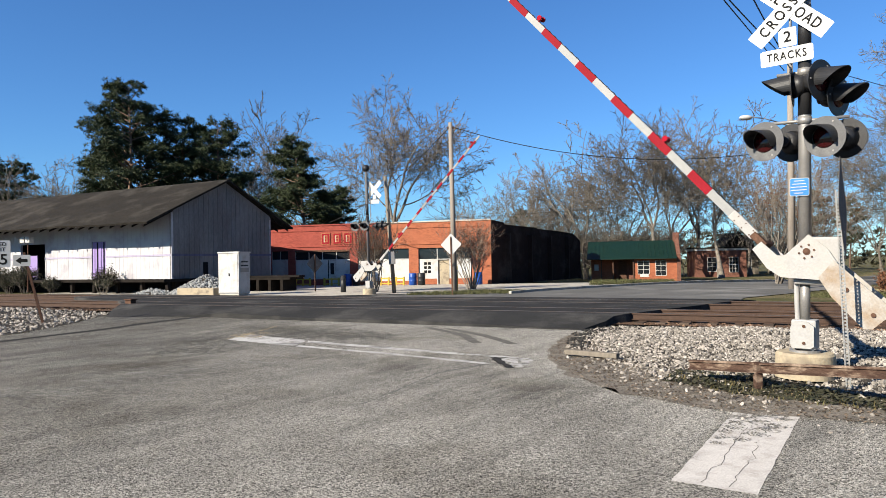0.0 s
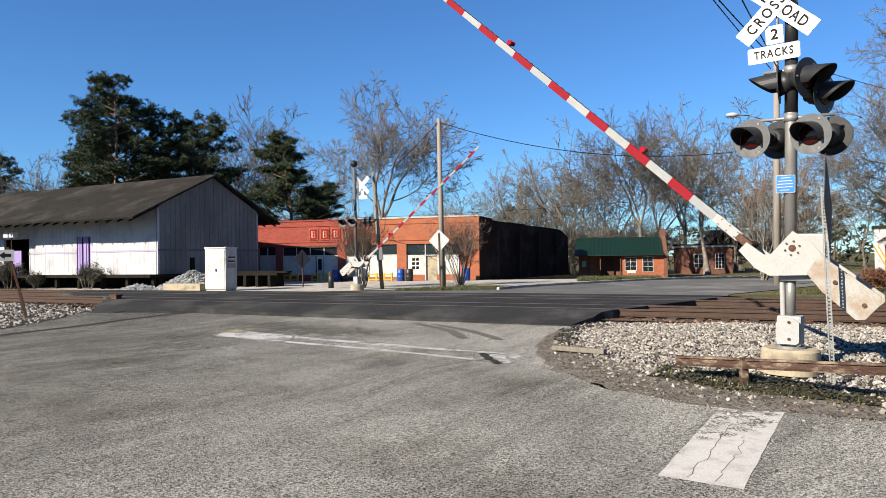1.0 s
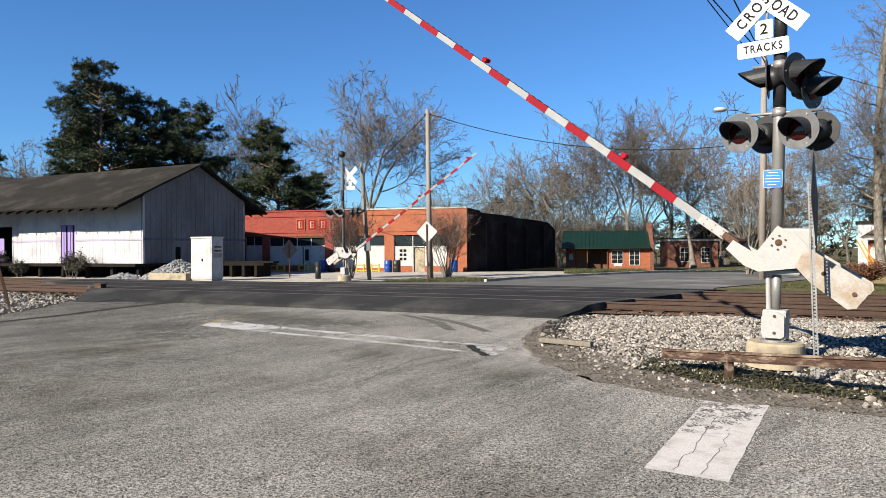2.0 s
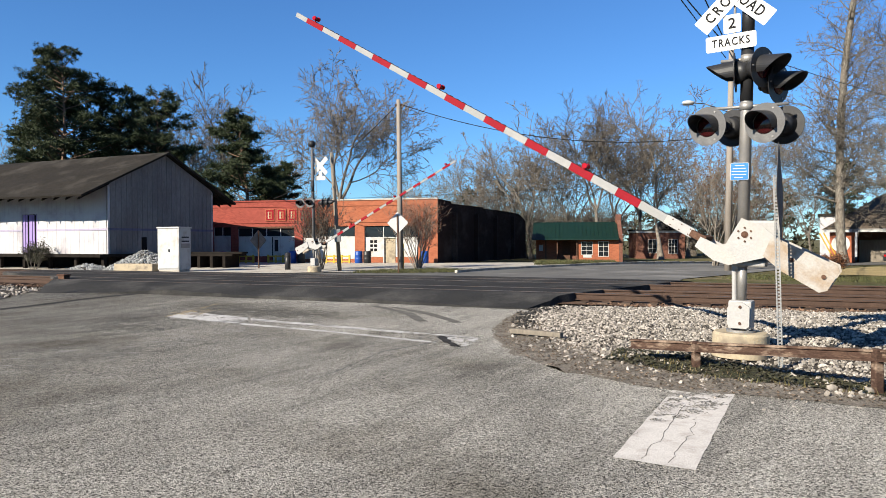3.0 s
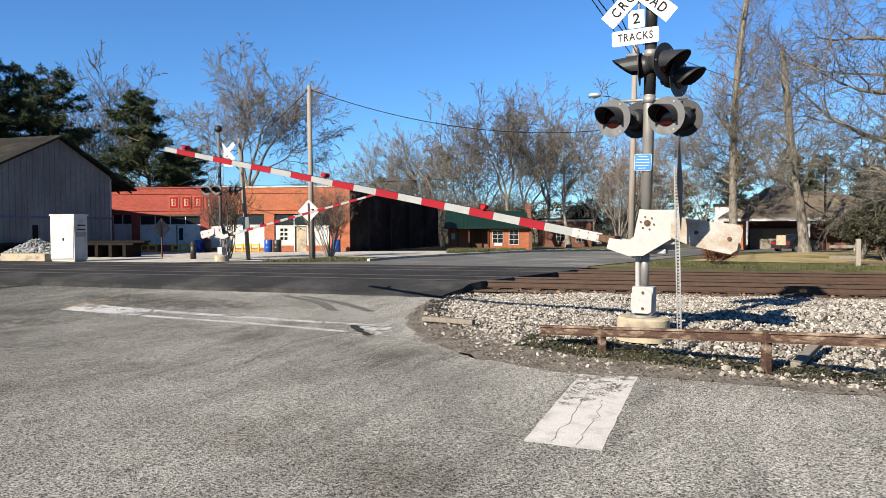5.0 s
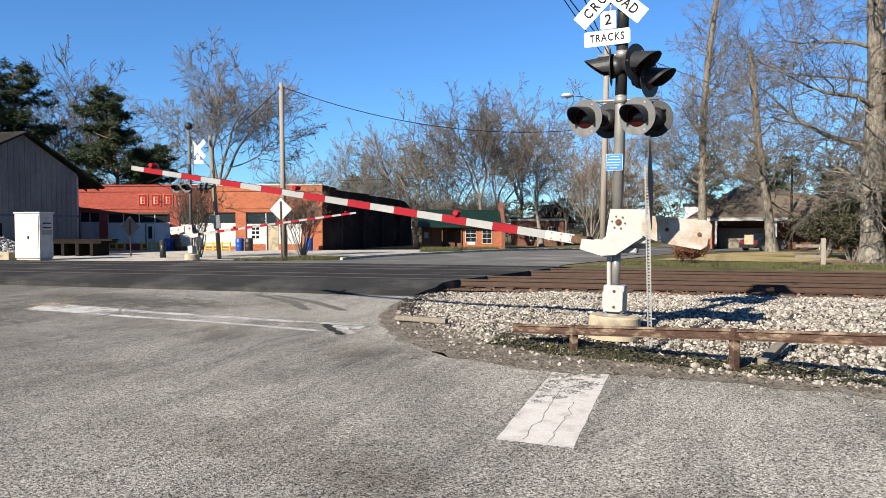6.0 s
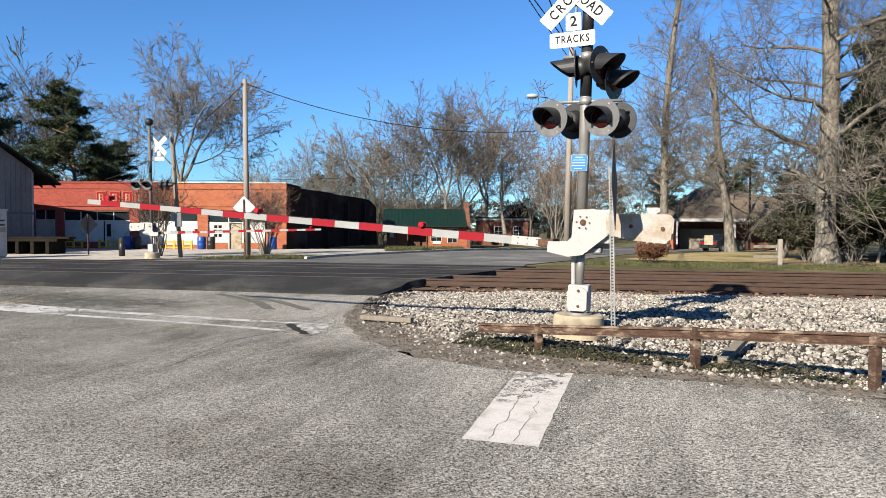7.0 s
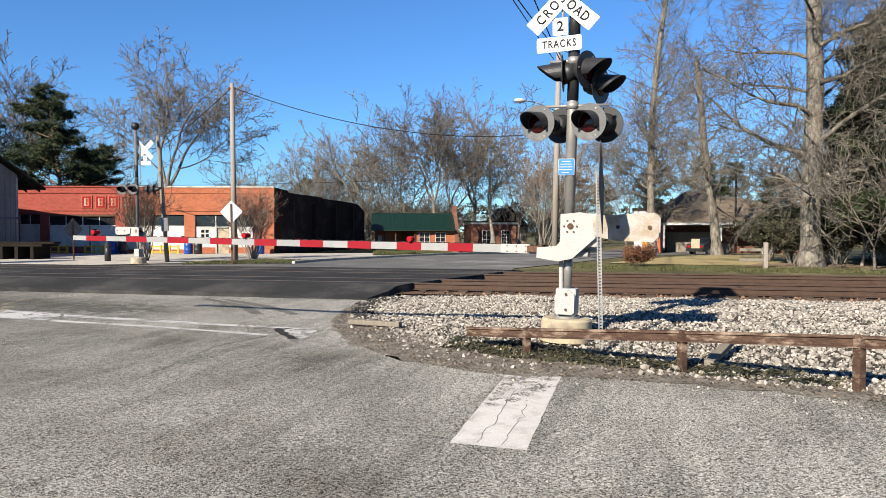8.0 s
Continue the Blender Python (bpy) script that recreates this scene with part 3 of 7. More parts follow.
def track(s, seed):
    rnd = random.Random(seed)
    th = thing("railway_track", Matrix.Translation((N.x * s, N.y * s, 0.0)) @ pose(0, 0, 0, 0, 0, TRACK_YAW), "rusty railway track on dark timber sleepers", "railway track", "parallel tracks", "structure")
    for y in (-0.72, 0.72):
        bm = bmesh.new()
        ends = [[bm.verts.new((x, y + a, 0.155 + b)) for a, b in rail_profile()] for x in (-130, 130)]
        k = len(ends[0])
        for i in range(k):
            bm.faces.new((ends[0][i], ends[1][i], ends[1][(i + 1) % k], ends[0][(i + 1) % k]))
        bmesh.ops.recalc_face_normals(bm, faces=bm.faces[:])
        rail = part("rail", bm, M_RAIL, th)
        boxpart("rail_head", (-130, 130, y - 0.026, y + 0.026, 0.3265, 0.3295), M_RAILTOP, rail, "worn dull steel running surface")
    bm = bmesh.new()
    box(bm, -0.115, 0.115, -1.3, 1.3, -0.06, 0.15, 0.015)
    tie = part("sleeper", bm, M_TIE, th, m=pose(-45, 0, 0))
    bm = bmesh.new()
    for y in (-0.72, 0.72):
        box(bm, -0.09, 0.09, y - 0.17, y + 0.17, 0.148, 0.163)
    plate = part("tie_plate", bm, M_RAIL, tie)
    for i in range(1, 150):
        x = -45 + 0.56 * i
        if -23.5 < x < -5.5:
            continue
        o = new("sleeper", tie.data)
        o.parent, o.matrix_basis = th, pose(x + rnd.uniform(-0.05, 0.05), rnd.uniform(-0.08, 0.08), rnd.uniform(-0.02, 0.01), 0, 0, rnd.uniform(-1.5, 1.5))
        q = new("tie_plate", plate.data)
        q.parent = o
    return th


S1, S2 = 18.47, 22.55
track(S1, 1)
track(S2, 2)


def bed(name, a0, a1, s0, s1, dz, material, label):
    pts = [U * a0 + N * s0, U * a1 + N * s0, U * a1 + N * s1, U * a0 + N * s1]
    ob = sheet(name, [(p.x, p.y) for p in pts], dz, material, height=lambda x, y: 0.115)
    return tagged(ob, label, "ballast", kind="structure")


bed("track_bed", -130, 130, 16.9, 24.2, 0.0, M_RUSTBED, "dark rust-stained ballast between the rails")
EDGE_RB = [(p.x, p.y) for p in (U * 130 + N * 17.1, U * -4.9 + N * 17.1)]
BALLAST_R = EDGE_R + EDGE_RB
BALLAST_L = EDGE_L + [(p.x, p.y) for p in (U * -110 + N * 17.1, U * -22.3 + N * 17.1)]


def street_gap(x, y):
    """Distance into the ballast from the street's edge."""
    if not inside(x, y, BALLAST_R) and not inside(x, y, BALLAST_L):
        return 0.0
    best = 9.0
    for line in (EDGE_R, EDGE_L):
        for (x0, y0), (x1, y1) in zip(line, line[1:]):
            dx, dy = x1 - x0, y1 - y0
            k = min(1.0, max(0.0, ((x - x0) * dx + (y - y0) * dy) / (dx * dx + dy * dy)))
            best = min(best, math.hypot(x - x0 - k * dx, y - y0 - k * dy))
    return best


def ballz(x, y):
    """Heaped ballast, low at the street and high at the rails."""
    s = across(x, y)
    d = noise.noise(Vector((x * 0.8, y * 0.8, 0.3))) * 0.05 + noise.noise(Vector((x * 2.1, y * 2.1, 4.3))) * 0.025
    k = sstep(street_gap(x, y), 0.6, 4.4)
    return (0.15 + d) * k * (1 - 0.35 * sstep(s, 15.5, 17.2)) + 0.003 + 0.005 * k + roadz(x, y) * (1 - k)


def ballast_bed(name, poly, x0, x1, y0, y1, step, material, label):
    """A bumpy bed of small cells inside a plan outline."""
    verts, faces, ids = [], [], {}
    nx, ny = int((x1 - x0) / step), int((y1 - y0) / step)

    def vid(i, j):
        if (i, j) not in ids:
            x, y = x0 + i * step, y0 + j * step
            ids[i, j] = len(verts)
            verts.append((x, y, ballz(x, y)))
        return ids[i, j]
    for i in range(nx):
        for j in range(ny):
            if inside(x0 + (i + 0.5) * step, y0 + (j + 0.5) * step, poly):
                faces.append((vid(i, j), vid(i + 1, j), vid(i + 1, j + 1), vid(i, j + 1)))
    ob = new(name, mesh_from(verts, faces))
    ob.data.materials.append(material)
    for f in ob.data.polygons:
        f.use_smooth = True
    return tagged(ob, label, "ballast", kind="structure")


ballast_bed("ballast_bank", BALLAST_R, 1.5, 34, -14, 17, 0.14, M_SHADEBED, "ballast bank, near black to paint shade between the pale stones")
ballast_bed("ballast_bank_far", BALLAST_L, -45, -10.5, 14, 44, 0.3, M_SHADEBED, "ballast strip, near black to paint shade between the pale stones")
dirt = [(2.85, 15.9), (1.86, 13.2), (1.74, 11.9), (1.77, 10.45), (2.18, 8.85), (2.78, 7.83), (3.72, 7.25), (4.76, 6.61), (5.98, 5.43), (7.78, 3.35), (12.0, -1.5), (12.4, -0.9), (8.3, 3.9), (6.7, 6.2), (5.3, 7.6), (4.2, 8.6), (3.5, 9.6), (3.0, 11.0), (2.75, 12.6), (3.3, 14.9)]
tagged(sheet("dirt_verge", wobble(dirt, 0.25, 0.08, 23), 0.0, M_DIRT, height=lambda x, y: ballz(x, y) + 0.004, cuts=[2.0 + 0.2 * i for i in range(72)], along_cuts=[-6.0 + 0.2 * i for i in range(90)]), "brown dirt and leaf litter along the street edge", "dirt", kind="structure")

# ---------- loose stones ----------
ICO = [(0, 0, 1), (0.89, 0, 0.45), (0.28, 0.85, 0.45), (-0.72, 0.53, 0.45), (-0.72, -0.53, 0.45), (0.28, -0.85, 0.45), (0.72, 0.53, -0.45), (-0.28, 0.85, -0.45), (-0.89, 0, -0.45), (-0.28, -0.85, -0.45), (0.72, -0.53, -0.45), (0, 0, -1)]
ICOF = [(0, 1, 2), (0, 2, 3), (0, 3, 4), (0, 4, 5), (0, 5, 1), (1, 6, 2), (2, 7, 3), (3, 8, 4), (4, 9, 5), (5, 10, 1), (6, 7, 2), (7, 8, 3), (8, 9, 4), (9, 10, 5), (10, 6, 1), (6, 11, 7), (7, 11, 8), (8, 11, 9), (9, 11, 10), (10, 11, 6)]


def stone_mesh(rng, n=1):
    """Angular stones of unit size as one array of points."""
    base = np.array(ICO)[None] * rng.uniform(0.6, 1.35, (n, 12, 1))
    base = base * rng.uniform(0.65, 1.25, (n, 1, 3)) * np.array([1, 1, 0.8])
    a = rng.uniform(0, 6.283, (n, 3))
    out = base
    for ax in (2, 0):
        i, j = [(1, 2), (0, 2), (0, 1)][ax]
        c, s = np.cos(a[:, ax])[:, None], np.sin(a[:, ax])[:, None]
        new_i = out[:, :, i] * c - out[:, :, j] * s
        new_j = out[:, :, i] * s + out[:, :, j] * c
        out = out.copy()
        out[:, :, i], out[:, :, j] = new_i, new_j
    return out


def stones(name, places, sizes, material, label, seed):
    """Many stones joined into one object."""
    rng = np.random.default_rng(seed)
    n = len(places)
    pts = stone_mesh(rng, n) * np.array(sizes)[:, None, None] + np.array(places)[:, None, :]
    faces = (np.array(ICOF)[None] + (np.arange(n) * 12)[:, None, None]).reshape(-1, 3)
    ob = new(name, mesh_from(pts.reshape(-1, 3).tolist(), faces.tolist()))
    ob.data.materials.append(material)
    return tagged(ob, label, "gravel", kind="stuff")


def scatter(poly, n, seed, height, x0, x1, y0, y1, keep=lambda x, y: 1.0):
    rnd = random.Random(seed)
    out = []
    while len(out) < n:
        x, y = rnd.uniform(x0, x1), rnd.uniform(y0, y1)
        if inside(x, y, poly) and rnd.random() < keep(x, y):
            out.append((x, y, height(x, y)))
    return out


def size_list(n, lo, hi, seed):
    rnd = random.Random(seed)
    return [lo + (hi - lo) * rnd.random() ** 2 for _ in range(n)]


def near_keep(x, y):
    d = math.hypot(x, y)
    clear = 0.10 + 0.90 * sstep(across(x, y) + 0.5 * noise.noise(Vector((x, y, 2))), 9.3, 10.6) * sstep(x - 0.25 * noise.noise(Vector((y, x, 5))), 2.4, 3.1)
    clear = max(clear, 0.9 * sstep(x + 0.3 * noise.noise(Vector((x, y, 9))), 4.4, 5.8))
    return (1.0 if d < 19 else 0.25) * clear


pl = scatter(BALLAST_R, 62000, 31, lambda x, y: ballz(x, y) + 0.008, 2.0, 22, 0, 17, near_keep)
stones("ballast_stones", pl, size_list(len(pl), 0.013, 0.040, 32), M_STONE, "pale grey crushed granite ballast", 33)
pl = scatter(BALLAST_L, 9000, 34, lambda x, y: ballz(x, y) + 0.01, -30, -10.8, 15, 40)
stones("ballast_stones_far", pl, size_list(len(pl), 0.03, 0.07, 35), M_STONE, "pale grey crushed granite ballast", 36)
BEDPOLY = [(p.x, p.y) for p in (U * -45 + N * 16.9, U * -22.5 + N * 16.9, U * -22.5 + N * 24.2, U * -45 + N * 24.2)]
BEDPOLY2 = [(p.x, p.y) for p in (U * -4.0 + N * 16.9, U * 26 + N * 16.9, U * 26 + N * 24.2, U * 1.5 + N * 24.2)]
pl = scatter(BEDPOLY2, 6000, 37, lambda x, y: 0.118, 2, 34, 1, 26) + scatter(BEDPOLY, 2500, 38, lambda x, y: 0.118, -34, -6, 22, 46)
stones("rusty_stones", pl, size_list(len(pl), 0.025, 0.05, 39), M_RUSTSTONE, "rust-stained ballast between the rails", 40)

EDGE_LUMPS = [(3.45, 16.25), (3.25, 15.9), (2.95, 15.2), (2.7, 14.4), (2.5, 13.6), (3.8, 16.5), (4.3, 17.0)]
lump_rnd = random.Random(63)
pl = []
for _ in range(520):
    ex, ey = lump_rnd.choice(EDGE_LUMPS)
    ex, ey = ex + lump_rnd.gauss(0.05, 0.10), ey + lump_rnd.gauss(0, 0.28)
    pl.append((ex, ey, ballz(ex, ey) + 0.015))
stones("asphalt_crumbs", pl, size_list(len(pl), 0.012, 0.045, 64), M_TARSHADOW, "broken black asphalt lumps along the crossing edge", 65)

# leaf litter on the verge
def litter(name, poly, n, seed, box_, label, material, height, lo=0.008, hi=0.026):
    rnd = random.Random(seed)
    v, f = [], []
    for x, y, z in scatter(poly, n, seed, height, *box_):
        a, b2, r = rnd.uniform(0, 6.28), rnd.uniform(-0.5, 0.5), rnd.uniform(lo, hi)
        ca, sa = math.cos(a) * r, math.sin(a) * r
        k = len(v)
        v.extend(((x + ca, y + sa, z + 0.015 + b2 * r), (x - sa * 0.5, y + ca * 0.5, z + 0.012), (x - ca, y - sa, z + 0.015 - b2 * r), (x + sa * 0.5, y - ca * 0.5, z + 0.02)))
        f.append((k, k + 1, k + 2, k + 3))
    ob = new(name, mesh_from(v, f))
    ob.data.materials.append(material)
    return tagged(ob, label, "leaf litter", kind="stuff")


litter("leaf_litter", dirt, 1800, 45, (1.8, 7.5, 3.5, 16), "brown dead leaves and twigs on the dirt verge", M_DRYLITTER, ballz)
litter("dark_litter", dirt, 3000, 46, (1.8, 7.5, 3.5, 16), "dark rotted leaves on the dirt verge", M_DARKLITTER, ballz)

weedpoly = [(2.9, 9.7), (3.5, 8.6), (4.7, 7.5), (6.1, 6.0), (6.5, 6.3), (5.2, 7.9), (4.3, 9.2), (3.4, 10.4)]
litter("street_ivy", weedpoly, 5200, 47, (2.8, 7, 5.7, 10.5), "dark green weeds creeping along the guard rail", M_IVY, lambda x, y: ballz(x, y) + 0.13 * max(0, 0.15 + noise.noise(Vector((x * 2.6, y * 2.6, 8)))) * (0.3 + 0.7 * abs(noise.noise(Vector((x * 40, y * 40, 1))) * 2)), 0.018, 0.042)


def kerb(pts, label):
    """A low concrete kerb along a line, a real step between road and pavement."""
    th = thing("kerb", Matrix.Identity(4), label, "kerb", kind="structure")
    for (x0, y0), (x1, y1) in zip(pts, pts[1:]):
        n = max(1, int(math.hypot(x1 - x0, y1 - y0) / 2.4))
        for i in range(n):
            ax, ay = x0 + (x1 - x0) * i / n, y0 + (y1 - y0) * i / n
            bx, by = x0 + (x1 - x0) * (i + 1) / n, y0 + (y1 - y0) * (i + 1) / n
            L = math.hypot(bx - ax, by - ay) - 0.015
            boxpart("kerb_stone", (0, L, -0.08, 0.08, -0.1, 0.13), M_CONC, th, bevel=0.02, m=pose(ax, ay, gz(ax, ay), 0, 0, math.degrees(math.atan2(by - ay, bx - ax))))


kerb([(3.4, 36.6), (5.0, 39.0), (7.2, 41.0), (16.5, 49.0), (36.0, 65.8)], "pale concrete kerb along the far road")


# ---------- crossing signals ----------
FACE = Matrix(((-1, 0, 0, 0), (0, 0, 1, 0), (0, 1, 0, 0), (0, 0, 0, 1)))   # sign plane seen from local +Y


def at_face(x, y, z, roll=0.0):
    return Matrix.Translation((x, y, z)) @ FACE @ pose(0, 0, 0, 0, 0, roll)


def rounded(bm, w, h, r, t, n=5):
    """A sign blank with rounded corners in x, y, of thickness t below z = 0."""
    pts = []
    for cx, cy, a0 in ((w / 2 - r, h / 2 - r, 0), (-w / 2 + r, h / 2 - r, 90), (-w / 2 + r, -h / 2 + r, 180), (w / 2 - r, -h / 2 + r, 270)):
        for i in range(n + 1):
            a = radians(a0 + 90 * i / n)
            pts.append((cx + r * math.cos(a), cy + r * math.sin(a)))
    a = [bm.verts.new((x, y, 0)) for x, y in pts]
    b = [bm.verts.new((x, y, -t)) for x, y in pts]
    bm.faces.new(a)
    bm.faces.new(b[::-1])
    for i in range(len(pts)):
        j = (i + 1) % len(pts)
        bm.faces.new((a[i], b[i], b[j], a[j]))


def lamp_head(parent, m, lens, face=None):
    """A flasher: round background, hood, lens and the can behind."""
    bm = bmesh.new()
    cyl(bm, (0, 0, -0.012), (0, 0, 0.0), 0.262, n=40)
    disc = part("background", bm, face or M_DISC, parent, "faded black round background", m)
    bm = bmesh.new()
    cyl(bm, (0, 0, -0.20), (0, 0, -0.013), 0.11, 0.165, n=24)
    cyl(bm, (0, 0, -0.26), (0, 0, -0.20), 0.075, n=16)
    part("lamp_can", bm, face or M_DISC, disc, smooth=True)
    bm = bmesh.new()
    rows = []
    for i in range(25):
        a = radians(-30 + 240 * i / 24)
        k = math.sin(radians(max(0, min(180, 180 * i / 24))))
        length = 0.10 + 0.26 * k
        r = 0.162
        rows.append([bm.verts.new((r * math.cos(a), r * math.sin(a), 0.002)), bm.verts.new((r * 0.98 * math.cos(a), r * 0.98 * math.sin(a) - 0.03 * k, length)),
                     bm.verts.new(((r - 0.008) * 0.98 * math.cos(a), (r - 0.008) * 0.98 * math.sin(a) - 0.03 * k, length)), bm.verts.new(((r - 0.008) * math.cos(a), (r - 0.008) * math.sin(a), 0.002))])
    for p, q in zip(rows, rows[1:]):
        for i in range(3):
            bm.faces.new((p[i], q[i], q[i + 1], p[i + 1]))
    for r in (rows[0], rows[-1]):
        bm.faces.new(r)
    bmesh.ops.recalc_face_normals(bm, faces=bm.faces[:])
    part("hood", bm, M_BLACK, disc, "black sheet-metal hood")
    bm = bmesh.new()
    bmesh.ops.create_uvsphere(bm, u_segments=24, v_segments=8, radius=0.148, matrix=Matrix.Diagonal((1, 1, 0.22, 1)))
    part("lens", bm, lens, disc, "round red signal lens", smooth=True)
    for a in (60, 180, 300):
        bm = bmesh.new()
        cyl(bm, (0.215 * math.cos(radians(a)), 0.215 * math.sin(radians(a)), 0.0), (0.215 * math.cos(radians(a)), 0.215 * math.sin(radians(a)), 0.008), 0.013, n=8)
        part("bolt", bm, M_ALU, disc)


def facing(x, y, z, dx, dy, tilt=0.0):
    """The pose of a lamp head at x, y, z that looks along dx, dy."""
    d = Vector((dx, dy, math.tan(radians(tilt)))).normalized()
    side = Vector((0, 0, 1)).cross(d).normalized()
    up = d.cross(side)
    m = Matrix((side, up, d)).transposed().to_4x4()
    return Matrix.Translation((x, y, z)) @ m


def signal(m, far=False):
    """Mast with base, four pairs of flashers, crossbuck and plates; local +Y faces the traffic, +X is the way of the arm."""
    th = thing("crossing_signal", m, "grey steel crossing signal mast with flashers and white crossbuck" if not far else "far crossing signal mast seen from behind with black flashers", "crossing signal", "crossing signals")
    bm = bmesh.new()
    cyl(bm, (0, 0, 0.75), (0, 0, 1.35), 0.062, n=24)
    top = 6.75 if far else 5.45
    up = 0.75 if far else 0.0
    cyl(bm, (0, 0, 1.35), (0, 0, top), 0.077, n=24)
    bmesh.ops.create_uvsphere(bm, u_segments=16, v_segments=8, radius=0.08, matrix=Matrix.Translation((0, 0, top)))
    part("mast", bm, M_DISC if far else M_ALU, th, smooth=True)
    if far:
        bm = bmesh.new()
        bmesh.ops.create_uvsphere(bm, u_segments=20, v_segments=12, radius=0.20, matrix=Matrix.Translation((0, 0, top + 0.08)))
        part("bell", bm, M_BLACK, th, "round black crossing bell", smooth=True)
    bm = bmesh.new()
    cyl(bm, (0, 0, 0.0), (0, 0, 0.30), 0.37, 0.36, n=40)
    cyl(bm, (0, 0, 0.30), (0, 0, 0.33), 0.36, 0.335, n=40)
    part("footing", bm, M_CREAM, th, "cream painted concrete footing")
    bm = bmesh.new()
    cyl(bm, (0, 0, 0.33), (0, 0, 0.36), 0.19, n=20)
    for a in range(4):
        cyl(bm, (0.15 * math.cos(a * 1.571 + 0.78), 0.15 * math.sin(a * 1.571 + 0.78), 0.33), (0.15 * math.cos(a * 1.571 + 0.78), 0.15 * math.sin(a * 1.571 + 0.78), 0.42), 0.018, n=8)
    part("base_plate", bm, M_ALU, th)
    bm = bmesh.new()
    box(bm, -0.15, 0.15, -0.15, 0.13, 0.37, 0.76, 0.03)
    jb = part("junction_box", bm, M_WHITESTEEL, th, "white cast junction box")
    bm = bmesh.new()
    prism(bm, [(-0.13, 0.42), (-0.09, 0.39), (0.11, 0.39), (0.15, 0.44), (0.15, 0.66), (0.10, 0.74), (-0.04, 0.74), (-0.13, 0.68)], 0.13, 0.165)
    cov = part("cover", bm, M_WHITESTEEL, jb)
    for z in (0.46, 0.68):
        bm = bmesh.new()
        cyl(bm, (-0.01, 0.165, z), (-0.01, 0.178, z), 0.02, n=10)
        part("cover_bolt", bm, M_DARKRUST, jb)
    bm = bmesh.new()
    cyl(bm, (0.085, 0.03, 0.74), (0.10, 0.04, 1.30), 0.032, n=12)
    part("conduit", bm, M_WHITESTEEL, th, "white bent conduit")
    # gate mechanism housing behind the moving plates
    bm = bmesh.new()
    box(bm, -0.43, -0.02, -0.16, -0.085, 1.28, 1.84, 0.03)
    box(bm, -0.43, -0.02, 0.085, 0.15, 1.36, 1.84, 0.03)
    part("gate_mechanism", bm, M_WHITESTEEL, th, "white gate mechanism housing")
    bm = bmesh.new()
    box(bm, -0.30, 0.12, -0.12, 0.12, 1.22, 1.30, 0.02)
    part("mechanism_bracket", bm, M_ALU, th)
    # cross arms
    for z, half in ((3.38, 0.52), (4.02, 0.34)) if not far else ((3.85, 0.95),):
        bm = bmesh.new()
        cyl(bm, (-half, 0, z), (half, 0, z), 0.022, n=12)
        cyl(bm, (0, 0, z - 0.05), (0, 0, z + 0.05), 0.088, n=20)
        part("cross_arm", bm, M_ALU, th, smooth=True)
    if far:
        for x in (-0.72, -0.06):
            lamp_head(th, facing(x, -0.2, 3.72, 0.25, -0.95, -2), M_DARKLENS)
        for x in (0.62, 0.95):
            lamp_head(th, facing(x, 0.1, 3.68, 0.95, 0.3, -2), M_DARKLENS, M_BLACK)
    else:
        for x, back in ((-0.26, -0.45), (0.46, 0.20)):
            lamp_head(th, facing(x, 0.19, 3.12, 0.28, 1.0, -2), M_DARKLENS)
            lamp_head(th, facing(back, -0.28, 3.14, -0.28, -1.0, -2), M_DARKLENS, M_BLACK)
        lamp_head(th, facing(0.15, 0.05, 3.84, 0.97, 0.10, -3), M_DARKLENS, M_BLACK)
        lamp_head(th, facing(-0.22, 0.14, 3.86, -0.86, 0.42, -3), M_DARKLENS, M_BLACK)
        lamp_head(th, facing(-0.38, -0.14, 3.68, -0.88, 0.34, -3), M_DARKLENS, M_BLACK)
    bm = bmesh.new()
    cyl(bm, (0, 0, 3.45), (0, 0, 4.25), 0.082, n=24)
    cyl(bm, (0, 0, 4.3), (0, 0, 4.9), 0.081, n=24)
    part("band", bm, M_BLACK, th, "black painted stretch of the mast", smooth=True)
    # crossbuck
    for k, (roll, words, y) in enumerate(((-41, "RAIL  ROAD", 0.115), (46, "CROSSING", 0.121))):
        bm = bmesh.new()
        rounded(bm, 1.22, 0.24, 0.012, 0.003)
        blade = part("crossbuck_blade", bm, M_SIGNW, th, "white reflective blade with black capitals", at_face(0.17 + (0.25 if far else 0), y, 4.90 + up, roll))
        lt = lettering(words, 0.195, M_LETTER, blade, Matrix.Translation((0, -0.002, 0.002)) @ Matrix.Diagonal((0.80, 1, 1, 1)), gap=1.2 if k == 0 else 1.38)
    bm = bmesh.new()
    rounded(bm, 0.645, 0.215, 0.03, 0.003)
    plate = part("tracks_plate", bm, M_SIGNW, th, "white plate with black capitals", at_face(0.20 + (0.25 if far else 0), 0.105, 4.25 + up, 2.5))
    lettering("TRACKS", 0.15, M_LETTER, plate, Matrix.Translation((0, 0, 0.002)) @ Matrix.Diagonal((0.76, 1, 1, 1)), gap=1.22)
    bm = bmesh.new()
    rounded(bm, 0.22, 0.25, 0.02, 0.003)
    plate = part("number_plate", bm, M_SIGNW, th, "white plate with a black figure", at_face(0.19 + (0.25 if far else 0), 0.105, 4.495 + up, 2.5))
    lettering("2", 0.2, M_LETTER, plate, Matrix.Translation((0, 0, 0.002)))
    bm = bmesh.new()
    cyl(bm, (0.16, 0.078, 4.15), (0.16, 0.078, 5.2 + up), 0.018, n=8)
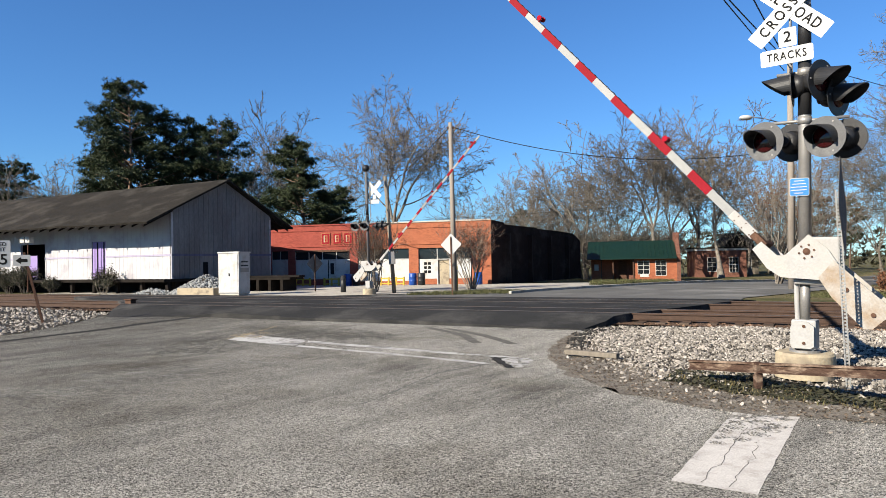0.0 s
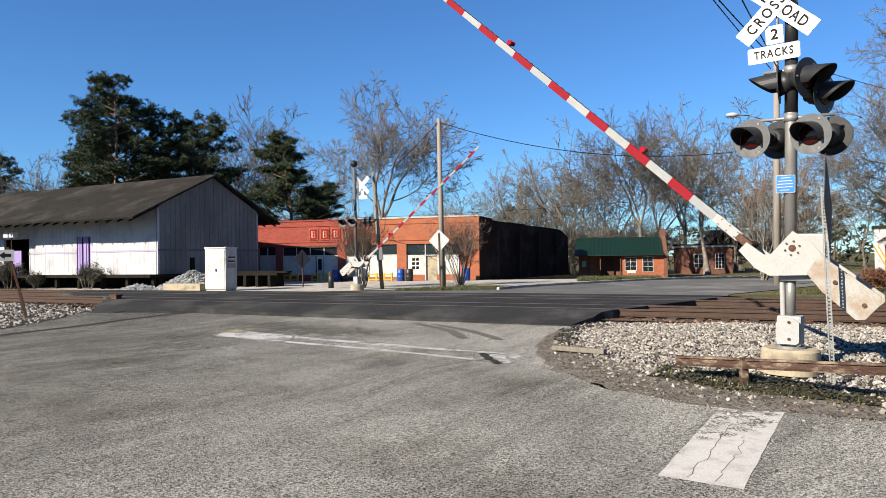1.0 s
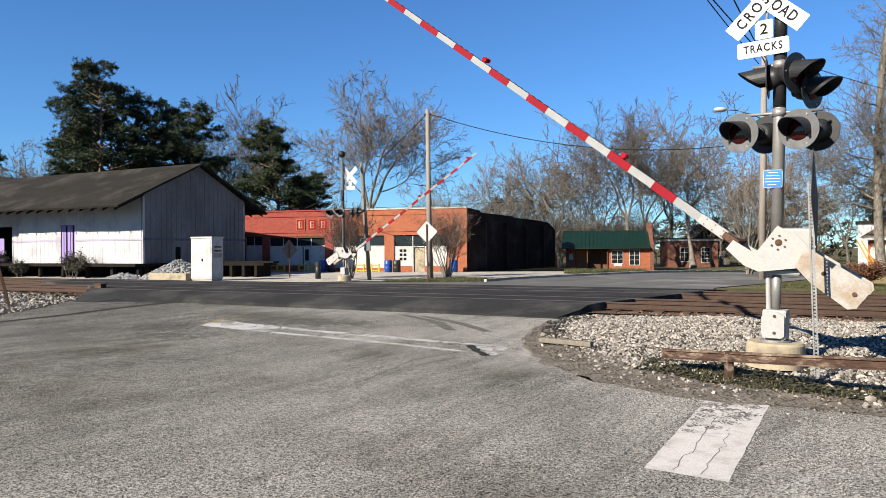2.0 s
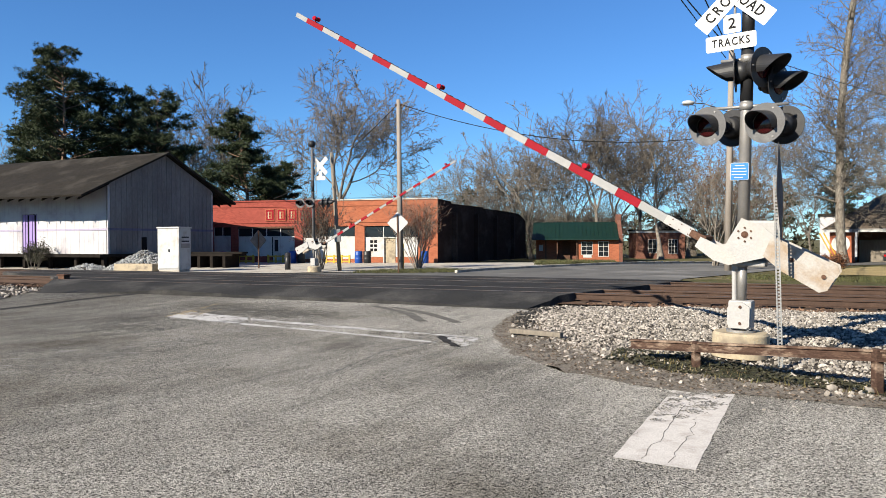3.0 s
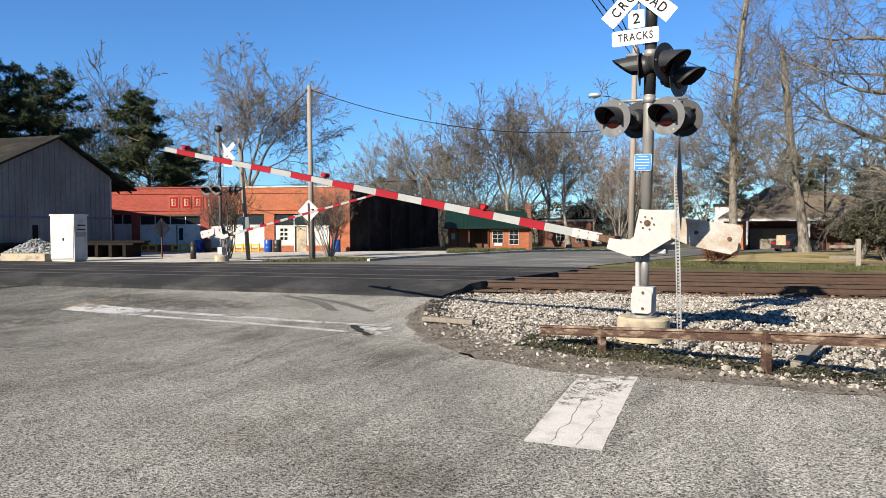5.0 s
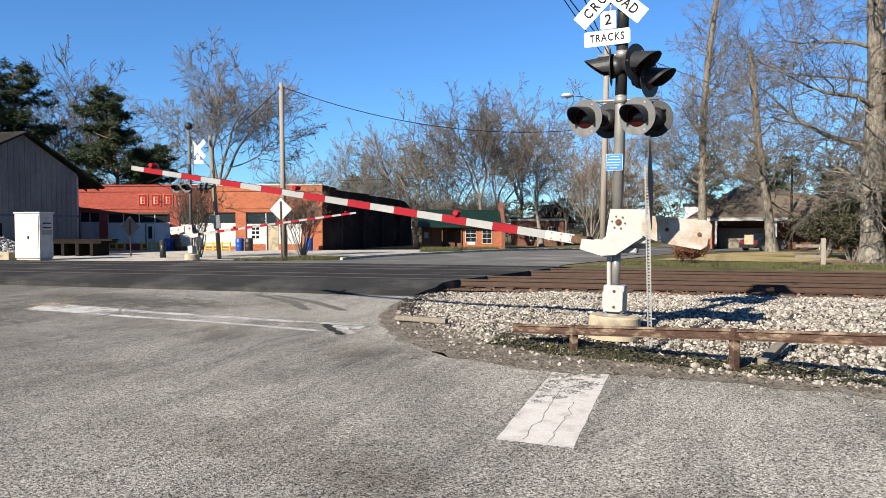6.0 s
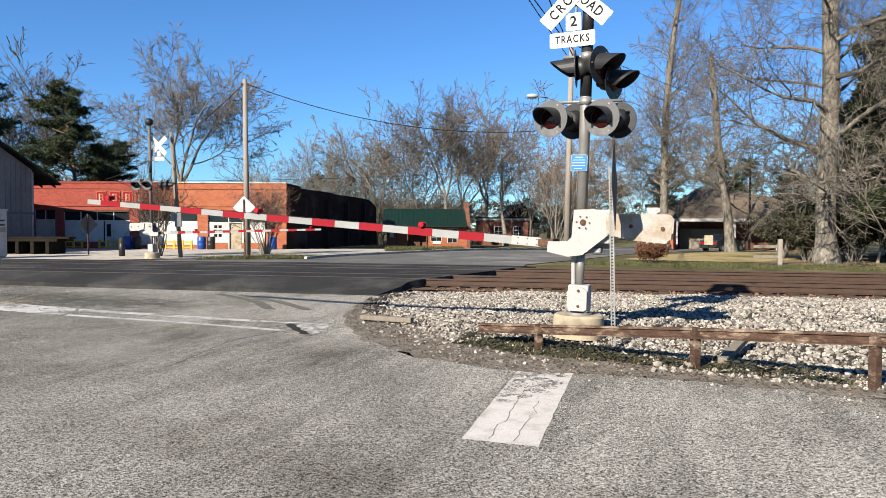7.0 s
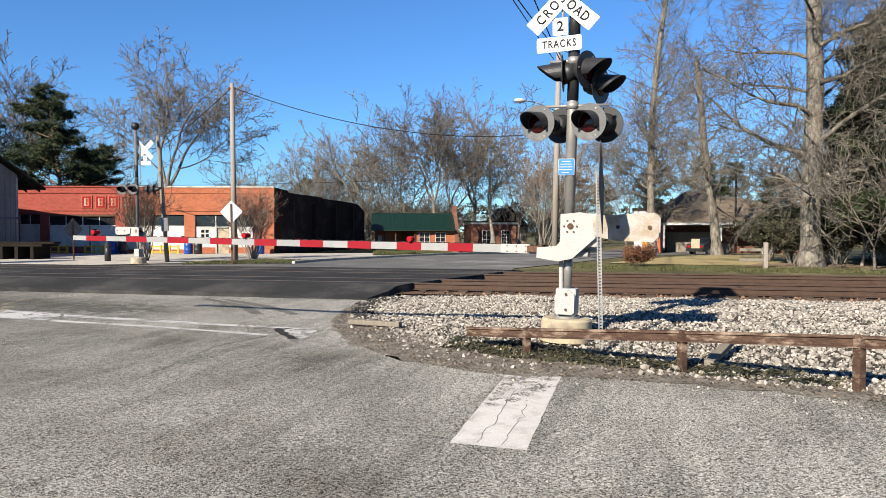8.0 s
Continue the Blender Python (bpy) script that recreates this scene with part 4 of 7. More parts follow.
    cyl(bm, (0.0, 0.07, 4.3), (0.18, 0.078, 4.3), 0.018, n=8)
    cyl(bm, (0.0, 0.07, 4.9 + up), (0.18, 0.078, 4.9 + up), 0.018, n=8)
    part("sign_bracket", bm, M_ALU, th)
    if not far:
        bm = bmesh.new()
        rounded(bm, 0.235, 0.235, 0.02, 0.003)
        plate = part("notice_plate", bm, M_SIGNW, th, "small blue notice plate with white border", at_face(0.05, 0.092, 2.50))
        bm = bmesh.new()
        rounded(bm, 0.222, 0.222, 0.015, 0.002)
        blue = part("blue_field", bm, M_BLUE, plate, m=pose(0, 0, 0.003))
        bm = bmesh.new()
        for i, (w, y) in enumerate(((0.12, 0.08), (0.16, 0.04), (0.18, 0.0), (0.17, -0.04), (0.09, -0.08))):
            box(bm, -w / 2 - 0.005 * i % 2, w / 2, y - 0.005, y + 0.005, 0.0, 0.0015)
        part("text_bar", bm, M_SIGNW, plate, m=pose(0, 0, 0.004))
    return th


ARM_E = -0.34     # the arm lies this far below its pivot when level
REDS = [1.494 + k * (0.83 + 0.0058 * k) for k in range(9)]


def gate(label, back=None):
    """The moving part: plates, counterweights and striped arm, turning about local Y at the origin; +X is the way of the arm."""
    th = thing("crossing_gate", Matrix.Identity(4), label, "crossing gate", "crossing gates")
    outline = [(0.144, 0.17), (-0.137, 0.20), (-0.35, 0.155), (-0.36, -0.15), (-0.03, -0.457), (0.17, -0.50), (0.48, -0.457), (0.475, -0.306), (0.205, -0.288), (0.144, -0.22)]
    for y in (0.20, -0.22):
        bm = bmesh.new()
        prism(bm, outline, y - 0.012, y + 0.012)
        pl_ = part("side_plate", bm, M_WHITESTEEL, th, "chipped white bent side plate")
        for i in range(7):
            bm = bmesh.new()
            a = i * 6.283 / 6
            r = 0.0 if i == 6 else 0.09
            cyl(bm, (r * math.cos(a), y - 0.025, r * math.sin(a)), (r * math.cos(a), y + 0.025, r * math.sin(a)), 0.024 if i == 6 else 0.013, n=10)
            part("bolt", bm, M_DARKRUST, pl_)
    for y in (0.235, -0.255):
        bm = bmesh.new()
        prism(bm, [(-0.30, 0.15), (-1.14, 0.20), (-1.20, 0.14), (-1.20, -0.13), (-1.13, -0.20), (-0.62, -0.19), (-0.34, -0.13)], y - 0.018, y + 0.018)
        cw = part("counterweight", bm, M_RUSTPLATE if y > 0 else (back or M_RUSTPLATE), th, "rust-streaked counterweight plate")
        for x in (-1.08, -0.66):
            bm = bmesh.new()
            cyl(bm, (x, y - 0.035, 0.0), (x, y + 0.035, 0.0), 0.028, n=12)
            part("slot_bolt", bm, M_DARKRUST, cw)
    bm = bmesh.new()
    cyl(bm, (0, -0.24, 0), (0, 0.22, 0), 0.045, n=16)
    part("pivot_shaft", bm, M_DARKRUST, th)
    bm = bmesh.new()
    box(bm, 0.40, 0.47, -0.23, 0.21, ARM_E - 0.07, ARM_E + 0.07, 0.01)
    box(bm, 0.45, 0.66, -0.05, 0.05, ARM_E - 0.05, ARM_E + 0.05, 0.01)
    part("arm_joint", bm, M_DARKRUST, th, "rusty brown break-away joint")
    bm = bmesh.new()
    box(bm, 0.62, 1.06, -0.03, 0.03, ARM_E - 0.068, ARM_E + 0.068, 0.008)
    sl = part("sleeve", bm, M_WHITESTEEL, th, "white bolted sleeve")
    for x in (0.68, 0.82, 0.96):
        for z in (-0.04, 0.04):
            bm = bmesh.new()
            cyl(bm, (x, -0.036, ARM_E + z), (x, 0.036, ARM_E + z), 0.01, n=8)
            part("bolt", bm, M_DARKRUST, sl)
    bm = bmesh.new()
    prism(bm, [(1.0, ARM_E - 0.06), (9.29, ARM_E - 0.042), (9.29, ARM_E + 0.042), (1.0, ARM_E + 0.06)], -0.02, 0.02)
    arm = part("arm", bm, M_BANDW, th, "long tapering white arm")
    for k, r in enumerate(REDS):
        w = 0.40 + 0.008 * k
        h0 = 0.06 - 0.018 * (r - 1.0) / 8.29 + 0.003
        bm = bmesh.new()
        box(bm, r, r + w, -0.0235, 0.0235, ARM_E - h0, ARM_E + h0)
        part("red_band", bm, M_RED, arm, "red reflective band")
    for r in (2.51, 5.52, 8.77):
        bm = bmesh.new()
        cyl(bm, (r, 0, ARM_E + 0.04), (r, 0, ARM_E + 0.10), 0.014, n=8)
        box(bm, r - 0.035, r + 0.035, -0.045, 0.045, ARM_E + 0.07, ARM_E + 0.14, 0.012)
        lamp = part("arm_lamp", bm, M_RED, th, "small red arm lamp")
        bm = bmesh.new()
        cyl(bm, (r, 0.04, ARM_E + 0.11), (r, 0.075, ARM_E + 0.11), 0.042, n=16)
        cyl(bm, (r, -0.04, ARM_E + 0.11), (r, -0.075, ARM_E + 0.11), 0.042, n=16)
        part("lens", bm, M_REDLENS, lamp, smooth=True)
    bm = bmesh.new()
    pts = []
    for i in range(260):
        x = 1.0 + i * 0.03
        h0 = 0.06 - 0.018 * (x - 1.0) / 8.29
        pts.append((x, 0.0, ARM_E + h0 + 0.006 + 0.005 * math.sin(i * 1.3)))
    for p, q in zip(pts, pts[1:]):
        cyl(bm, p, q, 0.0055, n=5, caps=False)
    part("cable", bm, M_WIRE, th, "black coiled lamp cable")
    return th


NEAR_YAW, FAR_YAW = 143.6, -33.6
signal(Matrix.Translation((4.75, 9.47, 0.06)) @ pose(0, 0, 0, 0, 0, NEAR_YAW) @ pose(0, 0, 0, 0, -1.3, 0))
near_gate = gate("red and white striped near crossing gate coming down")
far_sig = signal(Matrix.Translation((-3.98, 38.55, -0.02)) @ pose(0, 0, 0, 0, 0, FAR_YAW) @ pose(0, 0, 0, 0, -1.0, 0), far=True)
far_gate = gate("red and white striped gate beyond the tracks coming down", M_WHITESTEEL)


def motions():
    near = [(0.0, 47.62), (0.5, 44.61), (1.0, 41.99), (1.5, 39.56), (2.0, 37.0), (2.5, 34.0), (3.0, 30.1), (3.5, 24.47), (4.0, 18.71), (4.5, 13.6), (5.0, 11.4), (5.5, 10.1), (6.0, 8.81), (6.5, 6.89), (7.0, 4.48), (7.5, 2.73), (8.0, 0.85)]
    far = [(0.0, 43.5), (0.5, 40.7), (1.0, 37.4), (1.5, 34.7), (2.0, 31.9), (2.5, 29.1), (3.0, 26.2), (3.5, 23.6), (4.0, 20.8), (4.5, 16.6), (5.0, 12.6), (5.5, 9.3), (6.0, 6.5), (6.5, 4.1), (7.0, 1.4), (7.5, -0.3), (8.0, -1.0)]
    walk(near_gate, [(t, pose(4.82, 9.41, 1.71, 0, 0, NEAR_YAW) @ pose(0, 0, 0, 0, -a, 0)) for t, a in near])
    walk(far_gate, [(t, pose(-3.93, 38.50, 1.62, 0, 0, FAR_YAW) @ pose(0, 0, 0, 0, -a, 0)) for t, a in far])


# ---------- freight depot ----------
def depot():
    th = thing("freight_depot", pose(-16.96, 44.77, gz(-16.96, 44.77), 0, 0, TRACK_YAW), "old white board freight depot with lilac trim and sagging grey roof", "depot")
    L, W, Z0, Z1, ZR = -40.0, 9.04, 0.92, 5.2, 7.45
    T = 0.16
    # long wall facing the tracks, in lengths between its openings
    cuts = [(-40.0, -15.8), (-12.9, -7.73), (-6.31, 0.0)]
    for x0, x1 in cuts:
        boxpart("wall", (x0, x1, 0.0, T, Z0, Z1), M_DEPOTW, th)
    boxpart("wall", (-15.8, -12.9, 0.0, T, 3.45, Z1), M_DEPOTW, th)
    boxpart("wall", (-7.73, -6.31, 0.0, T, 3.45, Z1), M_DEPOTW, th)
    boxpart("wall", (-40.0, 0.0, W - T, W, Z0, Z1), M_DEPOTW, th)
    bm = bmesh.new()
    x = -39.8
    while x < -0.1:
        z0 = 3.45 if (-15.8 < x < -12.9 or -7.73 < x < -6.31) else Z0
        if not (abs(x + 15.8) < 0.05):
            box(bm, x - 0.03, x + 0.03, -0.006, 0.0, z0, Z1)
        x += 0.41
    ob = part("batten", bm, M_DEPOTW, th)
    tagged(ob, kind="stuff")
    for x0, x1 in cuts:
        boxpart("trim_band", (x0, x1, -0.03, -0.023, 2.36, 2.48), M_LILAC, th, "faded lilac band")
    # gable end
    bm = bmesh.new()
    pts = [(0.0, Z0), (W, Z0), (W, Z1), (W / 2, ZR - 0.05), (0.0, Z1)]
    a = [bm.verts.new((0.0, y, z)) for y, z in pts]
    b = [bm.verts.new((-T, y, z)) for y, z in pts]
    bm.faces.new(a)
    bm.faces.new(b[::-1])
    for i in range(5):
        bm.faces.new((a[i], b[i], b[(i + 1) % 5], a[(i + 1) % 5]))
    bmesh.ops.recalc_face_normals(bm, faces=bm.faces[:])
    g = part("gable_wall", bm, M_DEPOTG, th, "peeling gable boards greyed to carry the gable's shade")
    bm = bmesh.new()
    y = 0.2
    while y < W:
        top = Z1 + (ZR - Z1) * (1 - abs(y - W / 2) / (W / 2)) - 0.1
        box(bm, 0.0, 0.022, y - 0.03, y + 0.03, Z0, top)
        y += 0.41
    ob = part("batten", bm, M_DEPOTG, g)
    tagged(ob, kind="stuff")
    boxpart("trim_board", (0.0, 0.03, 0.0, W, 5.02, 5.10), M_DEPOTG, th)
    boxpart("trim_band", (0.023, 0.03, 0.0, W, 2.36, 2.50), M_BLUEBAND, th, "dull blue band")
    boxpart("hatch", (0.0, 0.03, 2.55, 2.95, 1.05, 1.95), M_DARK, th, "small dark hatch")
    boxpart("corner_board", (-0.04, 0.03, -0.03, 0.10, Z0, Z1), M_DEPOTW, th)
    # doors
    door = boxpart("door", (-7.68, -6.36, 0.04, 0.10, Z0, 3.42), M_PURPLE, th, "lilac plank door")
    for i in range(4):
        boxpart("door_slat", (-7.55 + 0.33 * i, -7.45 + 0.33 * i, 0.005, 0.038, Z0 + 0.02, 3.40), M_DARK if i % 2 else M_PURPLE, door)
    boxpart("sliding_door", (-15.3, -14.2, 0.25, 0.31, Z0, 2.65), M_PURPLE, th, "lilac lower door leaf standing in a dark opening")
    boxpart("back_lining", (-39.8, -0.2, 2.2, 2.3, Z0, 5.6), M_DARK, th, "unlit room behind the opening")
    # deck on piers
    boxpart("deck", (L, 0.35, -0.9, W + 0.2, 0.74, 0.915), M_TIMBER, th, "dark timber loading deck, its colour deepened for shadow")
    for i in range(18):
        x = -39.5 + 2.33 * i
        boxpart("pier", (x, x + 0.22, -0.6, -0.4, -0.1, 0.74), M_TIMBER, th)
    for i in range(5):
        boxpart("pier", (-0.2, 0.1, 0.2 + 2.05 * i, 0.5 + 2.05 * i, -0.1, 0.74), M_TIMBER, th)
    # added near-black panel that paints the dark void below the deck
    boxpart("skirt", (L, -0.5, 1.6, 1.7, -0.1, 0.74), M_DARK, th, "near-black panel painting the shade under the deck")
    # roof
    slope = 0.94 * (ZR - Z1) / (W / 2)
    for sgn in (0, 1):
        bm = bmesh.new()
        nx, rows = 44, 6
        grid = []
        for i in range(nx + 1):
            x = L - 0.5 + (0.42 - L + 0.5) * i / nx
            row = []
            for j in range(rows + 1):
                d = (W / 2 + (2.2 if not sgn else 2.0)) * j / rows
                yy = W / 2 - d if not sgn else W / 2 + d
                sag = 0.10 * noise.noise(Vector((x * 0.18, d * 0.3, 1.0))) + (0.05 * noise.noise(Vector((x * 0.9, 0, 7.0))) if j == rows else 0)
                row.append(bm.verts.new((x, yy, ZR + 0.1 - slope * d + sag * min(1, j))))
            grid.append(row)
        for i in range(nx):
            for j in range(rows):
                f = (grid[i][j], grid[i + 1][j], grid[i + 1][j + 1], grid[i][j + 1])
                bm.faces.new(f if sgn else f[::-1])
        bmesh.ops.recalc_face_normals(bm, faces=bm.faces[:])
        if sum(f.normal.z for f in bm.faces) < 0:
            bmesh.ops.reverse_faces(bm, faces=bm.faces[:])
        roof = part("roof_slope", bm, M_SHINGLE, th, "worn dark grey shingle slope")
        so = roof.modifiers.new("thickness", "SOLIDIFY")
        so.thickness = 0.12
        so.offset = -1
        for i in range(40):
            x = L + 0.2 + i * 1.02
            bm = bmesh.new()
            d0, d1 = W / 2 - 0.1, W / 2 + (2.1 if not sgn else 1.9)
            y0, y1 = (W / 2 - d0, W / 2 - d1) if not sgn else (W / 2 + d0, W / 2 + d1)
            vs = []
            for xx in (x, x + 0.06):
                for yy, d in ((y0, d0), (y1, d1)):
                    for dz in (-0.12, -0.24):
                        vs.append(bm.verts.new((xx, yy, ZR - slope * d + dz)))
            for q in ((0, 1, 3, 2), (4, 6, 7, 5), (0, 4, 5, 1), (2, 3, 7, 6), (0, 2, 6, 4), (1, 5, 7, 3)):
                bm.faces.new([vs[k] for k in q])
            part("rafter", bm, M_TIMBER, roof)
    return th


depot()


# ---------- brick store ----------
def window_unit(th, x0, x1, z0, z1, panes, y=0.12, name="window"):
    w = boxpart(name, (x0, x1, y, y + 0.03, z0, z1), M_GLASSD, th, "dark transom window")
    for i in range(panes + 1):
        xx = x0 + (x1 - x0) * i / panes
        boxpart("mullion", (xx - 0.03, xx + 0.03, y - 0.03, y - 0.001, z0, z1), M_WHITE, w)
    boxpart("window_frame", (x0, x1, y - 0.035, y - 0.001, z0 - 0.06, z0), M_WHITE, w)
    return w


def store():
    th = thing("brick_store", pose(3.57, 52.92, -0.08, 0, 0, -16.2) @ Matrix.Scale(1.05, 4), "long single-storey brick store with a red painted stretch and boarded windows", "store")
    D = 0.35
    # piers: x range, material
    for x0, x1, m in ((-27.0, -22.5, M_REDBRICK), (-15.89, -15.3, M_REDBRICK), (-10.78, -10.14, M_REDBRICK), (-6.12, -5.39, M_BRICK), (-1.46, 0.0, M_BRICK), (-18.6, -17.3, M_REDBRICK)):
        boxpart("pier", (x0, x1, 0.0, D, 0.0, 2.72), m, th)
    for x0, x1, m in ((-27.0, -8.6, M_REDBRICK), (-8.6, 0.0, M_BRICK)):
        boxpart("parapet", (x0, x1, 0.0, D, 2.72, 4.58), m, th, "red painted brick parapet" if m is M_REDBRICK else "orange brick parapet")
        boxpart("string_course", (x0, x1, -0.05, -0.002, 2.98, 3.06), m, th)
        boxpart("string_course", (x0, x1, -0.05, -0.002, 4.18, 4.24), m, th)
        boxpart("coping", (x0, x1, -0.06, D + 0.05, 4.582, 4.68), M_CONC if m is M_BRICK else M_REDBRICK, th)
    boxpart("lintel", (-15.3, -10.78, -0.02, 0.0, 2.6, 2.74), M_DARKRUST, th)
    for x0, x1 in ((-17.3, -15.89), (-22.5, -18.6)):
        window_unit(th, x0, x1, 2.08, 2.70, 2)
        boxpart("boarded_panel", (x0, x1, 0.10, 0.14, 0.1, 2.02), M_WHITE, th, "white board over the shop window")
    window_unit(th, -15.3, -10.78, 2.02, 2.62, 4)
    boxpart("boarded_panel", (-15.3, -12.62, 0.10, 0.14, 0.55, 1.96), M_WHITE, th, "white board over the shop window")
    boxpart("stall_riser", (-15.3, -12.62, 0.09, 0.2, 0.0, 0.549), M_REDBRICK, th)
    boxpart("boarded_panel", (-11.95, -10.78, 0.10, 0.14, 0.0, 1.96), M_WHITE, th, "white board over the shop window")
    d = boxpart("door", (-12.55, -12.0, 0.14, 0.19, 0.0, 1.95), M_WHITE, th, "white shop door")
    boxpart("door_glass", (-12.42, -12.13, 0.132, 0.139, 0.9, 1.75), M_GLASSD, d)
    window_unit(th, -10.14, -6.12, 1.98, 2.66, 3)
    boxpart("boarded_panel", (-10.14, -6.12, 0.10, 0.14, 0.35, 1.92), M_WHITE, th, "white board over the shop window")
    boxpart("stall_riser", (-10.14, -6.12, 0.09, 0.2, 0.0, 0.349), M_BRICK, th)
    window_unit(th, -5.39, -2.6, 1.92, 2.66, 2)
    b = boxpart("boarded_panel", (-5.39, -4.02, 0.10, 0.14, 0.5, 1.86), M_WHITE, th, "white board with a posted notice")
    bm = bmesh.new()
    for i in range(2):
        for j in range(3):
            box(bm, -5.0 + 0.3 * i, -4.78 + 0.3 * i, 0.094, 0.0985, 0.9 + 0.3 * j, 1.1 + 0.3 * j)
    part("notice", bm, M_DARK, b, "small dark posted sheets")
    boxpart("stall_riser", (-5.39, -4.02, 0.09, 0.2, 0.0, 0.499), M_BRICK, th)
    boxpart("door", (-4.0, -3.15, 0.20, 0.25, 0.0, 1.88), M_CREAM, th, "cream recessed door")
    boxpart("door_frame", (-4.02, -3.95, 0.08, 0.199, 0.0, 1.9), M_WHITE, th)
    boxpart("boarded_panel", (-3.10, -1.46, 0.10, 0.14, 0.5, 1.9), M_WHITE, th, "white board over the shop window")
    boxpart("stall_riser", (-3.10, -1.46, 0.09, 0.2, 0.0, 0.499), M_BRICK, th)
    boxpart("window", (-2.6, -1.46, 0.12, 0.15, 1.92, 2.66), M_GLASSD, th)
    boxpart("dark_room", (-26.9, -0.4, 0.9, 1.0, 0.0, 4.4), M_DARK, th, "unlit shop interior")
    # raised letter tablets, lettering not legible
    for i, x in enumerate((-13.05, -12.12, -11.24, -10.36, -9.50)):
        fr = boxpart("letter_tablet", (x, x + 0.72, -0.05, -0.002, 3.14, 4.02), M_BRICK, th, "pale outlined raised letter tablet")
        boxpart("tablet_field", (x + 0.06, x + 0.66, -0.062, -0.051, 3.20, 3.96), M_RED, fr)
        boxpart("letter_bar", (x + 0.20, x + 0.30, -0.072, -0.063, 3.32, 3.84), M_CREAM, fr)
        boxpart("letter_bar", (x + 0.42, x + 0.52, -0.072, -0.063, 3.32, 3.84), M_BRICK, fr)
        for z in (3.32, 3.54, 3.76):
            boxpart("letter_bar", (x + 0.30, x + 0.42, -0.072, -0.063, z, z + 0.08), M_BRICK, fr)
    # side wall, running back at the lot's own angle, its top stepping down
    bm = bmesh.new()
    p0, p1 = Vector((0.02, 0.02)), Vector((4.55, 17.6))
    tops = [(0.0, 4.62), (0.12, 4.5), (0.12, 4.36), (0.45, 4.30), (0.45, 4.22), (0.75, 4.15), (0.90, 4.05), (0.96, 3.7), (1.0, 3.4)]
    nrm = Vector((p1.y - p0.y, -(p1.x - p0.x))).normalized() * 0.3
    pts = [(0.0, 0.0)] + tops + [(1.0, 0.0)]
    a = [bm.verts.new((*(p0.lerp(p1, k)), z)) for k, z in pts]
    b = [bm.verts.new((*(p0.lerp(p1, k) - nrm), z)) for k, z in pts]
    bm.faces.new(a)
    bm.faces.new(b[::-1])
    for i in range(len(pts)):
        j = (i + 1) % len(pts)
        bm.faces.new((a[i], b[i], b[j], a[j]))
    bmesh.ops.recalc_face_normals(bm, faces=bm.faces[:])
    part("side_wall", bm, M_DARKSHADEBRICK, th, "dark weathered brick side wall, its colour deepened for shade")
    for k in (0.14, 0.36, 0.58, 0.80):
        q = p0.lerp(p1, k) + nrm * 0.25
        boxpart("buttress", (q.x - 0.2, q.x + 0.2, q.y - 0.2, q.y + 0.2, 0.0, 3.7), M_DARKSHADEBRICK, th)
    bm = bmesh.new()
    vs = [bm.verts.new(v) for v in ((-27, 0.4, 4.1), (-0.3, 0.4, 4.1), (4.2, 17.5, 3.3), (-27, 17.5, 3.3))]
    bm.faces.new(vs)
    part("roof", bm, M_SHINGLE, th, "flat tarred roof")
    boxpart("back_wall", (-27, 4.4, 17.3, 17.6, 0.0, 3.3), M_DARKSHADEBRICK, th)
    boxpart("end_wall", (-27, -26.7, 0.4, 17.3, 0.0, 4.0), M_DARKSHADEBRICK, th)
    return th


store()


# ---------- small house with the green roof ----------
def sash(th, x0, x1, z0, z1, y, cols=2, rows=3):
    w = boxpart("window", (x0, x1, y - 0.012, y, z0, z1), M_GLASSD, th)
    t = 0.05
    for b in ((x0 - t, x0, z0, z1), (x1, x1 + t, z0, z1), (x0 - t, x1 + t, z1, z1 + t), (x0 - t, x1 + t, z0 - t, z0)):
        boxpart("window_frame", (b[0], b[1], y - 0.04, y, b[2], b[3]), M_WHITE, w)
    for i in range(1, cols):
        xx = x0 + (x1 - x0) * i / cols
        boxpart("glazing_bar", (xx - 0.018, xx + 0.018, y - 0.025, y - 0.0125, z0, z1), M_WHITE, w)
    for i in range(1, rows):
        zz = z0 + (z1 - z0) * i / rows
        boxpart("glazing_bar", (x0, x1, y - 0.03, y - 0.0255, zz - 0.018, zz + 0.018), M_WHITE, w)
    return w


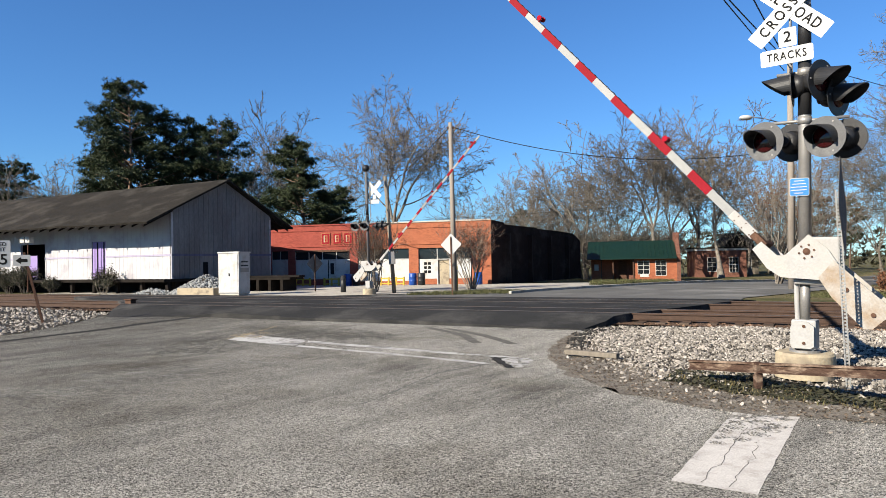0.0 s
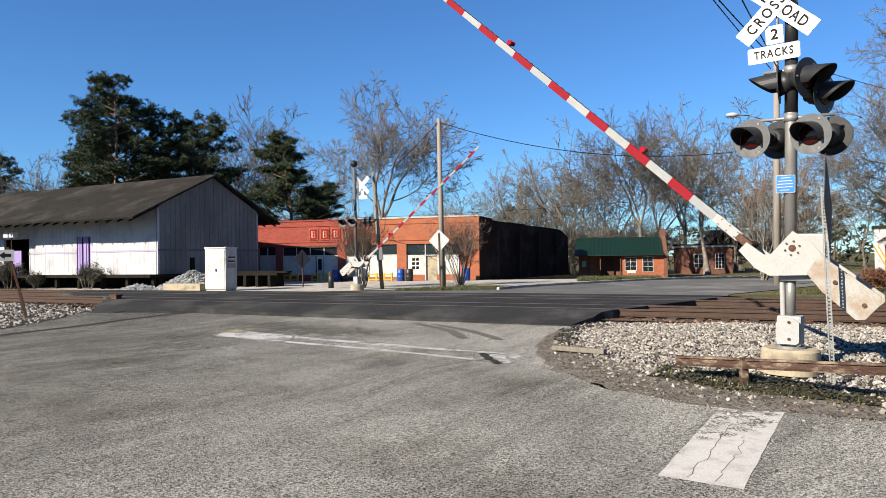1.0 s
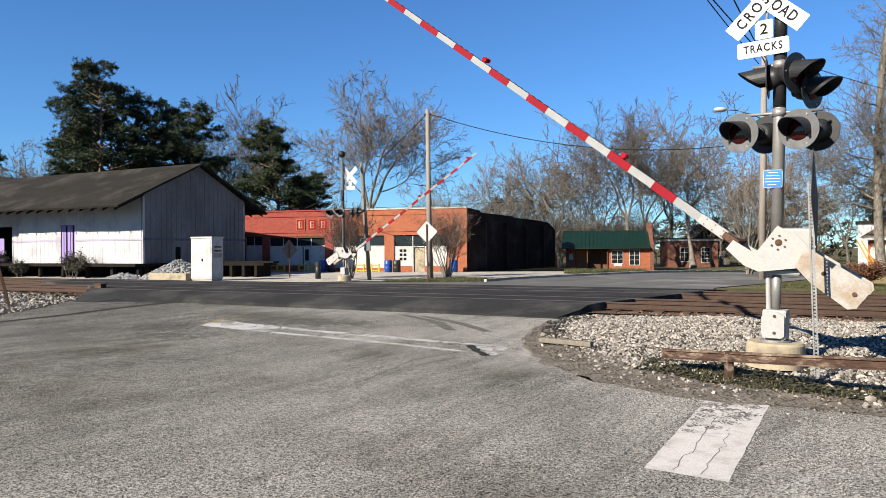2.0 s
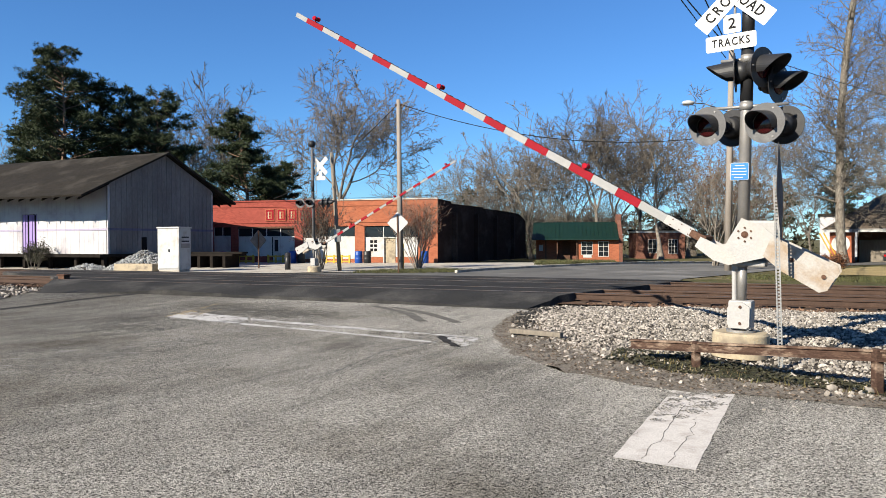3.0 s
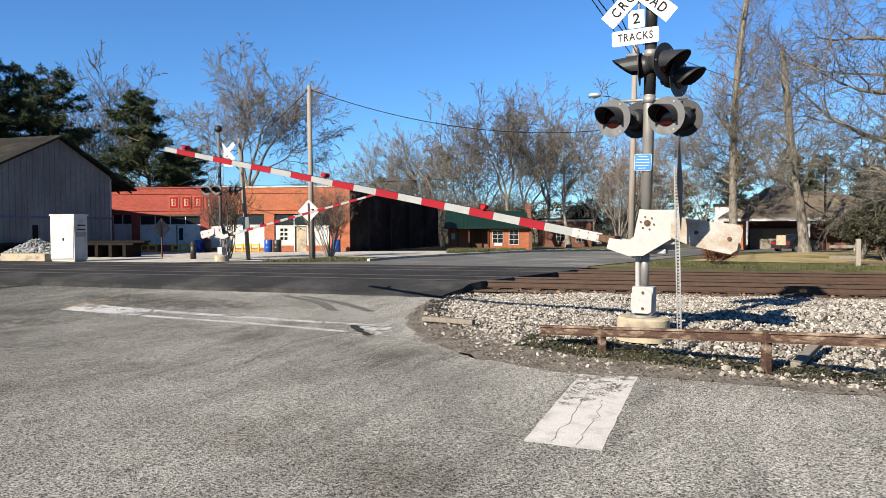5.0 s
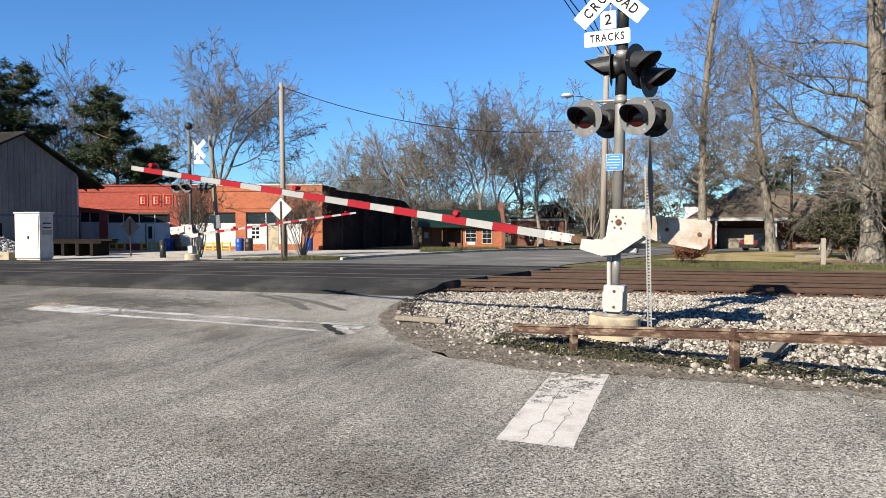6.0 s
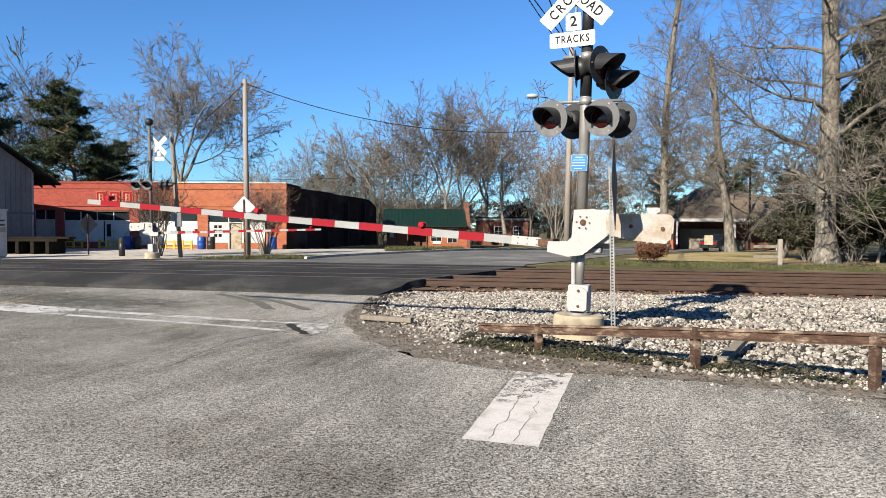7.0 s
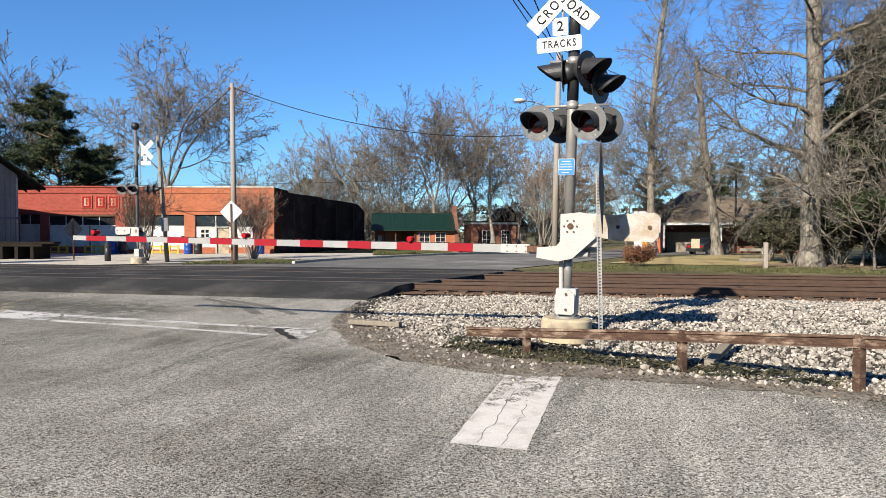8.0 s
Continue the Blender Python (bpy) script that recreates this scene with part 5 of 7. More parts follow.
def green_house():
    th = thing("green_roofed_house", pose(22.2, 68.0, -0.62, 0, 0, -14.0), "small orange brick house with a green metal roof", "house")
    W, H, DP = 8.0, 2.35, 6.5
    boxpart("wall", (-8.0, -5.9, 0.9, 1.1, 0, H), M_BRICK, th)
    boxpart("wall", (-5.9, -3.9, 1.6, 1.8, 0, H), M_SHADEBRICK, th, "porch wall in darker brick that paints its shade")
    boxpart("wall", (-3.9, 0.0, 0.0, 0.2, 0, H), M_BRICK, th)
    boxpart("wall", (-8.0, -7.8, 1.1, DP, 0, H), M_BRICK, th)
    boxpart("back_wall", (-8.0, 0.0, DP - 0.2, DP, 0, H), M_BRICK, th)
    boxpart("door", (-5.4, -4.6, 1.55, 1.599, 0, 2.05), M_DARKRUST, th, "dark red porch door")
    sash(th, -3.55, -2.55, 0.85, 2.05, 0.0)
    sash(th, -1.9, -1.0, 0.7, 2.1, 0.0)
    boxpart("notice_board", (-3.4, -2.6, -0.06, -0.041, 0.55, 0.82), M_WHITE, th)
    boxpart("meter_box", (-7.7, -7.3, 0.80, 0.899, 1.2, 1.8), M_WHITE, th)
    for x in (-7.0, -5.9, -4.0):
        boxpart("porch_post", (x - 0.05, x + 0.05, -0.15, -0.05, 0, H), M_DARKRUST, th)
    # end wall rising past the roof, with the chimney
    bm = bmesh.new()
    pts = [(-0.1, 0), (DP, 0), (DP, H), (DP / 2 + 0.9, H + 1.9), (DP / 2 - 0.9, H + 1.9), (-0.1, H + 0.35)]
    a = [bm.verts.new((0.35, y, z)) for y, z in pts]
    b = [bm.verts.new((0.0, y, z)) for y, z in pts]
    bm.faces.new(a)
    bm.faces.new(b[::-1])
    for i in range(6):
        bm.faces.new((a[i], b[i], b[(i + 1) % 6], a[(i + 1) % 6]))
    bmesh.ops.recalc_face_normals(bm, faces=bm.faces[:])
    # browner than the front: this end's shade is put into the brick
    part("end_wall", bm, M_SHADEBRICK, th)
    boxpart("chimney", (-0.1, 0.45, DP / 2 - 0.4, DP / 2 + 0.4, H + 1.5, H + 2.5), M_SHADEBRICK, th, "brown brick chimney", bevel=0.02)
    boxpart("side_window", (0.351, 0.37, 1.0, 1.9, 0.7, 2.1), M_WHITE, th, "pale side window")
    for sgn in (0, 1):
        y0 = -0.55 if not sgn else DP + 0.5
        z0, z1, ym = H - 0.02, H + 1.75, DP / 2
        n = 22
        for i in range(n):
            xa = -8.35 + 8.32 * i / n
            xb = -8.35 + 8.32 * (i + 1) / n
            bm = bmesh.new()
            for xx0, xx1, dz in ((xa, xb - 0.06, 0.0), (xb - 0.06, xb, 0.035)):
                vs = [bm.verts.new(v) for v in ((xx0, y0, z0 + dz), (xx1, y0, z0 + dz), (xx1, ym, z1 + dz), (xx0, ym, z1 + dz), (xx0, y0, z0 - 0.06), (xx1, y0, z0 - 0.06), (xx1, ym, z1 - 0.06), (xx0, ym, z1 - 0.06))]
                for q in ((0, 1, 2, 3), (7, 6, 5, 4), (0, 4, 5, 1), (1, 5, 6, 2), (2, 6, 7, 3), (3, 7, 4, 0)):
                    bm.faces.new([vs[k] for k in q])
            bmesh.ops.recalc_face_normals(bm, faces=bm.faces[:])
            part("roof_panel", bm, M_GREENROOF, th, "green standing-seam metal roof darkened for tree shadows")
    return th


green_house()


def brick_house():
    th = thing("brick_house", pose(28.4, 80.5, -0.65, 0, 0, -10.0), "low brick house with white cornice and pale windows", "house")
    boxpart("wall", (0.0, 5.4, 0, 0.25, 0, 3.1), M_SHADEBRICK, th)
    boxpart("wall", (5.15, 5.4, 0.25, 6, 0, 3.1), M_SHADEBRICK, th)
    boxpart("wall", (0.0, 0.25, 0.25, 6, 0, 3.1), M_SHADEBRICK, th)
    boxpart("back_wall", (0.25, 5.15, 5.75, 6.0, 0, 3.1), M_DARKSHADEBRICK, th)
    boxpart("cornice", (-0.1, 5.5, -0.12, 6.1, 3.102, 3.35), M_WHITE, th)
    boxpart("roof", (-0.2, 5.6, -0.25, 6.2, 3.351, 3.45), M_TIMBER, th)
    sash(th, 1.3, 2.2, 0.8, 2.3, 0.0)
    sash(th, 3.6, 4.5, 0.7, 2.3, 0.0, 3, 4)
    th2 = thing("dark_house", pose(35.5, 92.0, -0.7, 0, 0, -8.0), "shaded grey house with a steep roof", "house")
    boxpart("wall", (0, 4.8, 0, 0.2, 0, 3.0), M_GREYWOOD, th2)
    boxpart("wall", (0, 0.2, 0.2, 7, 0, 3.0), M_GREYWOOD, th2)
    boxpart("wall", (4.6, 4.8, 0.2, 7, 0, 3.0), M_GREYWOOD, th2)
    bm = bmesh.new()
    prism(bm, [(-0.4, 2.95), (5.2, 2.95), (2.4, 5.6)], -0.4, 7.3)
    part("roof", bm, M_SHINGLE, th2)
    boxpart("door", (1.4, 2.3, -0.03, -0.001, 0, 2.1), M_WHITE, th2)
    sash(th2, 3.0, 3.9, 0.9, 2.2, 0.0)


brick_house()


# ---------- low house with the hipped roof ----------
def hip_house():
    th = thing("hip_roofed_house", pose(46.5, 58.3, gz(46.5, 58.3), 0, 0, -38.5), "low house with a broad brown hipped roof and deep porch", "house")
    W, DP, H = 15.5, 11.0, 3.0
    boxpart("wall", (-W / 2, -W / 2 + 2.0, 0, 0.25, 0, H), M_BRICK, th)
    boxpart("wall", (W / 2 - 1.6, W / 2, 0, 0.25, 0, H), M_BRICK, th)
    boxpart("porch_wall", (-W / 2 + 2.0, W / 2 - 1.6, 3.0, 3.2, 0, H), M_SHADEBRICK, th, "porch wall in darker brick that paints the porch shade")
    # tan boards given darker grey wood, which puts porch shade into their colour
    boxpart("fence_screen", (-W / 2 + 2.2, -0.6, 2.4, 2.5, 0, 2.0), M_GREYWOOD, th, "tan board screen on the porch, darkened for its shade")
    for i in range(12):
        boxpart("screen_board", (-W / 2 + 2.2 + 0.41 * i, -W / 2 + 2.55 + 0.41 * i, 2.36, 2.399, 0.02, 2.05), M_GREYWOOD, th)
    for x in (-0.4, 3.4, 4.2):
        boxpart("column", (x - 0.16, x + 0.16, -0.1, 0.22, 0, H - 0.25), M_WHITE, th, "white porch column")
    boxpart("side_wall", (-W / 2, -W / 2 + 0.25, 0.25, DP, 0, H), M_BRICK, th)
    boxpart("side_wall", (W / 2 - 0.25, W / 2, 0.25, DP, 0, H), M_BRICK, th)
    boxpart("fascia", (-W / 2 - 0.55, W / 2 + 0.55, -0.55, -0.50, H - 0.25, H + 0.05), M_WHITE, th, "white fascia board")
    boxpart("porch_beam", (-W / 2, W / 2, 0.0, 0.2, H - 0.25, H - 0.02), M_WHITE, th)
    bm = bmesh.new()
    e = 0.6
    v = [bm.verts.new(p) for p in ((-W / 2 - e, -e, H), (W / 2 + e, -e, H), (W / 2 + e, DP + e, H), (-W / 2 - e, DP + e, H), (-3.2, DP / 2, H + 3.3), (2.6, DP / 2, H + 2.4), (-4.0, DP / 2, H + 3.3))]
    for q in ((0, 1, 5, 4, 6), (1, 2, 5), (2, 3, 6, 4, 5), (3, 0, 6), (3, 2, 1, 0)):
        bm.faces.new([v[k] for k in q])
    bmesh.ops.recalc_face_normals(bm, faces=bm.faces[:])
    part("roof", bm, M_HOUSEROOF, th, "brown shingle hipped roof")
    bm = bmesh.new()
    cyl(bm, (-W / 2 + 0.9, -0.06, 1.7), (-W / 2 + 0.9, -0.01, 1.7), 0.75, n=28)
    part("round_sign", bm, M_WHITE, th, "round white sign")
    th2 = thing("pale_building", pose(48.5, 77.5, -0.4, 0, 0, -33.0), "pale flat-roofed building behind the trees", "building")
    boxpart("wall", (0, 5, 0, 7, 0, 4.6), M_DEPOTW, th2)
    boxpart("roof_edge", (-0.2, 5.2, -0.2, 7.2, 4.602, 4.9), M_SHINGLE, th2)
    boxpart("window", (1, 2.2, -0.02, -0.002, 1, 2.4), M_GLASSD, th2)


hip_house()


# ---------- trees ----------
def tube(verts, faces, rings, sides):
    """Joins rings of (point, axis, radius) into a skin."""
    start = len(verts)
    for p, d, r in rings:
        ax = d.orthogonal().normalized()
        ay = d.cross(ax)
        for i in range(sides):
            a = 6.2832 * i / sides
            verts.append(p + ax * (math.cos(a) * r) + ay * (math.sin(a) * r))
    for k in range(len(rings) - 1):
        for i in range(sides):
            j = (i + 1) % sides
            faces.append((start + k * sides + i, start + k * sides + j, start + (k + 1) * sides + j, start + (k + 1) * sides + i))


def bare_tree(seed, height, r0, first=0.3, leaders=3, limbs=9, spread=48, lean=(0, 0), rmin=0.022, reach=0.55, wiggle=0.13, rise=0.07, dense=1.0, straight=False):
    """Meshes of a leafless tree: trunk with main limbs, and the crown of branches and twigs."""
    rnd = random.Random(seed)
    tv, tf, cv, cf = [], [], [], []
    per_metre = (0, 1.7, 2.5, 3.6, 0)

    def shoot(p, d, length, r, level, climb):
        """Grows one branch, and returns its rings."""
        n = max(2, int(length / (1.3, 0.8, 0.5, 0.36, 0.3)[level]))
        rend = max(rmin * 0.7, r * (0.55, 0.16, 0.25, 0.4, 0.5)[level])
        rings = []
        q, d = p.copy(), d.copy()
        bend = Vector((rnd.gauss(0, 1), rnd.gauss(0, 1), rnd.gauss(0, 0.4))) * (0.004 if level == 0 else 0.05)
        for i in range(n + 1):
            k = i / n
            rr = r + (rend - r) * k
            if level == 0:
                rr *= 1 + 0.5 * max(0, 1 - k * length / 1.1) ** 2
            rings.append((q.copy(), d.copy(), rr))
            w = wiggle * (0.16 if level == 0 and straight else 0.7 if level == 0 else 1.0 + 0.3 * level)
            d = (d + bend + Vector((rnd.gauss(0, w), rnd.gauss(0, w), rnd.gauss(0, w * 0.8) + climb))).normalized()
            q = q + d * (length / n)
        tube(*((tv, tf) if level < 2 else (cv, cf)), rings, (10, 6, 4, 3, 3)[level])
        return rings

    def at(rings, k):
        i = min(len(rings) - 2, int(k * (len(rings) - 1)))
        f = k * (len(rings) - 1) - i
        return rings[i][0].lerp(rings[i + 1][0], f), rings[i][1], rings[i][2] + (rings[i + 1][2] - rings[i][2]) * f

    def aside(d, ang, turn):
        side = d.orthogonal().normalized()
        side.rotate(Matrix.Rotation(turn, 3, d))
        return (d * math.cos(ang) + side * math.sin(ang)).normalized()

    def branch(p, d, length, r, level):
        rings = shoot(p, d, length, max(rmin, r), level, rise * (1.0 if level < 3 else 0.5))
        if level >= 4:
            return
        cnt = max(2, int(length * per_metre[level] * dense + rnd.random()))
        turn = rnd.uniform(0, 6.28)
        for c in range(cnt):
            k = 0.18 + 0.80 * (c + rnd.random() * 0.8) / cnt
            bp, bd, br = at(rings, min(k, 0.97))
            turn += 2.4 + rnd.uniform(-0.7, 0.7)
            nl = length * rnd.uniform(0.28, 0.62) * (1.15 - 0.5 * k)
            if nl > 0.2:
                branch(bp, aside(bd, radians(rnd.uniform(28, 62)), turn), nl, br * rnd.uniform(0.34, 0.58), level + 1)
        bp, bd, br = rings[-1]
        for sgn in (0, 3.14):
            nl = length * rnd.uniform(0.28, 0.45)
            if nl > 0.22:
                branch(bp, aside(bd, radians(rnd.uniform(12, 34)), turn + sgn), nl, br * 0.9, level + 1)

    up = Vector((lean[0], lean[1], 1)).normalized()
    bole = height * (0.9 if straight else max(first, 0.12) + 0.06)
    trunk = shoot(Vector((0, 0, -0.1)), up, bole, r0, 0, 0.02)
    if straight:
        for c in range(limbs):
            k = first + (0.97 - first) * (c + rnd.random() * 0.7) / limbs
            bp, bd, br = at(trunk, k)
            ang = radians(spread * rnd.uniform(0.75, 1.2) * (1.1 - 0.45 * k))
            branch(bp, aside(bd, ang, c * 2.4 + rnd.uniform(-0.5, 0.5)), height * reach * rnd.uniform(0.6, 1.1) * (1.12 - 0.85 * k), br * rnd.uniform(0.2, 0.36), 1)
    else:
        top, td, tr = trunk[-1]
        turn = rnd.uniform(0, 6.28)
        for c in range(leaders):
            turn += 6.283 / leaders + rnd.uniform(-0.4, 0.4)
            lead = shoot(top, aside(td, radians(rnd.uniform(10, 26)), turn), (height - bole) * rnd.uniform(0.88, 1.12), tr * 0.8, 1, 0.06)
            for i in range(limbs):
                k = 0.10 + 0.86 * (i + rnd.random() * 0.8) / limbs
                bp, bd, br = at(lead, k)
                branch(bp, aside(bd, radians(spread * rnd.uniform(0.6, 1.15)), i * 2.4 + turn), height * reach * rnd.uniform(0.55, 1.0) * (1.0 - 0.62 * k), br * rnd.uniform(0.34, 0.55), 2 if k > 0.7 else 1)
    return mesh_from([v[:] for v in tv], tf, "trunk"), mesh_from([v[:] for v in cv], cf, "crown")


def tree_thing(name, meshes, mats, label, category, group=""):
    th = thing(name, Matrix.Identity(4), label, category, group)
    for nm, me, mt in zip(("trunk", "crown", "foliage"), meshes, mats):
        me.materials.append(mt)
        o = new(nm, me)
        o.parent = th
        if nm != "foliage":
            for f in me.polygons:
                f.use_smooth = True
    return th


def clumps(verts, faces, rnd, c, size, n, width, up=0.25):
    """A tuft of thin blades round a point."""
    for _ in range(n):
        d = Vector((rnd.gauss(0, 1), rnd.gauss(0, 1), rnd.gauss(up, 0.65))).normalized()
        base = c + d * size * rnd.uniform(0.0, 0.45)
        tip = c + d * size * rnd.uniform(0.7, 1.15)
        w = d.orthogonal().normalized()
        w.rotate(Matrix.Rotation(rnd.uniform(0, 6.28), 3, d))
        w *= width * rnd.uniform(0.6, 1.4)
        k = len(verts)
        verts.extend((base + w, base - w, tip))
        faces.append((k, k + 1, k + 2))


def pine(seed, height, r0, crown_from=0.42, radius=3.6, tufts=620, cone=False, tuft=0.62):
    rnd = random.Random(seed)
    tv, tf, cv, cf, lv, lf = [], [], [], [], [], []
    rings = []
    q, d = Vector((0, 0, -0.1)), Vector((0, 0, 1))
    for i in range(11):
        rings.append((q.copy(), d.copy(), r0 * (1 - 0.88 * i / 10)))
        d = (d + Vector((rnd.gauss(0, 0.03), rnd.gauss(0, 0.03), 0.1))).normalized()
        q = q + d * height / 10
    tube(tv, tf, rings, 8)
    limbs = []
    nl = 64 if not cone else 70
    for i in range(nl):
        k = crown_from + (1 - crown_from) * (i + rnd.random()) / nl
        j = min(9, int(k * 10))
        p = rings[j][0].lerp(rings[j + 1][0], k * 10 - j)
        u = (k - crown_from) / (1 - crown_from)
        prof = (1 - u) ** 0.72 * (0.85 + 0.15 * math.sin(u * 17)) + 0.05 if cone else (0.35 + 1.1 * math.sin(math.pi * min(1, 0.18 + 0.8 * u))) * (1 - 0.25 * u)
        ln = radius * prof * rnd.uniform(0.6, 1.15) + 0.3
        a = rnd.uniform(0, 6.283)
        d = Vector((math.cos(a), math.sin(a), rnd.uniform(-0.1, 0.45) + 0.25 * u)).normalized()
        pts = [p + d * ln * f + Vector((0, 0, 0.12 * ln * f * f)) for f in (0, 0.35, 0.7, 1.0)]
        tube(cv, cf, [(x, d, 0.07 * (1 - 0.75 * f) * (0.5 + ln / 5)) for x, f in zip(pts, (0, 0.35, 0.7, 1))], 4)
        limbs.append((pts, ln))
    tot = sum(l for _, l in limbs)
    for pts, ln in limbs:
        for _ in range(max(3, int(tufts * ln / tot))):
            f = 1 - abs(rnd.gauss(0, 0.26))
            f = min(1.05, max(0.12, f))
            x = pts[0].lerp(pts[3], f) + Vector((rnd.gauss(0, 0.42), rnd.gauss(0, 0.42), rnd.gauss(0.1, 0.16))) * (0.45 + 0.16 * ln)
            clumps(lv, lf, rnd, x, tuft * rnd.uniform(0.7, 1.25), 24, 0.034)
    return [mesh_from([v[:] for v in a], b) for a, b in ((tv, tf), (cv, cf), (lv, lf))]


def put(proto, places, lift=-0.05):
    """First place takes the tree itself, the others copies: (x, y, scale, turn)."""
    for i, (x, y, s, turn) in enumerate(places):
        m = Matrix.Translation((x, y, gz(x, y) + lift)) @ pose(0, 0, 0, 0, 0, turn)
        if i == 0:
            proto.matrix_basis = m @ Matrix.Scale(s, 4)
            base = proto
        else:
            o = copy_thing(base, m)
            o.scale = (s, s, s)


def polar(deg, d):
    """A place by its bearing to the right of the first view and its distance."""
    return d * math.sin(radians(deg)), d * math.cos(radians(deg))


def row(items):
    return [(*polar(b, d), s, turn) for b, d, s, turn in items]


BARE = "leafless grey winter tree with fine twigs"
oak = tree_thing("bare_tree", bare_tree(11, 18, 0.32, 0.20, 3, 10, 46, rmin=0.026, reach=0.38), (M_BARK, M_BARK), BARE, "tree", "bare trees")
put(oak, row([(9.5, 88, 0.78, 120), (19.6, 92, 0.98, 60)]))
wide = tree_thing("bare_tree", bare_tree(57, 17.6, 0.32, 0.26, 3, 8, 50, rmin=0.027, reach=0.46, wiggle=0.15, dense=0.95), (M_BARK, M_BARK), "broad forked leafless tree beside the store", "tree", "bare trees")
put(wide, row([(-4.3, 66, 1.0, 20), (16.6, 78, 0.95, 200)]))
elm = tree_thing("bare_tree", bare_tree(12, 16, 0.26, 0.14, 3, 11, 50, rmin=0.027, reach=0.38, dense=0.9), (M_BARK, M_BARK), BARE, "tree", "bare trees")
put(elm, row([(21.2, 82, 1.15, 0), (-12.5, 84, 1.25, 80), (7.3, 92, 0.90, 140), (12.6, 95, 0.92, 200), (17.6, 97, 1.22, 300), (-14.6, 90, 1.12, 30), (2.8, 105, 0.72, 10), (24.5, 100, 0.85, 170)]))
ash = tree_thing("bare_tree", bare_tree(13, 15, 0.22, 0.12, 4, 8, 48, rmin=0.028, reach=0.36, dense=0.85), (M_BARK, M_BARK), BARE, "tree", "bare trees")
put(ash, row([(11.3, 82, 1.15, 40), (-9.4, 92, 1.15, 0), (-16.8, 88, 0.95, 100), (1.6, 98, 0.85, 160), (14.0, 90, 1.05, 220), (23.2, 96, 1.0, 280), (10.2, 97, 0.95, 75), (5.6, 99, 0.7, 15), (-22.5, 90, 0.85, 200), (-28.0, 95, 0.98, 300), (-30.5, 90, 0.92, 20), (-26.0, 84, 0.88, 140), (-27.0, 98, 0.95, 60), (-29.2, 88, 0.85, 240), (-31.6, 86, 0.85, 110), (26.3, 110, 0.9, 10), (8.6, 100, 0.9, 90), (-10.8, 99, 1.05, 330), (31.5, 104, 0.9, 30), (36.5, 98, 1.0, 150), (40.5, 100, 1.05, 210), (44.5, 88, 1.1, 290), (48.5, 76, 1.1, 60)]))
thicket = tree_thing("bare_shrub", bare_tree(14, 5.5, 0.06, 0.03, 6, 6, 50, rmin=0.02, reach=0.5, dense=1.1), (M_BARK, M_BARK), "tangled leafless undergrowth behind the buildings", "shrub", "undergrowth")
spots = []
rt = random.Random(77)
for b0, b1, d0, d1, n in ((6.5, 18, 80, 93, 40), (18, 27, 95, 112, 14), (-32, -19, 70, 84, 14), (-17, -1, 76, 92, 16), (1, 6, 92, 104, 6), (42.5, 46.5, 42, 58, 9), (47.2, 53, 36, 52, 14)):
    for _ in range(n):
        spots.append((rt.uniform(b0, b1), rt.uniform(d0, d1), rt.uniform(0.7, 1.35), rt.uniform(0, 360)))
put(thicket, row(spots))

# pale-barked street trees on the lawn
big = tree_thing("sycamore_tree", bare_tree(26, 24, 0.47, 0.15, limbs=30, spread=82, rmin=0.012, reach=0.46, wiggle=0.17, rise=0.03, dense=1.1, straight=True), (M_PALEBARK, M_PALEBARK), "large pale-barked leafless tree by the tracks", "tree")
put(big, [(26.45, 27.1, 1.0, 40)])
lean1 = tree_thing("sycamore_tree", bare_tree(22, 18, 0.40, 0.26, limbs=24, spread=80, lean=(-0.10, 0.06), rmin=0.014, reach=0.42, wiggle=0.17, rise=0.03, dense=1.1, straight=True), (M_PALEBARK, M_PALEBARK), "leaning pale-barked leafless tree on the lawn", "tree")
put(lean1, [(36.9, 47.1, 0.95, 0)])
lean2 = tree_thing("sycamore_tree", bare_tree(23, 26, 0.38, 0.20, limbs=46, spread=66, lean=(-0.06, 0.05), rmin=0.018, reach=0.27, wiggle=0.16, rise=0.05, dense=1.25, straight=True), (M_PALEBARK, M_PALEBARK), "tall slim pale-barked leafless tree", "tree")
put(lean2, [(39.3, 59.5, 1.05, 0)])

# pines and cedars
pn = tree_thing("pine_tree", pine(31, 19.4, 0.30, 0.22, 3.5, 3000, tuft=0.40), (M_PINEBARK, M_PINEBARK, M_NEEDLE), "tall dark green pine", "tree", "pines")
put(pn, row([(-23.7, 74, 1.0, 0), (-22.4, 79, 0.94, 90), (-25.2, 80, 0.72, 200)]))
pn2 = tree_thing("pine_tree", pine(32, 17, 0.26, 0.38, 2.6, 1500, tuft=0.40), (M_PINEBARK, M_PINEBARK, M_NEEDLE), "tall dark green pine", "tree", "pines")
put(pn2, row([(-20.1, 77, 0.98, 0), (-17.0, 76, 0.97, 120), (-18.4, 84, 0.95, 30), (-30.8, 100, 0.86, 60), (-32.2, 92, 0.82, 160), (6.2, 118, 0.62, 20), (33.6, 112, 0.75, 0), (37.2, 104, 0.72, 140), (27.5, 120, 0.7, 40), (29.6, 118, 0.62, 220), (39.0, 110, 0.7, 300)]))
cd = tree_thing("cedar_tree", pine(33, 14.5, 0.24, 0.06, 5.8, 3600, cone=True, tuft=0.46), (M_PINEBARK, M_PINEBARK, M_NEEDLE), "dark green conical cedar", "tree", "cedars")
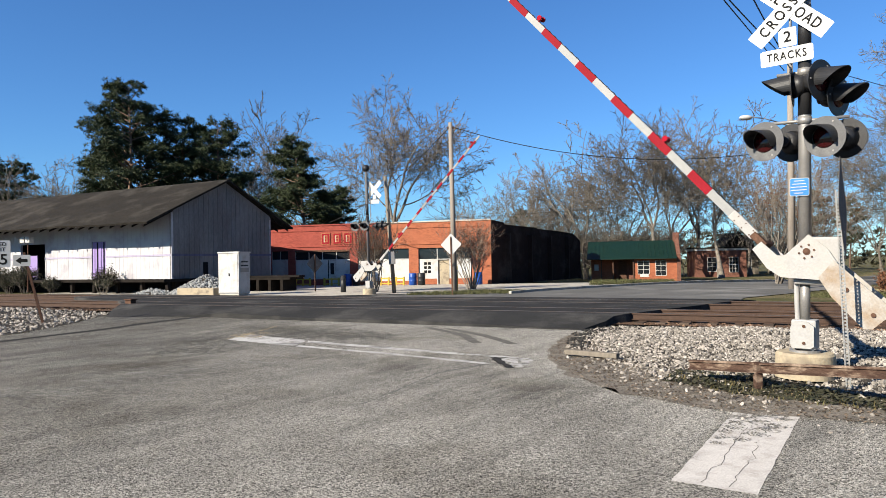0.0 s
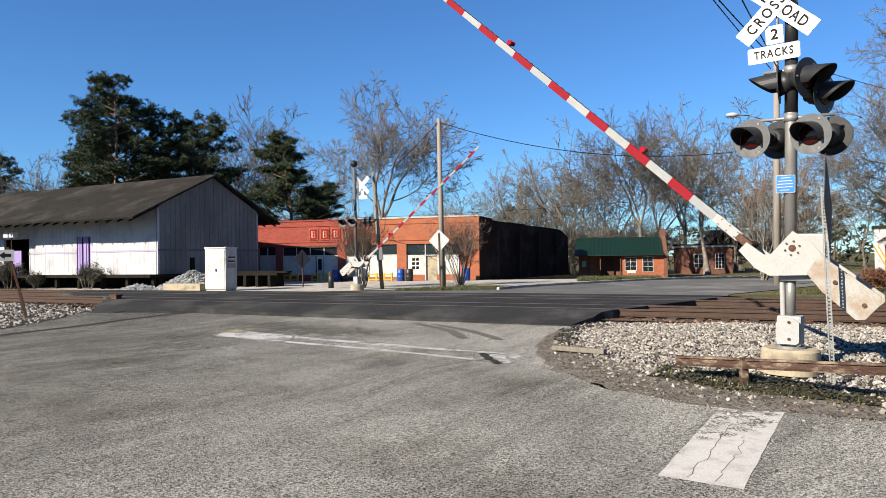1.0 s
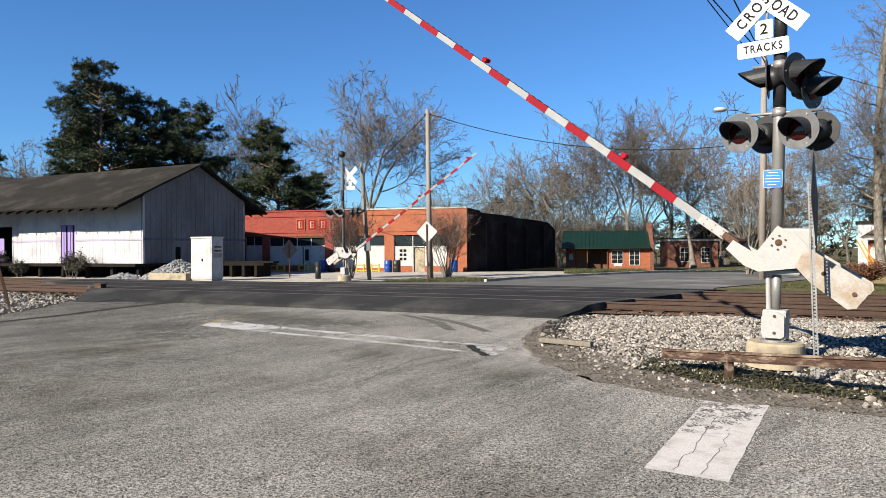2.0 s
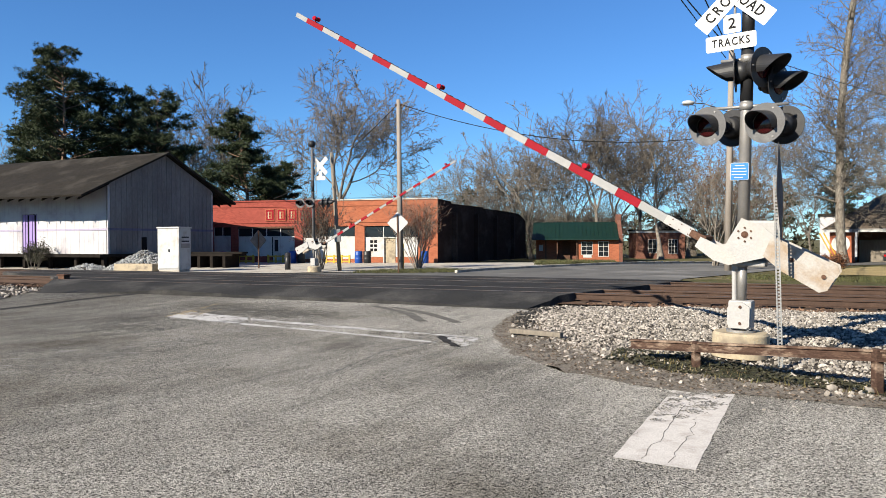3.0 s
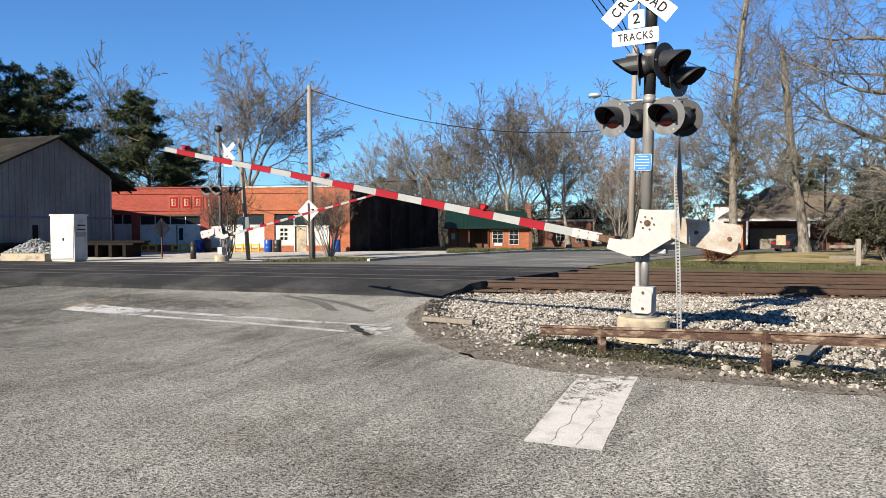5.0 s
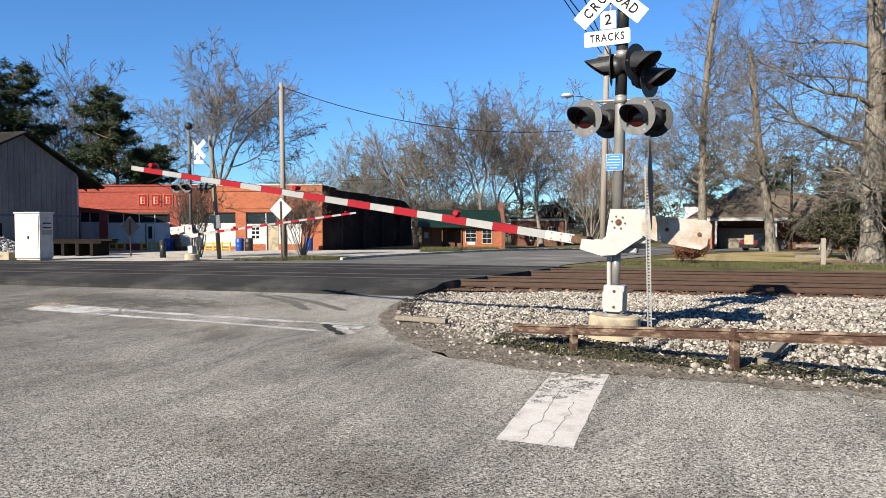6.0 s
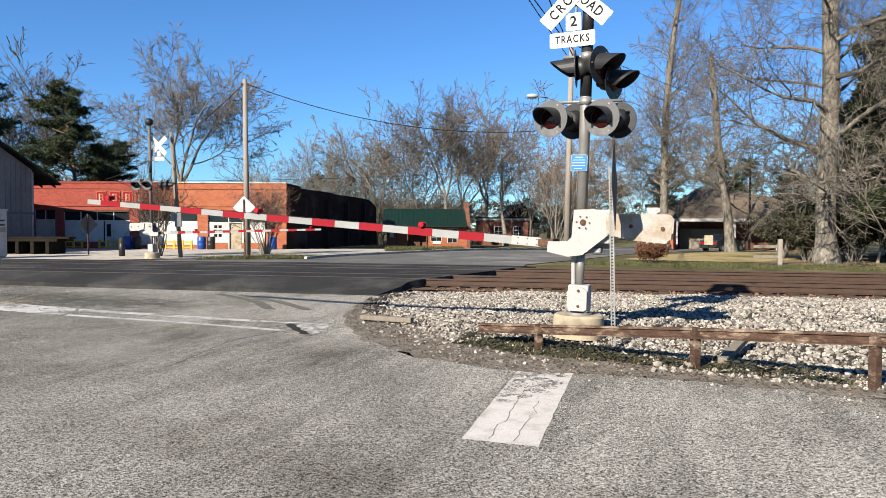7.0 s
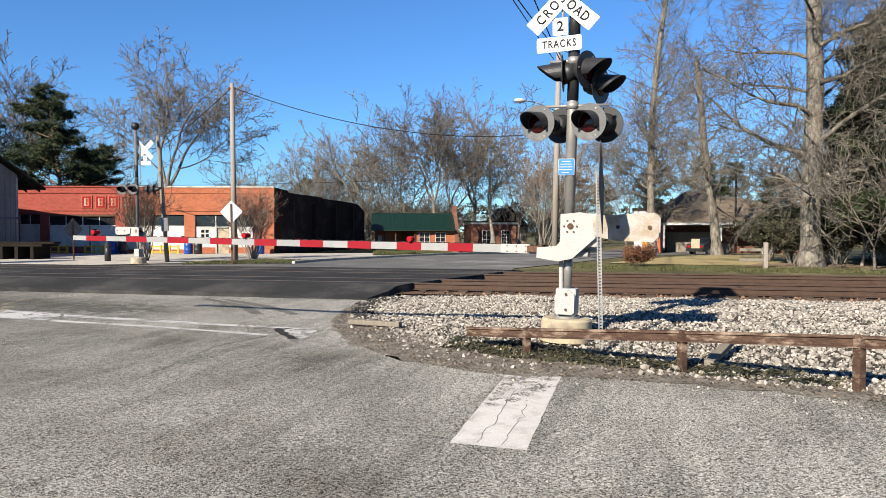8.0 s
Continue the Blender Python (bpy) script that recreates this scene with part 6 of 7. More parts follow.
put(cd, row([(-10.7, 72, 0.98, 0), (-8.6, 80, 0.72, 100), (49.3, 46, 0.95, 10), (51.2, 42, 1.0, 80), (53.4, 40, 1.0, 200), (50.0, 54, 1.05, 300), (41.8, 92, 0.6, 40), (46.3, 72, 0.75, 120)]))


def leafy(seed, height, spread, stems, leaves, leafmat, size=0.05, r=0.03, name="crape_myrtle", label="", cat="shrub", group=""):
    """A many-stemmed shrub, with a scatter of old leaves."""
    rnd = random.Random(seed)
    stems_, cv, cf, lv, lf = [], [], [], [], []

    def shoot(p, d, length, rad, level):
        rings = []
        q = p.copy()
        for i in range(5):
            rings.append((q.copy(), d.copy(), max(0.006, rad * (1 - 0.7 * i / 4))))
            d = (d + Vector((rnd.gauss(0, 0.12), rnd.gauss(0, 0.12), rnd.gauss(0.04, 0.08)))).normalized()
            q = q + d * length / 4
        if level == 0:
            stems_.append(([], []))
            tube(*stems_[-1], rings, 5)
        else:
            tube(cv, cf, rings, 3)
        if level < 3:
            for _ in range((6, 4, 3)[level]):
                i = rnd.randint(1 if level else 2, 4)
                nd = (d + Vector((rnd.gauss(0, 0.55), rnd.gauss(0, 0.55), rnd.gauss(0.15, 0.3)))).normalized()
                shoot(rings[i][0], nd, length * rnd.uniform(0.4, 0.6), rad * 0.5, level + 1)
        else:
            for _ in range(leaves):
                x = rings[rnd.randint(1, 4)][0] + Vector((rnd.gauss(0, 0.08), rnd.gauss(0, 0.08), rnd.gauss(0, 0.08)))
                clumps(lv, lf, rnd, x, size, 2, size * 0.35)
    for _ in range(stems):
        a = rnd.uniform(0, 6.283)
        o = rnd.uniform(0.3, 1.0)
        shoot(Vector((math.cos(a) * 0.2 * o, math.sin(a) * 0.2 * o, -0.05)), Vector((math.cos(a) * spread * o, math.sin(a) * spread * o, 1)).normalized(), height * rnd.uniform(0.5, 0.68), r, 0)
    th = thing(name, Matrix.Identity(4), label, cat, group)
    for nm, (a, b), mt in [("stem", s, M_BARK) for s in stems_] + [("crown", (cv, cf), M_BARK), ("foliage", (lv, lf), leafmat)]:
        o = new(nm, mesh_from([v[:] for v in a], b))
        o.data.materials.append(mt)
        o.parent = th
    return th


my = leafy(41, 4.6, 0.42, 15, 3, M_DEADLEAF, 0.07, 0.045, label="bare many-stemmed crape myrtle with rusty seed heads", group="crape myrtles")
put(my, [(1.7, 43.2, 0.92, 0), (-4.0, 41.8, 0.95, 100)])
my2 = leafy(42, 9.0, 0.38, 10, 2, M_DEADLEAF, 0.10, 0.06, label="tall crape myrtle with clinging reddish leaves", name="crape_myrtle")
put(my2, [(20.8, 44.5, 1.0, 0), (23.6, 45.0, 0.85, 120)])
sh = leafy(43, 1.7, 0.7, 9, 4, M_IVY, 0.08, 0.02, name="weed_shrub", label="scrubby dull green weed bush", group="weed bushes")
put(sh, [(-21.8, 45.8, 1.0, 0), (-29.5, 50.5, 1.15, 60), (-31.0, 51.2, 1.1, 160), (-26.5, 48.6, 0.7, 200), (-33.0, 52.0, 1.2, 250)])
rb = leafy(44, 1.0, 0.8, 12, 6, M_DEADLEAF, 0.08, 0.015, name="red_shrub", label="low reddish brown shrub by the tracks", cat="shrub")
put(rb, [(18.4, 29.2, 0.95, 0)])
hg = leafy(45, 2.4, 0.55, 12, 9, M_IVY, 0.13, 0.03, name="evergreen_shrub", label="dense dark evergreen shrub", group="evergreen shrubs")
put(hg, [(27.6, 29.5, 1.0, 0), (29.2, 28.2, 1.1, 50), (30.6, 26.6, 1.2, 150), (32.0, 24.6, 1.2, 200), (33.5, 26.0, 1.4, 250), (28.6, 32.4, 1.1, 300), (34.5, 22.0, 1.3, 40)])


def grass_tufts(name, poly, n, seed, h, x0, x1, y0, y1, label, material, height=gz):
    rnd = random.Random(seed)
    v, f = [], []
    for x, y, z in scatter(poly, n, seed, height, x0, x1, y0, y1):
        for _ in range(5):
            a = rnd.uniform(0, 6.28)
            d = Vector((math.cos(a) * 0.5, math.sin(a) * 0.5, 1)) * h * rnd.uniform(0.5, 1.3)
            w = Vector((-math.sin(a), math.cos(a), 0)) * 0.012
            p = Vector((x + rnd.gauss(0, 0.05), y + rnd.gauss(0, 0.05), z - 0.03))
            k = len(v)
            v.extend([(p + w)[:], (p - w)[:], (p + d)[:]])
            f.append((k, k + 1, k + 2))
    ob = new(name, mesh_from(v, f))
    ob.data.materials.append(material)
    return tagged(ob, label, "grass", kind="stuff")


grass_tufts("verge_grass", [(-1.9, 36.9), (0.5, 36.4), (3.5, 37.0), (4.6, 39.0), (2.5, 41.0), (0, 39.6), (-1.8, 38.2)], 1500, 51, 0.16, -2, 5, 36, 41.2, "green grass strip round the utility pole", M_BLADE)
grass_tufts("mound_grass", [(9.5, 46.5), (16.5, 50.8), (17.5, 55), (11, 52.5)], 1600, 52, 0.3, 9, 18, 46, 56, "rough grass in front of the brick house", M_BLADE)
grass_tufts("track_grass", [(14, 29.5), (20, 24.5), (34, 17.5), (36, 19.5), (26, 26.5), (17, 32)], 5000, 53, 0.09, 14, 36, 17, 32, "green winter grass beside the tracks", M_BLADE)
grass_tufts("street_weeds", [(2.9, 9.6), (3.6, 8.3), (4.9, 7.2), (6.3, 5.8), (6.6, 6.3), (5.2, 7.9), (4.3, 9.2), (3.4, 10.4)], 130, 54, 0.10, 2.8, 7, 5.7, 10.5, "dry weeds along the guard rail", M_WEED, height=ballz)


def far_woods():
    """The wooded skyline all round, uneven, of many small twig clumps."""
    rnd = random.Random(99)
    v, f = [], []
    for i in range(2600):
        b = rnd.uniform(-62, 78)
        d = rnd.uniform(125, 190)
        x, y = polar(b, d)
        h = (6.5 + 3.5 * noise.noise(Vector((b * 0.16, 0, 3))) + 2.0 * noise.noise(Vector((b * 0.7, 0, 9)))) * d / 150
        z = rnd.uniform(0.0, 1.0) ** 0.8 * h
        clumps(v, f, rnd, Vector((x, y, z - 0.4)), rnd.uniform(0.9, 1.9), 10, 0.22, 0.5)
    ob = new("far_woods", mesh_from([p[:] for p in v], f))
    ob.data.materials.append(M_FARTREE)
    return tagged(ob, "brown winter woods along the skyline", "woods", kind="stuff")


far_woods()


# ---------- guard rail of old rail ----------
def guard_rail():
    th = thing("guard_rail", Matrix.Identity(4), "rusty guard rail made from old track rail on posts", "guard rail")
    pts = [Vector((3.28, 9.61, 0.270)), Vector((3.86, 8.86, 0.325)), Vector((5.12, 7.24, 0.455)), Vector((6.22, 5.82, 0.555)), Vector((7.45, 4.25, 0.60)), Vector((9.3, 1.9, 0.62)), Vector((12.0, -1.5, 0.64))]
    for a, b in zip(pts, pts[1:]):
        d = (b - a)
        m = Matrix.Translation(a) @ pose(0, 0, 0, 0, 0, math.degrees(math.atan2(d.y, d.x)))
        bm = bmesh.new()
        L = math.hypot(d.x, d.y)
        ends = [[bm.verts.new((x, y * 0.8, z * 0.72 - 0.10 + (d.z if x else 0))) for y, z in rail_profile()] for x in (0, L)]
        k = len(ends[0])
        for i in range(k):
            bm.faces.new((ends[0][i], ends[1][i], ends[1][(i + 1) % k], ends[0][(i + 1) % k]))
        bm.faces.new(ends[0])
        bm.faces.new(ends[1][::-1])
        bmesh.ops.recalc_face_normals(bm, faces=bm.faces[:])
        part("rail", bm, M_RUST, th, "flaking rusty rail", m)
    for p in pts[1:-1]:
        bm = bmesh.new()
        box(bm, p.x - 0.045, p.x + 0.045, p.y - 0.045, p.y + 0.045, -0.05, p.z + 0.03, 0.012)
        part("post", bm, M_RUST, th, "stubby rusted steel post")
    return th


guard_rail()


def perforated_post():
    th = thing("sign_post", pose(4.84, 8.62, 0.05) @ pose(0, 0, 0, 0, -1.4, -27), "diamond sign seen edge-on atop a perforated galvanised post", "road sign")
    bm = bmesh.new()
    prism(bm, [(-0.03, 0), (-0.014, 0), (-0.014, 2.4), (-0.03, 2.4)], -0.012, 0.012)
    part("flange", bm, M_GALV, th)
    bm = bmesh.new()
    prism(bm, [(0.014, 0), (0.03, 0), (0.03, 2.4), (0.014, 2.4)], -0.012, 0.012)
    part("flange", bm, M_GALV, th)
    bm = bmesh.new()
    z = 0.0
    while z < 2.38:
        box(bm, -0.014, 0.014, 0.004, 0.010, z, z + 0.022)
        z += 0.042
    web = part("web", bm, M_GALV, th, "web punched with a row of holes")
    bm = bmesh.new()
    prism(bm, [(0.04, -0.62), (0.62, -0.04), (0.62, 0.04), (0.04, 0.62), (-0.04, 0.62), (-0.62, 0.04), (-0.62, -0.04), (-0.04, -0.62)], -0.002, 0.002)
    plate = part("sign_plate", bm, M_SIGNBACK, th, "weathered diamond sign plate turned edge-on", m=pose(0.045, 0.0, 2.18, 0, 0, 84))
    for z in (-0.3, 0.3):
        bm = bmesh.new()
        cyl(bm, (0, -0.008, z), (0, 0.03, z), 0.012, n=8)
        part("sign_bolt", bm, M_GALV, plate)
    return th


perforated_post()


# ---------- railway cabinet, concrete, gravel heap, timber stack ----------
def cabinet():
    th = thing("signal_cabinet", pose(-12.02, 40.1, gz(-12, 40.5), 0, 0, -24.0), "tall white steel signal cabinet beside the track", "cabinet")
    boxpart("body", (-0.72, 0.72, 0.0, 0.95, 0.12, 2.38), M_WHITE, th, bevel=0.02)
    boxpart("roof", (-0.76, 0.76, -0.04, 1.0, 2.381, 2.46), M_WHITE, th, bevel=0.01)
    boxpart("plinth", (-0.68, 0.68, 0.05, 0.9, 0.0, 0.12), M_CONC, th)
    d = boxpart("door", (-0.66, 0.66, -0.025, -0.001, 0.2, 2.3), M_WHITE, th)
    boxpart("handle", (0.05, 0.12, -0.06, -0.026, 1.1, 1.25), M_BLACK, d)
    for i in range(3):
        boxpart("text_bar", (0.721, 0.725, 0.2, 0.8, 1.85 - 0.22 * i, 1.93 - 0.22 * i), M_BLACK, th)
    boxpart("louvre", (0.721, 0.735, 0.15, 0.85, 1.3, 1.55), M_ALU, th)
    return th


cabinet()
b = boxpart("concrete_block", (-0.95, 1.75, 0, 0.9, 0, 0.42), M_CREAM, bevel=0.03, m=pose(-14.6, 41.2, gz(-14, 41), 0, 0, -24))
tagged(b, "cream concrete foundation block beside the cabinet", "concrete block")


def heap(name, x, y, rx, ry, h, n, seed, label):
    rnd = random.Random(seed)
    pl_ = []
    for _ in range(n):
        a, r = rnd.uniform(0, 6.283), rnd.random() ** 0.5
        z = h * max(0, 1 - r) ** 0.9
        pl_.append((x + rx * r * math.cos(a), y + ry * r * math.sin(a), gz(x, y) + z * rnd.uniform(0.85, 1.0)))
    ob = stones(name, pl_, size_list(n, 0.05, 0.10, seed), M_GREYSTONE, label, seed)
    bm = bmesh.new()
    cyl(bm, (x, y, gz(x, y) - 0.05), (x, y, gz(x, y) + h * 0.93), 1.0, 0.03, n=24)
    for v in bm.verts:
        v.co.x = x + (v.co.x - x) * rx * 0.97
        v.co.y = y + (v.co.y - y) * ry * 0.97
    tagged(part(name + "_core", bm, M_SHADEBED), label, "gravel heap")


heap("gravel_heap", -14.3, 43.3, 2.3, 1.5, 1.22, 2300, 61, "heap of grey gravel by the depot")
heap("gravel_heap", -17.6, 43.4, 1.3, 0.8, 0.40, 500, 62, "low spill of grey gravel by the depot")


def timber_stack():
    th = thing("timber_stack", pose(-11.2, 46.6, -0.02, 0, 0, -20), "stack of timbers and pallets darkened for the depot's shadow", "timber stack")
    for i in range(4):
        boxpart("bearer", (-1.5 + 0.9 * i, -1.3 + 0.9 * i, -0.8, 0.8, 0.0, 0.75), M_TIMBER, th)
    for j in range(4):
        boxpart("plank", (-1.9, 1.9, -0.8 + 0.42 * j, -0.45 + 0.42 * j, 0.755, 0.90), M_TIMBER, th, bevel=0.01)
    boxpart("plank", (-1.6, 2.4, -0.5, 0.2, 0.905, 1.02), M_TIMBER, th, bevel=0.01)


timber_stack()


def drum(places, material, label):
    th = thing("plastic_drum", Matrix.Identity(4), label, "drum", "drums in front of the store")
    bm = bmesh.new()
    prof = [(0.27, 0.0), (0.29, 0.03), (0.29, 0.28), (0.30, 0.30), (0.29, 0.32), (0.29, 0.58), (0.30, 0.60), (0.29, 0.62), (0.29, 0.85), (0.26, 0.89)]
    n = 20
    rings = [[bm.verts.new((r * math.cos(6.2832 * i / n), r * math.sin(6.2832 * i / n), z)) for i in range(n)] for r, z in prof]
    for a, b2 in zip(rings, rings[1:]):
        for i in range(n):
            bm.faces.new((a[i], a[(i + 1) % n], b2[(i + 1) % n], b2[i]))
    bm.faces.new(rings[-1])
    part("body", bm, material, th, smooth=True)
    bm = bmesh.new()
    cyl(bm, (0.14, 0, 0.89), (0.14, 0, 0.915), 0.035, n=10)
    part("bung", bm, M_BLACK, th)
    for i, (x, y) in enumerate(places):
        m = pose(x, y, gz(x, y) + 0.012, 0, 0, i * 40)
        if i == 0:
            th.matrix_basis = m
        else:
            copy_thing(th, m)


drum([(-2.25, 53.0), (-7.26, 54.6), (2.56, 52.1), (-12.5, 55.0)], M_BARREL, "blue plastic drum standing before the store")
drum([(-1.62, 52.9), (-6.6, 54.4)], M_BLACK, "black plastic drum standing before the store")


def rack(x, y):
    th = thing("yellow_rack", pose(x, y, gz(x, y) + 0.012, 0, 0, -16), "low yellow steel rack before the store", "rack", "yellow racks")
    for i in (-0.9, -0.3, 0.3, 0.9):
        boxpart("leg", (i - 0.06, i + 0.06, -0.06, 0.06, 0, 0.62), M_YELLOW, th)
    boxpart("rail", (-0.95, 0.95, -0.05, 0.05, 0.46, 0.56), M_YELLOW, th)
    boxpart("rail", (-0.95, 0.95, -0.05, 0.05, 0.1, 0.18), M_YELLOW, th)


rack(-11.2, 55.8)
rack(-8.3, 55.0)
rack(-3.8, 53.5)


def bollard(x, y, h, r, material, label):
    th = thing("bollard", pose(x, y, gz(x, y)), label, "bollard")
    bm = bmesh.new()
    cyl(bm, (0, 0, -0.1), (0, 0, h), r, n=14)
    bmesh.ops.create_uvsphere(bm, u_segments=14, v_segments=6, radius=r, matrix=Matrix.Translation((0, 0, h)) @ Matrix.Diagonal((1, 1, 0.4, 1)))
    part("post", bm, material, th, smooth=True)
    bm = bmesh.new()
    cyl(bm, (0, 0, h * 0.75), (0, 0, h * 0.85), r + 0.004, n=14)
    part("band", bm, M_WHITE if material is M_YELLOW else M_BLACK, th)


bollard(-5.85, 41.9, 0.95, 0.16, M_BLACK, "leaning black timber bollard")
bollard(0.72, 40.6, 1.45, 0.11, M_YELLOW, "yellow steel bollard beside the utility pole")


# ---------- signs ----------
def diamond(x, y, zc, half, post_h, material, yaw, label, lean=0.0):
    th = thing("diamond_sign", pose(x, y, gz(x, y)) @ pose(0, 0, 0, 0, lean, yaw), label, "road sign", "diamond signs")
    bm = bmesh.new()
    rounded(bm, half * 1.414, half * 1.414, 0.05, 0.004)
    part("sign_face", bm, material, th, m=Matrix.Translation((0, 0.03, zc)) @ pose(0, 0, 0, 90, 0, 0) @ pose(0, 0, 0, 0, 0, 45))
    bm = bmesh.new()
    prism(bm, [(-0.035, -0.1), (0.035, -0.1), (0.035, post_h), (-0.035, post_h)], -0.02, 0.024)
    part("post", bm, M_GALV if material is M_ALU else M_DARKRUST, th)
    bm = bmesh.new()
    for z in (zc - 0.25, zc + 0.25):
        cyl(bm, (0, -0.03, z), (0, 0.035, z), 0.015, n=8)
    part("bolt", bm, M_DARKRUST, th)


diamond(0.46, 36.5, 2.56, 0.57, 2.95, M_SIGNW, -20, "back of a white diamond road sign on a thin post", -1.0)
diamond(-7.9, 44.2, 1.72, 0.62, 2.3, M_DISC, 48, "bare grey back of a diamond road sign", 0.0)


def street_signs():
    th = thing("speed_sign", pose(-12.55, 20.2, 0.05, 0, 0, 22), "white speed limit sign on a dark post", "road sign")
    bm = bmesh.new()
    rounded(bm, 0.61, 0.76, 0.04, 0.003)
    f = part("sign_face", bm, M_SIGNW, th, "white sign face with black letters", pose(0, 0, 2.06, 90, 0, 0))
    lettering("SPEED", 0.155, M_LETTER, f, pose(0, 0.27, 0.002))
    lettering("LIMIT", 0.155, M_LETTER, f, pose(0, 0.12, 0.002))
    lettering("5", 0.42, M_LETTER, f, pose(0.14, -0.17, 0.002))
    bm = bmesh.new()
    box(bm, -0.03, 0.03, 0.005, 0.05, -0.1, 2.4)
    part("post", bm, M_DARKRUST, th)
    th = thing("leaning_sign", pose(-12.15, 21.7, 0.08, 0, -13, 20), "small arrow sign on a leaning dark post", "road sign")
    bm = bmesh.new()
    box(bm, -0.035, 0.035, -0.03, 0.03, -0.1, 2.15)
    part("post", bm, M_DARKRUST, th)
    bm = bmesh.new()
    rounded(bm, 0.46, 0.34, 0.03, 0.004)
    f = part("sign_face", bm, M_SIGNW, th, m=pose(-0.10, -0.04, 1.92, 90, 13, 0))
    bm = bmesh.new()
    a = [bm.verts.new((x, y, z)) for z in (0.001, 0.003) for x, y in ((-0.17, 0.0), (-0.02, 0.11), (-0.02, 0.05), (0.15, 0.05), (0.15, -0.05), (-0.02, -0.05), (-0.02, -0.11))]
    bm.faces.new(a[7:])
    bm.faces.new(a[:7][::-1])
    for i in range(7):
        bm.faces.new((a[i], a[(i + 1) % 7], a[7 + (i + 1) % 7], a[7 + i]))
    part("arrow", bm, M_LETTER, f)
    th = thing("flood_lamp", pose(-29.1, 50.2, 0.1, 0, 0, -25), "pair of small white floodlights on a post", "lamp")
    bm = bmesh.new()
    cyl(bm, (0, 0, 0), (0, 0, 3.5), 0.04, n=8)
    part("post", bm, M_DARKRUST, th)
    for x in (-0.28, 0.28):
        boxpart("lamp", (x - 0.24, x + 0.24, -0.25, 0.1, 3.42, 3.85), M_WHITE, th, bevel=0.05)


street_signs()


# ---------- poles and wires ----------
def wire(name, a, b, sag, r, label, parent=None):
    a, b = Vector(a), Vector(b)
    n = 24
    pts = [a.lerp(b, i / n) - Vector((0, 0, sag * 4 * (i / n) * (1 - i / n))) for i in range(n + 1)]
    v, f = [], []
    tube(v, f, [(p, (b - a).normalized(), r) for p in pts], 5)
    ob = new(name, mesh_from([p[:] for p in v], f))
    ob.data.materials.append(M_WIRE)
    return tagged(ob, label, "wire")


def utility_pole(x, y, h, r, lean, label, arm=False):
    th = thing("utility_pole", pose(x, y, gz(x, y)) @ pose(0, 0, 0, 0, lean, 0), label, "utility pole", "utility poles")
    bm = bmesh.new()
    cyl(bm, (0, 0, -0.2), (0, 0, h), r, r * 0.68, n=16)
    part("pole", bm, M_POLE, th, smooth=True)
    bm = bmesh.new()
    cyl(bm, (-0.12, 0, h - 0.3), (0.16, 0, h - 0.3), 0.03, n=8)
    cyl(bm, (0.16, 0, h - 0.36), (0.16, 0, h - 0.22), 0.05, n=8)
    cyl(bm, (-0.14, 0, h - 0.36), (-0.14, 0, h - 0.22), 0.05, n=8)
    part("insulator", bm, M_DARKRUST, th)
    if arm:
        z = 8.3
        bm = bmesh.new()
        pts = [Vector((0, 0, z)), Vector((-0.8, -0.3, z + 0.18)), Vector((-1.7, -0.7, z + 0.30)), Vector((-2.5, -1.0, z + 0.28))]
        for p, q in zip(pts, pts[1:]):
            cyl(bm, p, q, 0.03, n=8)
        a = part("lamp_arm", bm, M_ALU, th, smooth=True)
        bm = bmesh.new()
        bmesh.ops.create_uvsphere(bm, u_segments=12, v_segments=8, radius=0.28, matrix=Matrix.Translation((-2.75, -1.1, z + 0.25)) @ Matrix.Diagonal((1.2, 0.6, 0.45, 1)))
        part("lamp_head", bm, M_WHITE, a, "white street lamp head", smooth=True)
    return th


utility_pole(0.62, 39.3, 9.35, 0.16, -0.55, "weathered wooden utility pole in the grass strip")
utility_pole(17.8, 36.6, 12.3, 0.19, 1.0, "pale wooden utility pole with a street lamp arm", arm=True)
gp = thing("steel_pole", pose(-2.72, 39.6, 0.0) @ pose(0, 0, 0, 0, -3.6, 0), "leaning grey-green steel pole beside the far signal", "pole")
bm = bmesh.new()
cyl(bm, (0, 0, -0.1), (0, 0, 6.5), 0.115, 0.10, n=14)
part("pole", bm, M_GREYWOOD, gp, smooth=True)
boxpart("bell_box", (-0.15, 0.2, -0.25, 0.0, 1.6, 2.3), M_ALU, gp, bevel=0.03)
lp = thing("lamp_post", pose(47.5, 58.0, gz(47.5, 58.0)), "thin dark lamp post on the lawn", "lamp post")
bm = bmesh.new()
cyl(bm, (0, 0, 0), (0, 0, 8.2), 0.13, 0.09, n=10)
part("pole", bm, M_TIMBER, lp)
boxpart("lamp_head", (-0.3, 0.3, -0.15, 0.15, 8.2, 8.4), M_BLACK, lp)
wire("wire", (0.45, 39.2, 9.05), (-9.0, 57.0, 5.0), 0.7, 0.022, "black cable slung from the utility pole")
wire("wire", (0.75, 39.2, 9.05), (17.75, 36.6, 7.15), 1.05, 0.022, "black cable slung from the utility pole")
wire("wire", (-45, 75, 6.0), (40, 80, 9.0), 1.2, 0.018, "thin black cable behind the store")
wire("wire", (17.6, 36.6, 12.0), (-8.0, 4.0, 15.3), 0.5, 0.03, "heavy black overhead cable")
wire("wire", (17.7, 36.6, 12.0), (-4.0, 3.6, 15.5), 0.5, 0.03, "heavy black overhead cable")
wire("wire", (17.7, 36.6, 11.2), (-6.5, 3.6, 13.9), 0.4, 0.024, "heavy black overhead cable")
